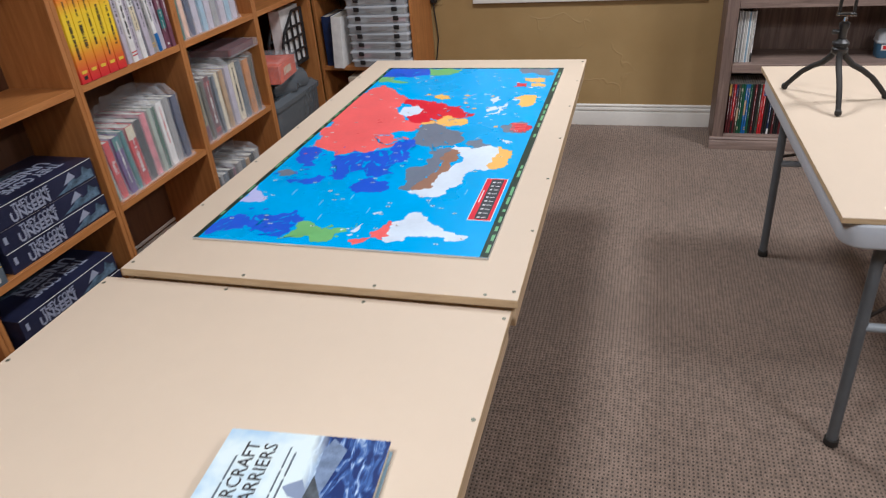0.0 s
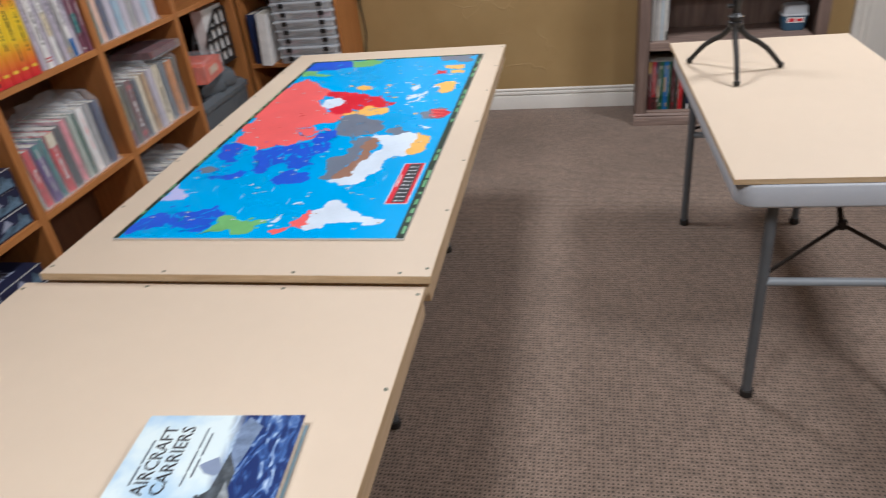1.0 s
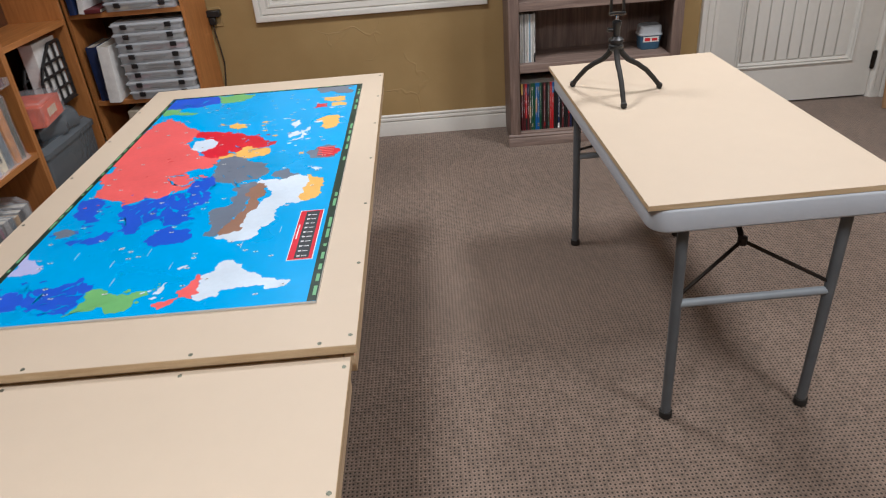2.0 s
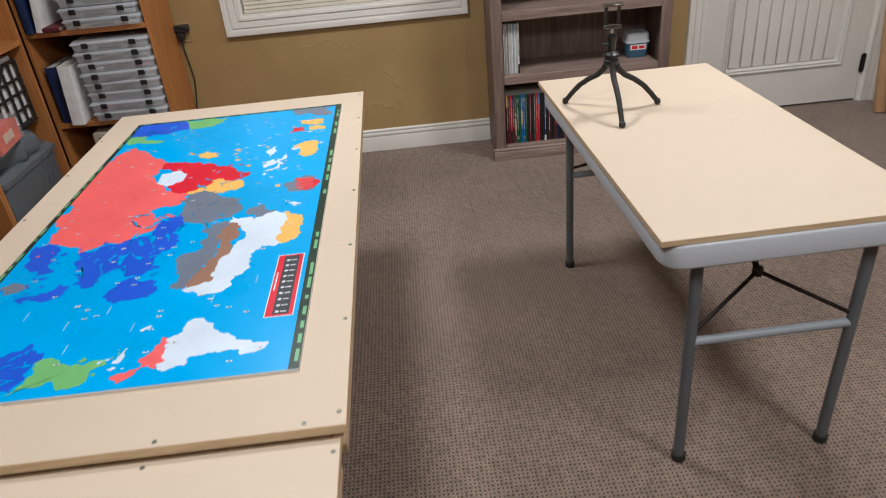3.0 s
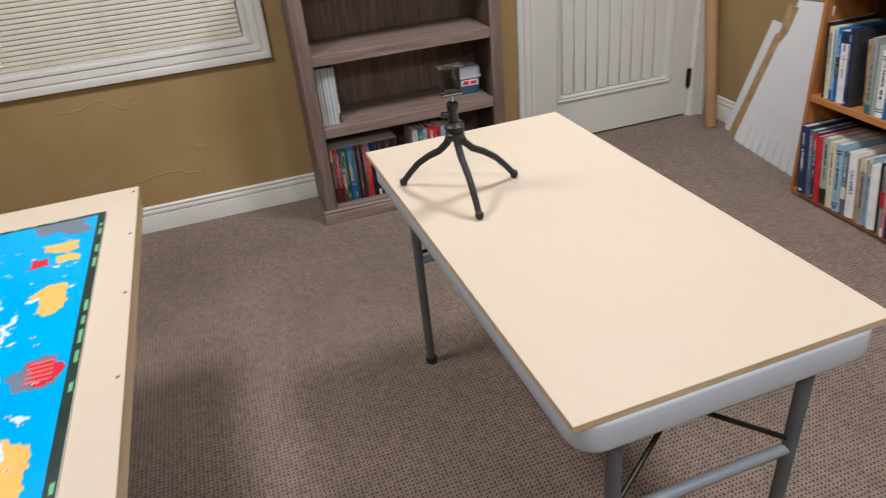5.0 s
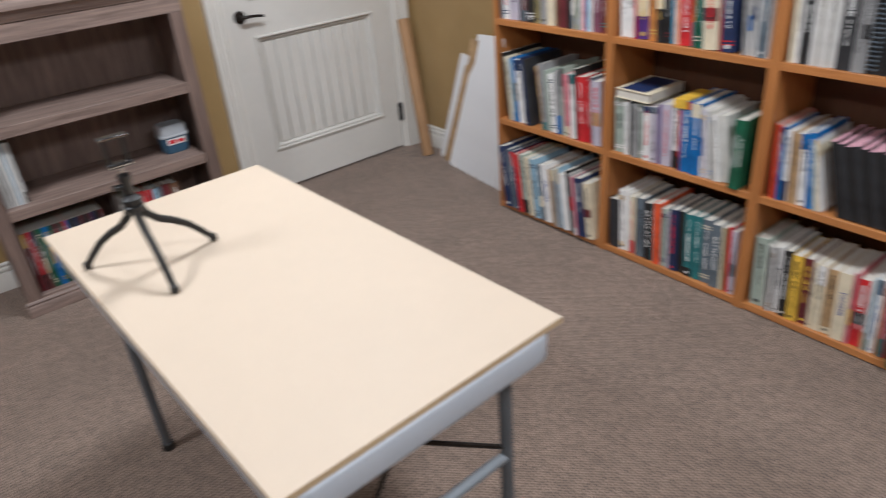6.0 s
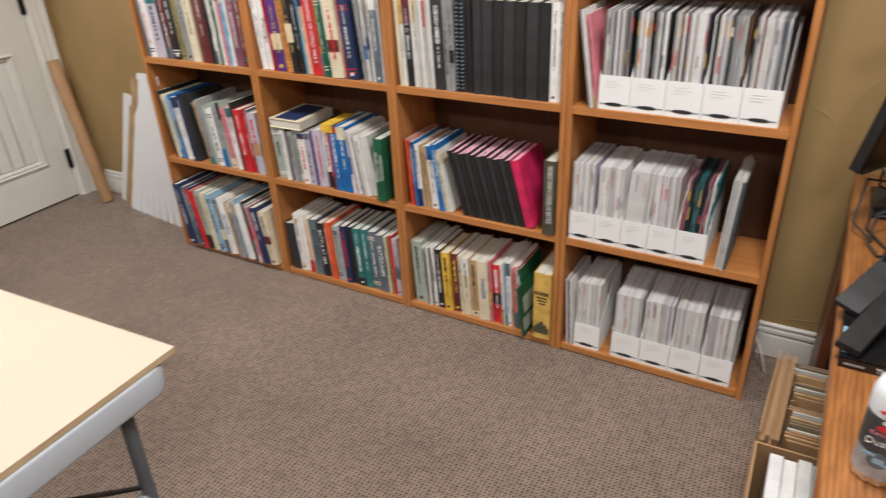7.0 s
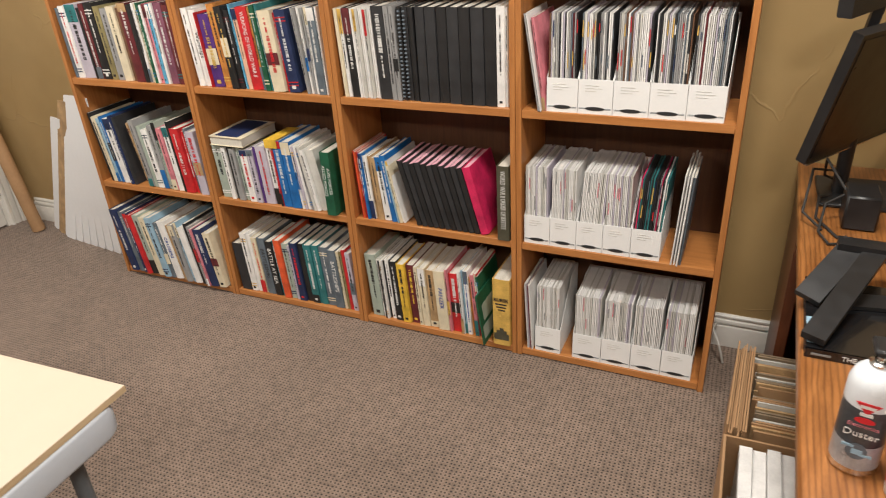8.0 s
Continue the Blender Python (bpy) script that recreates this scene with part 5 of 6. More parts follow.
def sky_cover():
    """A painted cover: pale sky with clouds on one side, dark blue broken sea on the other."""
    m, t, b = nodes_of("painted_sea_cover")
    co = t.nodes.new("ShaderNodeTexCoord")
    sep = t.nodes.new("ShaderNodeSeparateXYZ")
    n = t.nodes.new("ShaderNodeTexNoise")
    n.inputs["Scale"].default_value, n.inputs["Detail"].default_value = 11, 5
    sky = t.nodes.new("ShaderNodeValToRGB")
    sky.color_ramp.elements[0].position, sky.color_ramp.elements[0].color = 0.36, (0.25, 0.44, 0.66, 1)
    sky.color_ramp.elements[1].position, sky.color_ramp.elements[1].color = 0.62, (0.62, 0.72, 0.74, 1)
    wv = t.nodes.new("ShaderNodeTexNoise")
    wv.inputs["Scale"].default_value, wv.inputs["Detail"].default_value, wv.inputs["Distortion"].default_value = 26, 6, 1.5
    mpp = t.nodes.new("ShaderNodeMapping")
    mpp.inputs["Scale"].default_value = (2.2, 0.8, 1)
    sea = t.nodes.new("ShaderNodeValToRGB")
    sea.color_ramp.elements[0].position, sea.color_ramp.elements[0].color = 0.46, (0.012, 0.03, 0.13, 1)
    sea.color_ramp.elements[1].position, sea.color_ramp.elements[1].color = 0.68, (0.45, 0.58, 0.74, 1)
    e = sea.color_ramp.elements.new(0.56)
    e.color = (0.05, 0.12, 0.34, 1)
    ed = t.nodes.new("ShaderNodeMath")
    ed.operation = "MULTIPLY_ADD"
    ed.inputs[1].default_value = 0.05
    gt = t.nodes.new("ShaderNodeMapRange")
    gt.inputs[1].default_value, gt.inputs[2].default_value = 0.175, 0.195
    mx = t.nodes.new("ShaderNodeMix")
    mx.data_type = "RGBA"
    L = t.links.new
    L(co.outputs["Object"], sep.inputs[0]), L(co.outputs["Object"], n.inputs["Vector"]), L(co.outputs["Object"], mpp.inputs["Vector"]), L(mpp.outputs[0], wv.inputs["Vector"])
    L(n.outputs["Fac"], sky.inputs[0]), L(wv.outputs["Fac"], sea.inputs[0]), L(n.outputs["Fac"], ed.inputs[0]), L(sep.outputs[0], ed.inputs[2])
    L(ed.outputs[0], gt.inputs[0]), L(gt.outputs[0], mx.inputs[0]), L(sky.outputs[0], mx.inputs[6]), L(sea.outputs[0], mx.inputs[7]), L(mx.outputs[2], b.inputs["Base Color"])
    b.inputs["Roughness"].default_value, b.inputs["Coat Weight"].default_value = 0.3, 0.4
    return m


part("cover_print", one_box(0, CW, -CL, 0, CT - 0.0026, CT), sky_cover(), cb)
SHIP, SHIP2, SHIP3 = mat("ship_grey", (0.07, 0.085, 0.1), 0.4, 0.7, 90), mat("ship_far_deck", (0.16, 0.22, 0.34), 0.4, 0.4, 70), mat("ship_pale_side", (0.24, 0.27, 0.29), 0.4, 0.6, 90)


def cover_shape(name, material, pts, z):
    bm = bmesh.new()
    prism(bm, pts, CT, CT + z)
    part(name, bm, material, cb)


cover_shape("ship_print", SHIP2, [(0.168, -0.004), (0.182, -0.015), (0.194, -0.025), (0.183, -0.09), (0.178, -0.11), (0.162, -0.078), (0.159, -0.029)], 0.0004)
cover_shape("ship_print", SHIP, [(0.161, -0.076), (0.181, -0.112), (0.18, -0.149), (0.185, -0.18), (0.192, -0.222), (0.2, -0.314), (0.15, -0.314), (0.157, -0.227), (0.154, -0.19), (0.139, -0.171), (0.145, -0.153), (0.155, -0.145), (0.158, -0.111)], 0.0005)
cover_shape("ship_print", SHIP3, [(0.171, -0.166), (0.173, -0.129), (0.187, -0.155), (0.188, -0.189), (0.185, -0.214), (0.173, -0.2)], 0.0006)
# island, mast and aerials
cover_shape("ship_print", SHIP, [(0.067, -0.2), (0.09, -0.197), (0.1, -0.2), (0.111, -0.191), (0.122, -0.195), (0.132, -0.186), (0.147, -0.191), (0.136, -0.155), (0.142, -0.153), (0.175, -0.224), (0.18, -0.314), (0.152, -0.314), (0.129, -0.23), (0.118, -0.214), (0.107, -0.214), (0.091, -0.203), (0.07, -0.205)], 0.0007)
cover_shape("ship_print", SHIP, [(0.076, -0.189), (0.079, -0.189), (0.092, -0.211), (0.089, -0.212)], 0.0005)
for sx, sy, sl in ((0.112, -0.187, 0.012), (0.122, -0.183, 0.016), (0.104, -0.205, 0.01), (0.131, -0.178, 0.013)):
    cover_shape("ship_print", SHIP, [(sx - sl, sy), (sx, sy - 0.0012), (sx + 0.004, sy - 0.012), (sx, sy - 0.01), (sx - 0.002, sy - 0.003)], 0.0005)
for k in range(6):
    cover_shape("ship_print", SHIP3, [(0.146 + 0.004 * k, -0.176 - 0.02 * k), (0.153 + 0.004 * k, -0.178 - 0.02 * k), (0.156 + 0.004 * k, -0.186 - 0.02 * k), (0.148 + 0.004 * k, -0.183 - 0.02 * k)], 0.0009)
cover_shape("ship_print", mat("far_ship", (0.2, 0.25, 0.36), 0.4), [(0.122, -0.101), (0.131, -0.094), (0.147, -0.085), (0.162, -0.112), (0.151, -0.12), (0.135, -0.115)], 0.0004)
tw = axes((0, 1, 0), (-1, 0, 0), (0.05, -0.09, CT + 0.0005))
writing("AIRCRAFT", 0.03, PRINT_K, cb, tw, width=0.132)
writing("CARRIERS", 0.03, PRINT_K, cb, axes((0, 1, 0), (-1, 0, 0), (0.078, -0.09, CT + 0.0005)), width=0.136)
bars(cb, axes((0, 1, 0), (-1, 0, 0), (0.0, -0.083, CT + 0.0004)), [(-0.055, -0.02, -0.033, -0.03), (-0.016, 0.03, -0.033, -0.03), (-0.055, -0.033, -0.11, -0.1075), (-0.029, 0.01, -0.11, -0.1075), (0.014, 0.055, -0.11, -0.1075), (-0.04, -0.005, -0.12, -0.1172), (0.0, 0.045, -0.12, -0.1172)], COVER["slate"])

# ---- west bookcases: boxed games, bagged games, magazines ----


def west(unit):
    return WM @ pose(0, -WEST_UNIT * unit + 0.019, 0)


WIN_W = WEST_UNIT - 0.038


NIGHT = mat("game_box_navy", (0.022, 0.026, 0.062), 0.3, 0.5, 9, 0.03, 100)
FOAM_SEA = mat("game_box_sea", (0.12, 0.19, 0.27), 0.3, 0.9, 30, 0.03, 100)
LETTER = mat("game_box_letters", (0.33, 0.36, 0.47), 0.4)
BAG = clear("clear_bag", (0.85, 0.88, 0.93), 0.12, 0.16)


def game_box(m, w, d, h, top_art):
    """A flat boxed game with a lid, its title on the front and on the lid."""
    t = thing("board_game", m, "dark navy boxed board game lying flat in a stack", "board game", "stacked board games")
    part("tray", one_box(0.002, d - 0.002, 0.002, w - 0.002, 0, h * 0.5), NIGHT, t)
    part("lid", one_box(0, d, 0, w, h * 0.06, h, bev=0.0012), NIGHT, t)
    fm = axes((0, -1, 0), (0, 0, 1), (-0.0008, w * 0.64, h * 0.68))
    writing("THEY COME", 0.034, LETTER, t, fm, width=w * 0.34, bold=0.022)
    writing("UNSEEN", 0.044, LETTER, t, axes((0, -1, 0), (0, 0, 1), (-0.0008, w * 0.66, h * 0.30)), width=w * 0.36, bold=0.03)
    for k, pts in enumerate((((0.42, 0.1), (0.30, 0.34), (0.24, 0.62), (0.2, 0.4), (0.03, 0.55), (0.02, 0.1)), ((0.33, 0.4), (0.25, 0.9), (0.2, 0.55)), ((0.14, 0.45), (0.11, 0.85), (0.05, 0.5)))):
        bm = bmesh.new()
        prism(bm, [(-a * w, b * h) for a, b in pts], 0, 0.0004 + 0.0001 * k)
        part("sea_print", bm, FOAM_SEA if k != 1 else LETTER, t, "", axes((0, -1, 0), (0, 0, 1), (-0.0003, 0, 0)))
    bars(t, axes((0, -1, 0), (0, 0, 1), (-0.0009, w * 0.95, h * 0.55)), [(-0.006, 0.006, -0.012, 0.012)], LETTER)
    part("lid_edge", one_box(-0.0004, 0.002, 0.002, w - 0.002, h - 0.0012, h + 0.0002), PRINT_W, t)
    if top_art:
        writing("THEY COME", 0.06, LETTER, t, axes((0, 1, 0), (-1, 0, 0), (d * 0.32, w * 0.42, h + 0.0006)), width=w * 0.56, bold=0.03)
        writing("UNSEEN", 0.07, LETTER, t, axes((0, 1, 0), (-1, 0, 0), (d * 0.56, w * 0.42, h + 0.0006)), width=w * 0.56, bold=0.03)
        bm = bmesh.new()
        prism(bm, [(d * 0.72, w * 0.3), (d * 0.62, w * 0.7), (d * 0.75, w * 0.95), (d * 0.86, w * 0.6), (d * 0.8, w * 0.3)], h, h + 0.0004)
        part("sea_print", bm, FOAM_SEA, t)
    return t


wa = west(0)
for k in range(3):
    game_box(wa @ pose(0.012 + 0.004 * (k == 1), 0.012 + 0.003 * k, LEVELS[1] + 0.0004 + 0.0706 * k), 0.44, 0.25, 0.07, k == 2)
for k in range(4):
    game_box(wa @ pose(0.0 + 0.004 * (k % 2), 0.06 + 0.004 * k, LEVELS[0] + 0.0004 + 0.0726 * k), 0.44, 0.25, 0.072, k == 3)
nb = book(stand(wa, 0.002, WIN_W - 0.002, LEVELS[1] + 0.0004, 0.075, 0), "black", 0.075, 0.3, 0.2, "#", "w", True, "black upright boxed game with white spine print")
bars(nb, axes((0, -1, 0), (0, 0, 1), (-0.0006, -0.0375, 0.055)), [(-0.034, 0.034, -0.001, 0.001)], PRINT_Y)
book(stand(wa, 0.01, WIN_W - 0.01, LEVELS[2] + 0.0004, 0.05, 0), "sky", 0.05, 0.11, 0.16, "#", "y", True, "small bright blue boxed game on an empty shelf")


def flame_cover():
    """A printed spine that runs from red through orange to yellow and back to red."""
    m, t, b = nodes_of("flame_gradient_print")
    co = t.nodes.new("ShaderNodeTexCoord")
    sep = t.nodes.new("ShaderNodeSeparateXYZ")
    cr = t.nodes.new("ShaderNodeValToRGB")
    stops = ((0.0, (0.62, 0.02, 0.03)), (0.1, (0.66, 0.05, 0.03)), (0.3, (0.78, 0.30, 0.02)), (0.45, (0.84, 0.60, 0.02)), (0.72, (0.84, 0.58, 0.02)), (0.9, (0.76, 0.2, 0.03)))
    cr.color_ramp.elements[0].color, cr.color_ramp.elements[1].color = (*stops[0][1], 1), (*stops[-1][1], 1)
    cr.color_ramp.elements[1].position = stops[-1][0]
    for p, c in stops[1:-1]:
        cr.color_ramp.elements.new(p).color = (*c, 1)
    mu = t.nodes.new("ShaderNodeMath")
    mu.operation = "MULTIPLY"
    mu.inputs[1].default_value = 3.3
    t.links.new(co.outputs["Object"], sep.inputs[0])
    t.links.new(sep.outputs[2], mu.inputs[0])
    t.links.new(mu.outputs[0], cr.inputs[0])
    t.links.new(cr.outputs[0], b.inputs["Base Color"])
    b.inputs["Roughness"].default_value = 0.35
    return m


COVER["flame_print"] = flame_cover()
WORDS["flame_print"] = "red and yellow"


def bagged(m, level, x, y, w, h, d, colour, lean=0.0, title="", ink=""):
    """A slim boxed game in a loose clear bag, its corners poking out at the foot."""
    t = book(stand(m, x, y, LEVELS[level] + 0.001, w, lean), colour, w, h, d, title, ink, w > 0.02, WORDS.get(colour, colour) + " boxed game in a loose clear plastic bag")
    t["category"], t["group"] = "board game", "bagged games"
    e = 0.0025
    bm = bmesh.new()
    r1 = [(-0.014 - rb.uniform(0, 0.01), e + 0.004), (-0.018, -w - e - 0.003), (d + e, -w - e), (d + e, e)]
    r2 = [(-e - 0.003, e), (-e - 0.002, -w - e), (d + e, -w - e), (d + e, e)]
    r3 = [(-e + 0.001, e * 0.8), (-e + 0.003, -w - e * 0.8), (d + e, -w - e), (d + e, e)]
    r4 = [(0.02 + rb.uniform(0, 0.02), -w * 0.2), (0.03, -w * 0.8), (d + e, -w * 0.9), (d + e, -w * 0.1)]
    rings(bm, [[(a, b, z) for a, b in r] for r, z in ((r1, 0.001), (r2, 0.02), (r3, h * 0.6), (r2, h + 0.004), (r4, h + rb.uniform(0.025, 0.05)))])
    bag = part("bag", bm, BAG, t, "clear plastic bag")
    bag.visible_shadow = False
    return t


def bag_row(m, level, specs, start, x=0.02, d=0.2):
    y = WIN_W - start
    for colour, w, h, lean, *r in specs:
        w, h = w / 1000, h / 1000
        bagged(m, level, x + rb.uniform(-0.005, 0.006), y, w, h, d, colour, lean, *r)
        y -= w / math.cos(radians(lean)) + 0.008


wb, wc, wd = west(1), west(2), west(3)
for k in range(5):
    b5 = book(stand(wb, -0.002, WIN_W - 0.006 - 0.047 * k, LEVELS[2] + 0.0004, 0.046, 0), "flame_print", 0.0455, 0.285, 0.21, "#", "k", False, "magazine with a red and yellow gradient spine")
    bars(b5, axes((0, -1, 0), (0, 0, 1), (-0.0006, -0.023, 0.036)), [(-0.012, 0.012, -0.005, 0.005)], PRINT_Y)
row(wb, 2, [("lav", 20, 285, 2), ("white", 26, 285, 2), ("lav", 22, 284, 2), ("white", 24, 285, 3), ("slate", 12, 284, 3), ("lav", 26, 285, 4), ("grey", 22, 284, 4), ("white", 20, 286, 5), ("lav", 28, 285, 5), ("plum", 26, 282, 2), ("plum", 20, 282, 2)], WIN_W, x=0.004, start=0.262, d=0.2, end=0.012)
bag_row(wb, 1, [("sage", 14, 215, 5), ("red", 34, 222, 5, "Reds!", "w"), ("purple", 40, 228, 5, "#", "w"), ("teal", 22, 236, 5), ("red", 44, 240, 4, "#", "w"), ("charcoal", 40, 244, 4), ("pink", 32, 255, 3), ("sage", 26, 258, 3), ("green", 18, 258, 3), ("white", 40, 265, 3, "#", "r"), ("grey", 34, 268, 2), ("navy", 40, 262, 2)], 0.03, x=0.028)
bag_row(wc, 2, [("green", 26, 280, 2), ("peach", 30, 280, 2), ("navy", 34, 278, 2), ("lav", 40, 282, 2), ("ltblue", 34, 280, 2), ("lav", 40, 284, 2), ("grey", 40, 284, 2), ("lav", 44, 284, 2), ("ltblue", 40, 280, 2), ("lav", 50, 280, 2)], 0.02)
bag_row(wc, 1, [("olive", 40, 262, 3, "#", "k"), ("drab", 26, 264, 3), ("maroon", 44, 270, 3, "#", "w"), ("slate", 24, 262, 3), ("cream", 30, 266, 3), ("tan", 32, 268, 3), ("lav", 40, 272, 3), ("cream", 54, 272, 3, "#", "k"), ("slate", 40, 270, 3), ("orange", 50, 262, 2), ("drab", 30, 265, 2)], 0.02)
flatpack = thing("flat_game", wc @ pose(0.01, 0.03, LEVELS[1] + 0.3105, 0, 0, 2), "dark red bagged game lying on top of others", "board game", "bagged games")
part("cover", one_box(0, 0.2, 0, 0.24, 0, 0.03, bev=0.001), COVER["maroon"], flatpack)
part("bag", one_box(-0.02, 0.205, -0.006, 0.25, -0.001, 0.033), BAG, flatpack)
bag_row(wc, 0, [("charcoal", 30, 240, 4), ("grey", 26, 250, 4), ("slate", 34, 245, 4), ("charcoal", 30, 250, 4), ("plum", 24, 240, 4), ("grey", 40, 255, 4), ("slate", 30, 250, 4), ("tan", 30, 240, 4), ("charcoal", 40, 245, 4), ("grey", 40, 250, 4)], 0.03, x=0.03)
lowgame = thing("flat_game", wb @ pose(0.03, 0.2, LEVELS[0] + 0.0004), "red and cream game box lying on the bottom shelf", "board game")
part("tray", one_box(0, 0.2, 0, 0.3, 0, 0.03), COVER["cream"], lowgame)
part("lid", one_box(-0.001, 0.201, -0.001, 0.301, 0.031, 0.062, bev=0.001), COVER["maroon"], lowgame)
wz = west(-1)
bag_row(wz, 1, [("ltblue", 60, 200, 3), ("white", 50, 210, 3), ("grey", 40, 220, 3), ("slate", 60, 240, 2), ("ltblue", 70, 230, 2), ("white", 60, 225, 2), ("sky", 50, 200, 0), ("ltblue", 60, 190, 0)], 0.03, x=0.01)
for k, (c, hh) in enumerate((("maroon", 0.06), ("ltblue", 0.07), ("tan", 0.08), ("red", 0.05))):
    gz = LEVELS[0] + 0.0006 + sum((0.06, 0.07, 0.08, 0.05)[:k]) + 0.001 * k
    fg = thing("flat_game", wz @ pose(0.01, 0.03 + 0.01 * k, gz), WORDS.get(c, c) + " game box lying in a stack", "board game", "stacked board games")
    part("tray", one_box(0.001, 0.219, 0.001, 0.339, 0, hh * 0.5), COVER[c], fg)
    part("lid", one_box(0, 0.22, 0, 0.34, hh * 0.1, hh, bev=0.001), COVER[c], fg)
    bars(fg, axes((0, -1, 0), (0, 0, 1), (-0.0006, 0.2, hh * 0.55)), [(-0.09 + 0.02 * i, -0.076 + 0.02 * i, -hh * 0.2, hh * 0.2) for i in range(8)], PRINT_W)

# corner unit: clear bin, black mesh file with papers, bagged orange box
MILKY = clear("milky_plastic", (0.80, 0.83, 0.87), 0.2, 0.5)
SMOKE = clear("smoke_grey_plastic", (0.16, 0.18, 0.2), 0.25, 0.75)
binb = thing("storage_bin", wd @ pose(0.0, 0.03, 0.0304), "smoke-grey translucent plastic storage bin with lid", "storage bin")
bm = bmesh.new()
rings(bm, [[(x, y, z) for x, y in round_rect(r, 0.25 - r, r, 0.52 - r, 0.03)] for z, r in ((0.0, 0.02), (0.01, 0.015), (0.36, 0.004))])
part("bin_body", bm, SMOKE, binb)
bm = bmesh.new()
rings(bm, [[(x, y, z) for x, y in round_rect(r, 0.25 - r, r, 0.52 - r, 0.03)] for z, r in ((0.361, -0.004), (0.385, -0.005), (0.392, 0.004), (0.41, 0.02))])
part("bin_lid", bm, SMOKE, binb)
part("bin_contents", one_box(0.03, 0.22, 0.04, 0.48, 0.004, 0.3, bev=0.02), COVER["charcoal"], binb)
bundle = thing("plastic_bag", wd @ pose(-0.005, 0.05, 0.4412), "crumpled smoke-grey plastic bag on the bin", "bag")
bm = bmesh.new()
rings(bm, [[(0.11 + a * 0.115 * math.cos(j * math.pi / 8) * (1 + 0.12 * math.sin(3 * j)), 0.2 + a * 0.19 * math.sin(j * math.pi / 8) * (1 + 0.1 * math.cos(5 * j)), z) for j in range(16)] for z, a in ((0, 0.92), (0.02, 1.0), (0.06, 0.95), (0.09, 0.7), (0.1, 0.25))])
part("bag_body", bm, SMOKE, bundle)
ob_ = thing("boxed_game", wd @ pose(-0.01, 0.29, 0.5415, 0, 0, 8), "orange boxed game in a clear bag", "board game")
part("box_body", one_box(0, 0.2, 0, 0.25, 0, 0.09, bev=0.001), COVER["flame"], ob_)
bars(ob_, axes((0, -1, 0), (0, 0, 1), (-0.0006, 0.12, 0.045)), [(-0.06 + 0.022 * i, -0.044 + 0.022 * i, -0.018 + 0.004 * (i % 2), 0.02) for i in range(5)], COVER["cream"])
bgo = part("bag", one_box(-0.01, 0.205, -0.01, 0.26, -0.001, 0.115, bev=0.008), BAG, ob_, "clear plastic bag")
bgo.visible_shadow = False
stand_ = thing("file_stand", wd @ pose(0.05, 0.02, 0.5415), "black plastic desk file with oval holes, holding papers", "file holder")
frame_pts = [(0.0, 0.0), (0.26, 0.0), (0.26, 0.12), (0.22, 0.18), (0.1, 0.27), (0.0, 0.27)]
for dx in (0.0, 0.085):
    bm = bmesh.new()
    for (ya, za), (yb2, zb) in zip(frame_pts, frame_pts[1:] + frame_pts[:1]):
        tube(bm, [(dx, ya, za + 0.008), (dx, yb2, zb + 0.008)], 0.008, 6)
    for yv in (0.065, 0.13, 0.195):
        tube(bm, [(dx, yv, 0.008), (dx, yv, (0.27 if yv < 0.1 else 0.27 - (yv - 0.1) * 0.75))], 0.0065, 6)
    for zv in (0.07, 0.14, 0.2):
        tube(bm, [(dx, 0, zv), (dx, min(0.26, 0.1 + (0.278 - zv) * 1.33), zv)], 0.0065, 6)
    part("side_frame", bm, BLACK, stand_)
part("base_frame", one_box(-0.008, 0.093, 0, 0.26, 0, 0.006), BLACK, stand_)
part("paper_wad", one_box(0.012, 0.075, 0.004, 0.22, 0.0065, 0.3), COVER["white"], stand_)
part("bin_shelf", one_box(0, 0.2, 0, 0.55, 0, 0.004), BLACK, thing("dark_tray", wd @ pose(0.04, 0.01, 0.537), "black shallow tray under a file holder", "tray"))

# ---- north bookcase: organiser boxes and binders ----


def organiser(m, w=0.36, d=0.25, h=0.048, fill="grey"):
    """A flat clear organiser box: tray, overhanging lid, two black latches, small parts inside."""
    t = thing("organiser_box", m, "flat clear plastic organiser box with black latches", "organiser box", "organiser boxes")
    bm = bmesh.new()
    rings(bm, [[(x, y, z) for x, y in round_rect(r, d - r, r, w - r, 0.014, 3)] for z, r in ((0, 0.006), (0.003, 0.004), (h * 0.66, 0.003))])
    part("tray", bm, MILKY, t)
    bm = bmesh.new()
    rings(bm, [[(x, y, z) for x, y in round_rect(r, d - r, r, w - r, 0.014, 3)] for z, r in ((h * 0.665, -0.004), (h * 0.8, -0.005), (h * 0.84, 0.0), (h * 0.98, 0.004))])
    part("lid", bm, MILKY, t)
    for yy in (w * 0.14, w * 0.76):
        part("latch", one_box(-0.011, -0.004, yy, yy + 0.032, h * 0.36, h * 0.86, bev=0.002), BLACK, t)
    for i in range(3):
        part("contents", one_box(0.02, d - 0.02, 0.02 + i * w * 0.31, (i + 1) * w * 0.31, 0.004, h * rb.uniform(0.35, 0.6), bev=0.003), COVER[rb.choice(("grey", "white", "newsprint", "pink", "sage", "white", fill))], t)
    bars(t, axes((0, -1, 0), (0, 0, 1), (0.0005, w / 2, h * 0.36)), [(-w * 0.16, w * 0.16, -0.004, 0.004)], COVER["grey"])
    return t


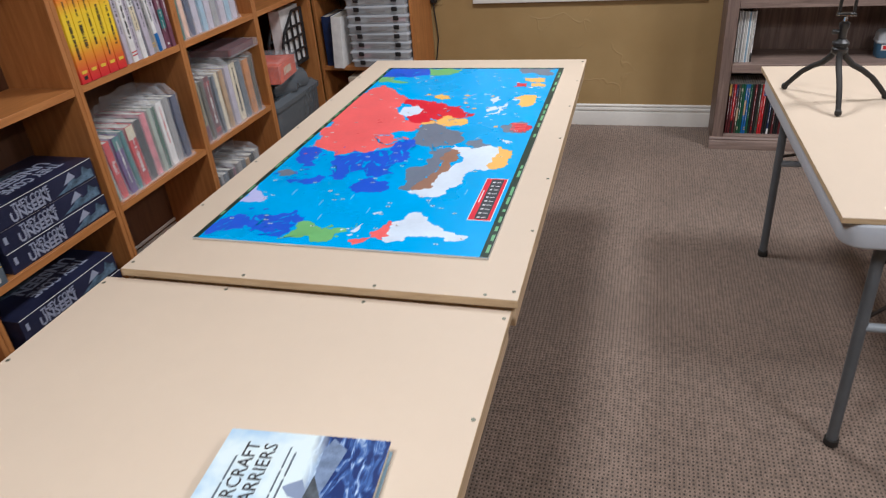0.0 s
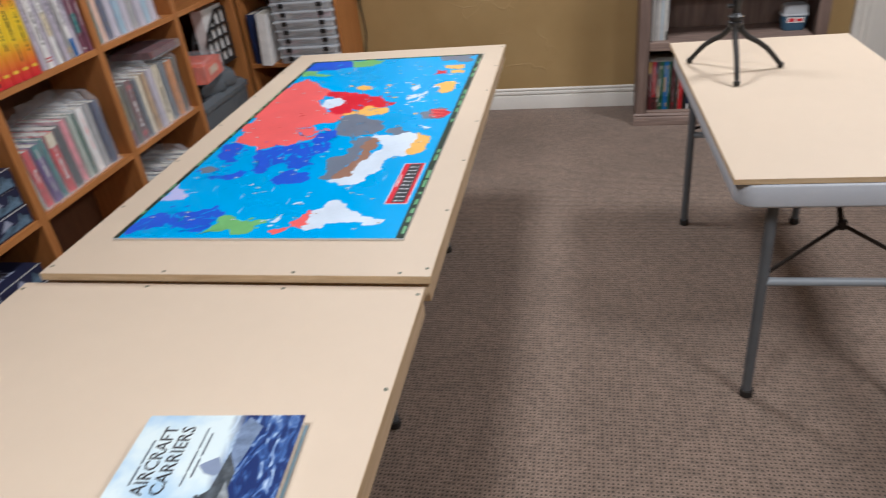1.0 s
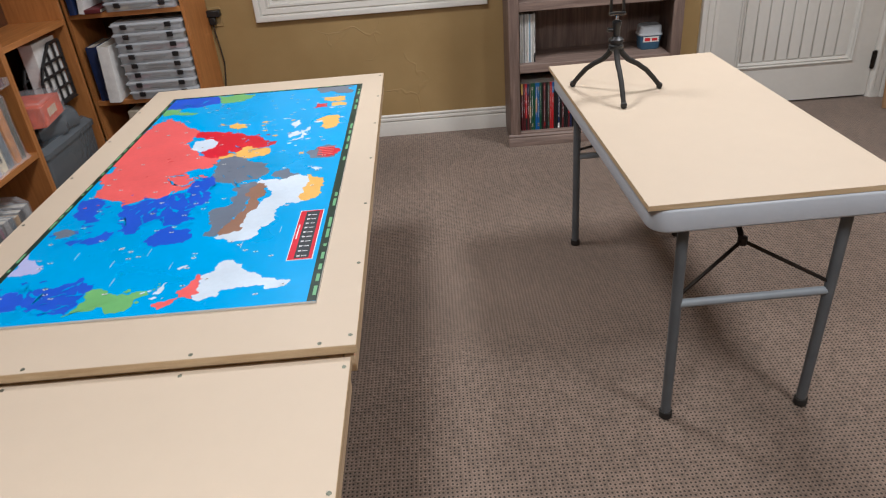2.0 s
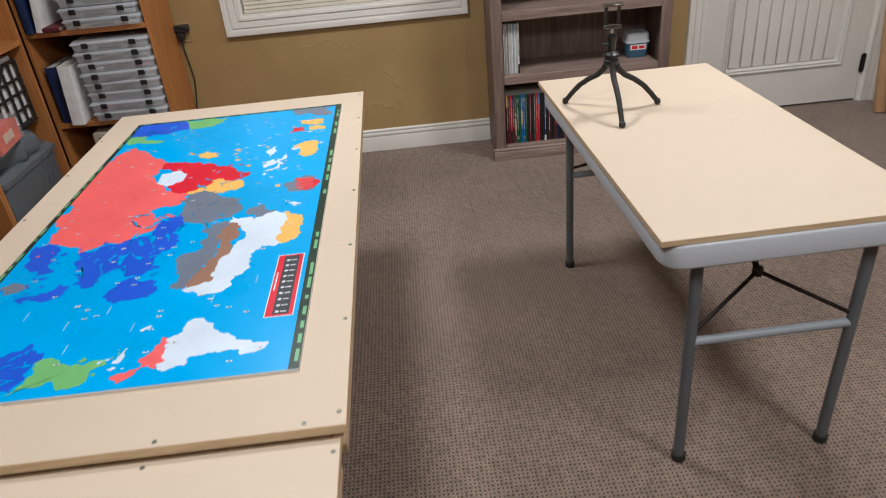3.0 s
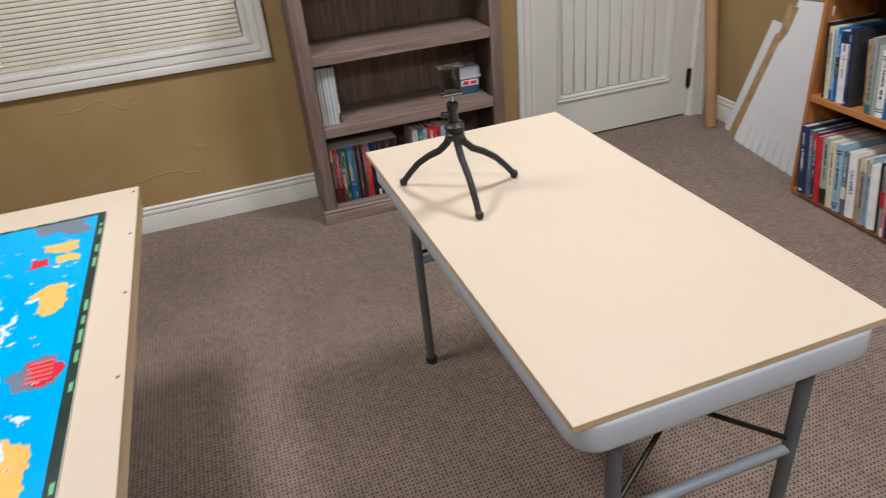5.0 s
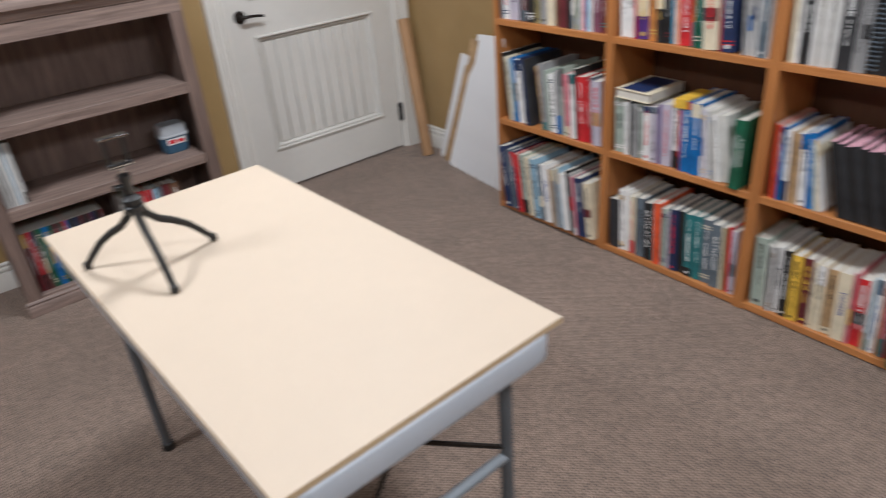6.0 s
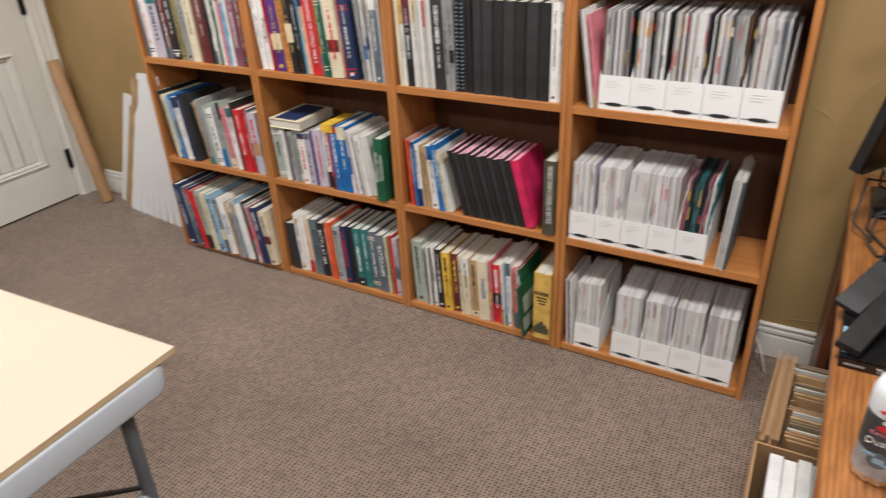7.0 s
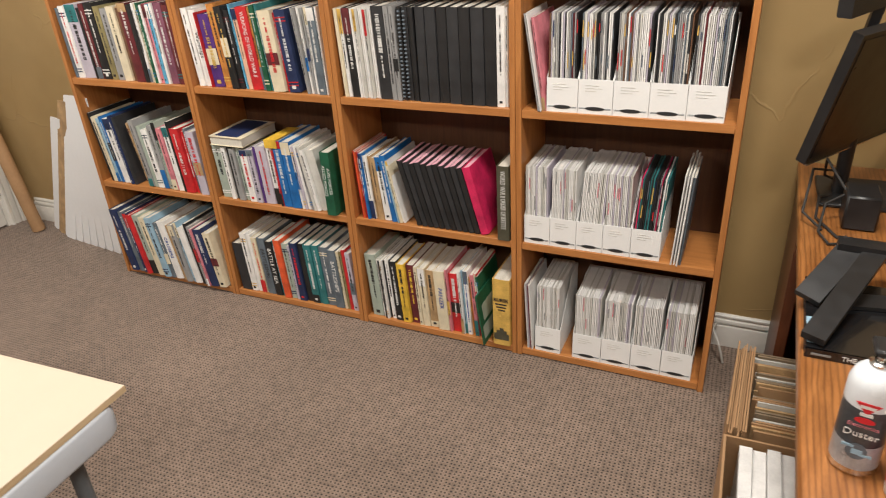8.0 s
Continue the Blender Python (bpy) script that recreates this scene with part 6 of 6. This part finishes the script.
nm0 = NM @ pose(0, 0.019, 0)
for k in range(8):
    organiser(nm0 @ pose(-0.03 + rb.uniform(-0.008, 0.008), 0.002 + rb.uniform(0, 0.008), LEVELS[1] + 0.0004 + 0.0492 * k, 0, 0, rb.uniform(-1.5, 1.5)))
for k in range(2):
    organiser(nm0 @ pose(-0.02, 0.01 + 0.006 * k, LEVELS[2] + 0.0004 + 0.0492 * k), fill="yellow")
for k in range(3):
    organiser(nm0 @ pose(-0.01, 0.012, LEVELS[2] + 0.1 + 0.0492 * k), fill="red")
book(stand(NM, -0.035, 0.5, LEVELS[1] + 0.0004, 0.055, 0) @ pose(0, 0, 0, 4, 0, 0), "white", 0.06, 0.29, 0.25, "", "k", True, "white ring binder beside a navy one")
book(stand(NM, 0.01, 0.56, LEVELS[1] + 0.0004, 0.05, 0), "navy", 0.05, 0.28, 0.24, "", "w", True, "navy binder standing in a bookcase")
book(stand(NM, -0.02, 0.565, LEVELS[2] + 0.0004, 0.03, 0), "navy", 0.03, 0.28, 0.24, "", "w", True, "navy notebook standing in a bookcase")
book(stand(NM, -0.02, 0.52, LEVELS[2] + 0.0004, 0.03, -8), "white", 0.03, 0.27, 0.22, "", "k", False, "white spiral notebook leaning in a bookcase")
lp = book(NM @ pose(-0.02, 0.41, LEVELS[2] + 0.0004) @ axes((1, 0, 0), (0, 0, -1), (0, 0, 0)), "maroon", 0.02, 0.08, 0.2, "", "w", True, "dark red booklet lying on a shelf")
BEIGE = mat("beige_case", (0.46, 0.40, 0.31), 0.5, 0.1, 12)
for bx, by, bz in ((0.0, 0.42, 0.2), (0.0, 0.3, 0.16)):
    cs = thing("beige_case", NM @ pose(bx, by, LEVELS[0] + 0.0004), "beige plastic case with a dark slot", "case", "beige cases")
    part("case_body", one_box(0, 0.25, -0.1, 0.02, 0, 0.36 if by > 0.4 else 0.3, bev=0.006), BEIGE, cs)
    part("slot", one_box(-0.0012, 0.002, -0.07, -0.01, 0.3 if by > 0.4 else 0.24, 0.335 if by > 0.4 else 0.275), BLACK, cs)

# wall plug and cord
plug = thing("power_adapter", pose(-1.034, NORTH, 0.764), "black power adapter plugged into the wall", "adapter")
part("outlet_plate", one_box(-0.036, 0.036, -0.006, -0.0005, -0.045, 0.06, bev=0.002), mat("tan_outlet_plate", (0.36, 0.25, 0.11), 0.4), plug)
part("adapter_body", one_box(-0.042, 0.04, -0.045, -0.006, 0.012, 0.048, bev=0.004), BLACK, plug)
part("adapter_neck", one_box(-0.03, 0.008, -0.04, -0.008, -0.03, 0.012, bev=0.006), BLACK, plug)
bm = bmesh.new()
tube(bm, [(-0.012, -0.024, -0.026), (-0.012, -0.026, -0.07), (-0.004, -0.022, -0.16), (0.0, -0.02, -0.24), (-0.012, -0.022, -0.32), (-0.03, -0.03, -0.42), (-0.045, -0.05, -0.56), (-0.05, -0.06, -0.76)], 0.004, 8)
part("cord", bm, BLACK_RUBBER, plug)

# ---- desk with monitor, can, mug and the boxes beside it ----
DM = pose(1.4, 0.677, 0, 0, 0, -1.7) @ pose(-1.4, -0.692, 0)
dk = thing("desk", DM, "honey oak desk with rounded edge and side coloured as in shade", "desk")
bm = bmesh.new()
box(bm, 1.12, 2.775, -0.15, 0.692, 0.69, 0.72, bev=0.007, seg=3)
part("desktop", bm, DESK_WOOD, dk)
part("side_panel", one_box(2.40, 2.76, 0.655, 0.682, 0.0, 0.689), DESK_SHADED, dk)
part("rear_panel", one_box(2.735, 2.76, -0.13, 0.654, 0.0, 0.689), DESK_SHADED, dk)
part("side_panel", one_box(1.16, 2.734, -0.13, -0.105, 0.0, 0.689), DESK_SHADED, dk)
part("drawer_pedestal", one_box(1.18, 1.5, -0.1, 0.2, 0.0, 0.689), DESK_WOOD, dk)
DT = 0.7205
mb = thing("black_book", pose(1.749, 0.658, DT, 0, 0, -2), "glossy black book lying on the desk under a stand", "book")
GLOSS = mat("gloss_black", (0.008, 0.008, 0.009), 0.12, 0.1, 20, coat=0.5)
part("cover", one_box(0, 0.27, -0.2, 0, 0, 0.002), GLOSS, mb)
part("page_block", one_box(0.003, 0.267, -0.197, -0.003, 0.002, 0.016), PAPER, mb)
part("cover", one_box(0, 0.27, -0.2, 0, 0.016, 0.0185), GLOSS, mb)
part("spine", one_box(-0.0012, 0.003, -0.2, 0, 0.0, 0.0185), GLOSS, mb)
writing("THE MILI", 0.013, PRINT_W, mb, axes((0, -1, 0), (0, 0, 1), (-0.0018, -0.085, 0.009)), width=0.05)
writing("1985", 0.012, PRINT_W, mb, axes((0, -1, 0), (0, 0, 1), (-0.0018, -0.182, 0.009)), width=0.026)
bars(mb, axes((0, -1, 0), (0, 0, 1), (-0.0018, -0.03, 0.009)), [(-0.02, 0.012, -0.002, 0.002), (0.1, 0.128, -0.003, 0.003)], COVER["grey"])
bars(mb, axes((0, -1, 0), (1, 0, 0), (0.06, -0.012, 0.0186)), [(-0.01, 0.02, -0.04, 0.05)], COVER["ltblue"], "cover_panel")
bars(mb, axes((0, -1, 0), (1, 0, 0), (0.06, -0.012, 0.0192)), [(-0.002, 0.002, -0.03, 0.04), (0.006, 0.012, -0.03, 0.04)], COVER["slate"], "cover_panel")


def beam(bm, a, b, wide, thick, side):
    """A flat bar from a to b; side is roughly the direction of its width."""
    a, b = Vector(a), Vector(b)
    d = (b - a).normalized()
    n = d.cross(Vector(side)).normalized()
    w = n.cross(d)
    rings(bm, [[p + w * wide * x + n * thick * y for x, y in ((-0.5, -0.5), (-0.4, -0.62), (0.4, -0.62), (0.5, -0.5), (0.5, 0.5), (-0.5, 0.5))] for p in (a, b)])


MON_AT = Vector((2.35, 0.656, 0.862))            # lower corner of the display
MON_X, MON_UP = Vector((0.827, -0.562, 0.0)), Vector((-0.26, -0.16, 0.95)).normalized()
mon = thing("monitor", pose(2.48, 0.53, DT), "glossy black flat display on a post, leaning forward over the desk", "monitor")
mon_o = Vector((2.48, 0.53, DT))
bm = bmesh.new()
back = MON_UP.cross(MON_X).normalized()
if back.x < 0:
    back = -back
rings(bm, [[MON_AT - mon_o + MON_X * x + MON_UP * y + back * z for x, y in ((0.0, 0.0), (0.46, 0.0), (0.46, 0.34), (0.0, 0.34))] for z in (0.004, 0.03)])
part("screen_case", bm, BLACK, mon)
bm = bmesh.new()
rings(bm, [[MON_AT - mon_o + MON_X * x + MON_UP * y + back * z for x, y in ((0.012, 0.016), (0.448, 0.016), (0.448, 0.328), (0.012, 0.328))] for z in (0.0025, 0.0045)])
part("screen_face", bm, mat("dark_screen", (0.006, 0.006, 0.007), 0.3, 0.1, 20), mon, "switched-off glossy screen")
bm = bmesh.new()
beam(bm, MON_AT - mon_o + MON_X * 0.004 + back * 0.0015, MON_AT - mon_o + MON_X * 0.456 + back * 0.0015, 0.004, 0.003, MON_UP)
part("lower_trim", bm, CHROME, mon)
bm = bmesh.new()
tube(bm, [(0.05, 0.02, 0.0), (0.05, 0.02, 0.2), (0.02, 0.03, 0.3)], 0.018, 12)
part("stand_post", bm, BLACK, mon)
part("stand_base", one_box(-0.04, 0.16, -0.12, 0.07, 0.0, 0.012, bev=0.004), BLACK, mon)
bm = bmesh.new()
beam(bm, Vector((2.3, 0.645, 1.235)) - mon_o, Vector((2.6, 0.44, 1.26)) - mon_o, 0.04, 0.03, (0, 0, 1))
part("light_bar", bm, BLACK, mon)
bm = bmesh.new()
beam(bm, Vector((2.42, 0.58, 1.15)) - mon_o, Vector((2.42, 0.565, 1.245)) - mon_o, 0.03, 0.02, (1, 0, 0))
part("bar_clip", bm, BLACK, mon)
wedge = thing("tablet_stand", pose(1.9, 0.6, DT + 0.0185), "black folding tablet stand lying open on a book", "stand")
wo = Vector((1.9, 0.6, DT + 0.0185))
for name, a, b, wide, thick in (("stand_arm", (1.762, 0.648, 0.752), (2.03, 0.53, 0.808), 0.042, 0.014), ("stand_arm", (1.905, 0.652, 0.752), (2.05, 0.565, 0.815), 0.05, 0.012), ("stand_lip", (2.04, 0.6, 0.815), (2.03, 0.42, 0.812), 0.04, 0.016),
                                ("stand_foot", (1.93, 0.58, 0.744), (1.95, 0.44, 0.744), 0.05, 0.008), ("stand_strut", (1.94, 0.48, 0.748), (2.03, 0.47, 0.805), 0.05, 0.008)):
    bm = bmesh.new()
    beam(bm, Vector(a) - wo, Vector(b) - wo, wide, thick, (0, 1, 0) if abs(a[0] - b[0]) > 0.03 else (1, 0, 0))
    part(name, bm, BLACK, wedge)
bm = bmesh.new()
tube(bm, [(2.29, 0.6, DT + 0.004), (2.33, 0.645, DT + 0.03), (2.42, 0.63, DT + 0.11), (2.5, 0.57, DT + 0.08), (2.56, 0.5, DT + 0.006)], 0.0034, 8)
solid("loose_cable", bm, BLACK_RUBBER, "black cable arching over the desk", "cable")
bm = bmesh.new()
tube(bm, [(2.08, 0.44, DT + 0.004), (2.2, 0.5, DT + 0.004), (2.26, 0.57, DT + 0.004), (2.36, 0.61, DT + 0.004), (2.46, 0.6, DT + 0.02), (2.52, 0.55, DT + 0.004)], 0.0034, 8)
solid("loose_cable", bm, BLACK_RUBBER, "black cable lying on the desk", "cable")
brick = thing("power_brick", DM @ pose(2.318, 0.6, DT), "black power brick with a looped cable on the desk", "power brick")
part("brick_body", one_box(0, 0.1, -0.074, 0, 0, 0.088, bev=0.005), BLACK, brick)
bm = bmesh.new()
tube(bm, [(0.05, 0.002, 0.07), (0.03, 0.04, 0.05), (-0.04, 0.05, 0.006), (-0.1, 0.03, 0.005), (-0.08, -0.03, 0.005), (-0.12, -0.07, 0.02), (-0.16, -0.09, 0.02)], 0.0032, 8)
part("cable", bm, BLACK_RUBBER, brick)
bm = bmesh.new()
tube(bm, [(0.06, 0.0, 0.08), (0.1, 0.05, 0.14), (0.2, 0.04, 0.06), (0.3, 0.0, 0.01)], 0.0032, 8)
part("cable", bm, BLACK_RUBBER, brick)

can = thing("air_duster_can", pose(1.495, 0.602, DT), "grey and white air duster spray can", "spray can")
bm = bmesh.new()
lathe(bm, [(0.0, 0.0), (0.031, 0.0), (0.0335, 0.003), (0.0335, 0.008), (0.033, 0.01), (0.033, 0.012)], 28)
part("rim", bm, CHROME, can)
bm = bmesh.new()
lathe(bm, [(0.0329, 0.012), (0.033, 0.04), (0.033, 0.0545)], 28)
part("can_foot", bm, mat("can_silver", (0.42, 0.43, 0.45), 0.3, 0.3, 30, metal=0.25), can)
bm = bmesh.new()
lathe(bm, [(0.033, 0.055), (0.033, 0.118)], 28)
part("can_body", bm, mat("can_graphite", (0.09, 0.095, 0.105), 0.3, 0.5, 18, metal=0.4), can)
bm = bmesh.new()
lathe(bm, [(0.0331, 0.1185), (0.033, 0.15), (0.028, 0.166), (0.018, 0.176), (0.015, 0.178), (0.0, 0.178)], 28)
part("shoulder", bm, mat("can_white", (0.7, 0.73, 0.76), 0.25, 0.04), can)
bm = bmesh.new()
lathe(bm, [(0.014, 0.1785), (0.0145, 0.184), (0.009, 0.187), (0.006, 0.187), (0.006, 0.193), (0.0, 0.193)], 18)
part("valve", bm, CHROME, can)
part("trigger", one_box(-0.008, 0.034, -0.01, 0.01, 0.1935, 0.205, bev=0.003), BLACK, can)
bm = bmesh.new()
tube(bm, [(0.034, -0.004, 0.2), (0.07, -0.05, 0.2), (0.1, -0.09, 0.199)], 0.0018, 6)
part("straw", bm, PRINT_R, can)


def round_label(text, size, z, material, width=0.045):
    """Letters set round the can's front."""
    return writing(text, size, material, can, axes((-0.2, -0.98, 0), (0, 0, 1), (-0.0334 * 0.98, 0.0334 * 0.2, z)), width=width)


round_label("Duster", 0.016, 0.078, PRINT_W)
round_label("Electronics", 0.009, 0.093, COVER["pink"])
cm = axes((-0.2, -0.98, 0), (0, 0, 1), (-0.0334 * 0.98, 0.0334 * 0.2, 0.125))
bm = bmesh.new()
prism(bm, [(-0.016, 0.008), (0.016, 0.008), (0.006, -0.004), (0.0, -0.012), (-0.006, -0.004)], -0.0006, 0.0006)
part("emblem", bm, PRINT_R, can, "", cm)
bars(can, cm, [(-0.01, 0.01, -0.001, 0.004), (-0.008, 0.008, -0.014, -0.009)], PRINT_W, "emblem", 0.0009)
bm = bmesh.new()
prism(bm, [(0.013 * math.cos(i * math.pi / 8), -0.022 + 0.005 * math.sin(i * math.pi / 8)) for i in range(16)], -0.0005, 0.0005)
part("emblem", bm, PRINT_R, can, "", cm)
bm = bmesh.new()
prism(bm, [(0.014 * math.cos(i * math.pi / 8), -0.078 + 0.014 * math.sin(i * math.pi / 8)) for i in range(16)], -0.0005, 0.0005)
part("emblem", bm, COVER["slate"], can, "", cm)
bars(can, cm, [(-0.02, -0.004, -0.072, -0.068), (0.004, 0.02, -0.084, -0.08), (-0.006, 0.008, -0.083, -0.074)], COVER["ltblue"], "emblem", 0.0008)
cup = thing("drinking_cup", DM @ pose(1.45, 0.545, DT), "white plastic cup with red and black print", "cup")
bm = bmesh.new()
lathe(bm, [(0.0, 0.0), (0.036, 0.0), (0.038, 0.003), (0.0455, 0.14), (0.0465, 0.143), (0.0435, 0.143), (0.036, 0.006), (0.0, 0.006)], 32)
part("cup_body", bm, mat("cup_white", (0.72, 0.71, 0.69), 0.3, 0.04), cup)
for za, zb, ra, rbb, c in ((0.088, 0.1, 0.0432, 0.0438, PRINT_R), (0.02, 0.055, 0.0395, 0.0414, PRINT_R)):
    bm = bmesh.new()
    rings(bm, [[(r * math.cos(j * math.pi / 16), r * math.sin(j * math.pi / 16), z) for j in range(32)] for r, z in ((ra, za), (rbb, zb))], cap=False)
    part("cup_band", bm, c, cup)
bars(cup, axes((0, -1, 0), (0, 0, 1), (-0.0425, 0.008, 0.07)), [(-0.016, -0.009, -0.016, 0.014), (-0.022, -0.003, 0.009, 0.015), (0.004, 0.01, -0.016, 0.014)], PRINT_K, "cup_print", 0.0012)

# cardboard between the desk and the last bookcase
BROWN_EDGE = paper_material("cardboard_edges", (0.40, 0.27, 0.15), (0.20, 0.12, 0.06))
for k in range(9):
    sh = thing("cardboard_sheet", pose(1.99 + 0.008 * (k % 3), 0.703 + 0.0052 * k, 0.0005, 0, 0, -2.5), "brown corrugated cardboard sheet standing on edge", "cardboard sheet", "cardboard sheets")
    part("sheet_body", one_box(0, 0.37 - 0.01 * (k % 2), 0, 0.0042, 0, 0.31 - 0.006 * (k % 4)), KRAFT, sh)
GREY_KRAFT = mat("worn_grey_cardboard", (0.26, 0.19, 0.12), 0.8, 0.2, 12, 0.2, 90)
for k in range(36):
    pf = thing("flat_mailer", pose(1.995 + 0.0095 * k, 0.47 + rb.uniform(-0.008, 0.008), 0.0005, 0, rb.uniform(2, 6), 0), "flattened brown cardboard mailer standing in a tight row", "mailer", "row of mailers")
    part("mailer_body", one_box(0, rb.uniform(0.005, 0.0078), 0, 0.215, 0, 0.3 + rb.uniform(-0.014, 0.008)), (KRAFT, GREY_KRAFT, COVER["tan"], KRAFT, COVER["newsprint"])[rb.randrange(5)], pf)
carton = thing("open_carton", pose(1.635, 0.546, 0.0005), "open brown cardboard carton with papers and a bag", "carton")
for a in ((0, 0.345, 0.2, 0.206), (0, 0.345, 0, 0.006), (0, 0.006, 0.006, 0.2), (0.339, 0.345, 0.006, 0.2)):
    part("carton_wall", one_box(*a, 0, 0.30), KRAFT, carton)
part("carton_base", one_box(0.006, 0.339, 0.006, 0.2, 0, 0.006), KRAFT, carton)
pst = thing("paper_stack", pose(1.735, 0.561, 0.0068), "stack of white papers standing in a carton", "paper stack")
for k in range(5):
    part("paper_wad", one_box(0.02 + 0.002 * k, 0.22, 0.006 + 0.03 * k, 0.034 + 0.03 * k, 0, 0.285 + 0.006 * (k % 3)), COVER["white"], pst)
cbag = thing("clear_bag", pose(1.645, 0.556, 0.0068), "clear plastic bag of dark red packs in a carton", "bag")
bm = bmesh.new()
rings(bm, [[(0.045 + a * 0.038 * math.cos(j * math.pi / 8), 0.1 + a * 0.08 * math.sin(j * math.pi / 8) * (1 + 0.15 * math.sin(4 * j)), z) for j in range(16)] for z, a in ((0, 0.9), (0.1, 1.0), (0.28, 1.0), (0.33, 1.25), (0.35, 1.3))], cap=False)
part("bag_film", bm, BAG, cbag)
part("bag_pack", one_box(0.012, 0.075, 0.05, 0.16, 0.0, 0.27, bev=0.006), COVER["plum"], cbag)
bars(cbag, axes((0, -1, 0), (1, 0, 0), (0.04, 0.1, 0.271)), [(-0.04 + 0.018 * i, -0.027 + 0.018 * i, -0.008, 0.008) for i in range(5)], PRINT_W)
bm = bmesh.new()
tube(bm, [(2.78, 0.79, 0.1), (2.73, 0.8, 0.105), (2.69, 0.775, 0.07), (2.68, 0.755, 0.005)], 0.004, 8)
solid("white_cord", bm, mat("white_cord_plastic", (0.6, 0.58, 0.53), 0.4), "white power cord lying by the baseboard", "cord")
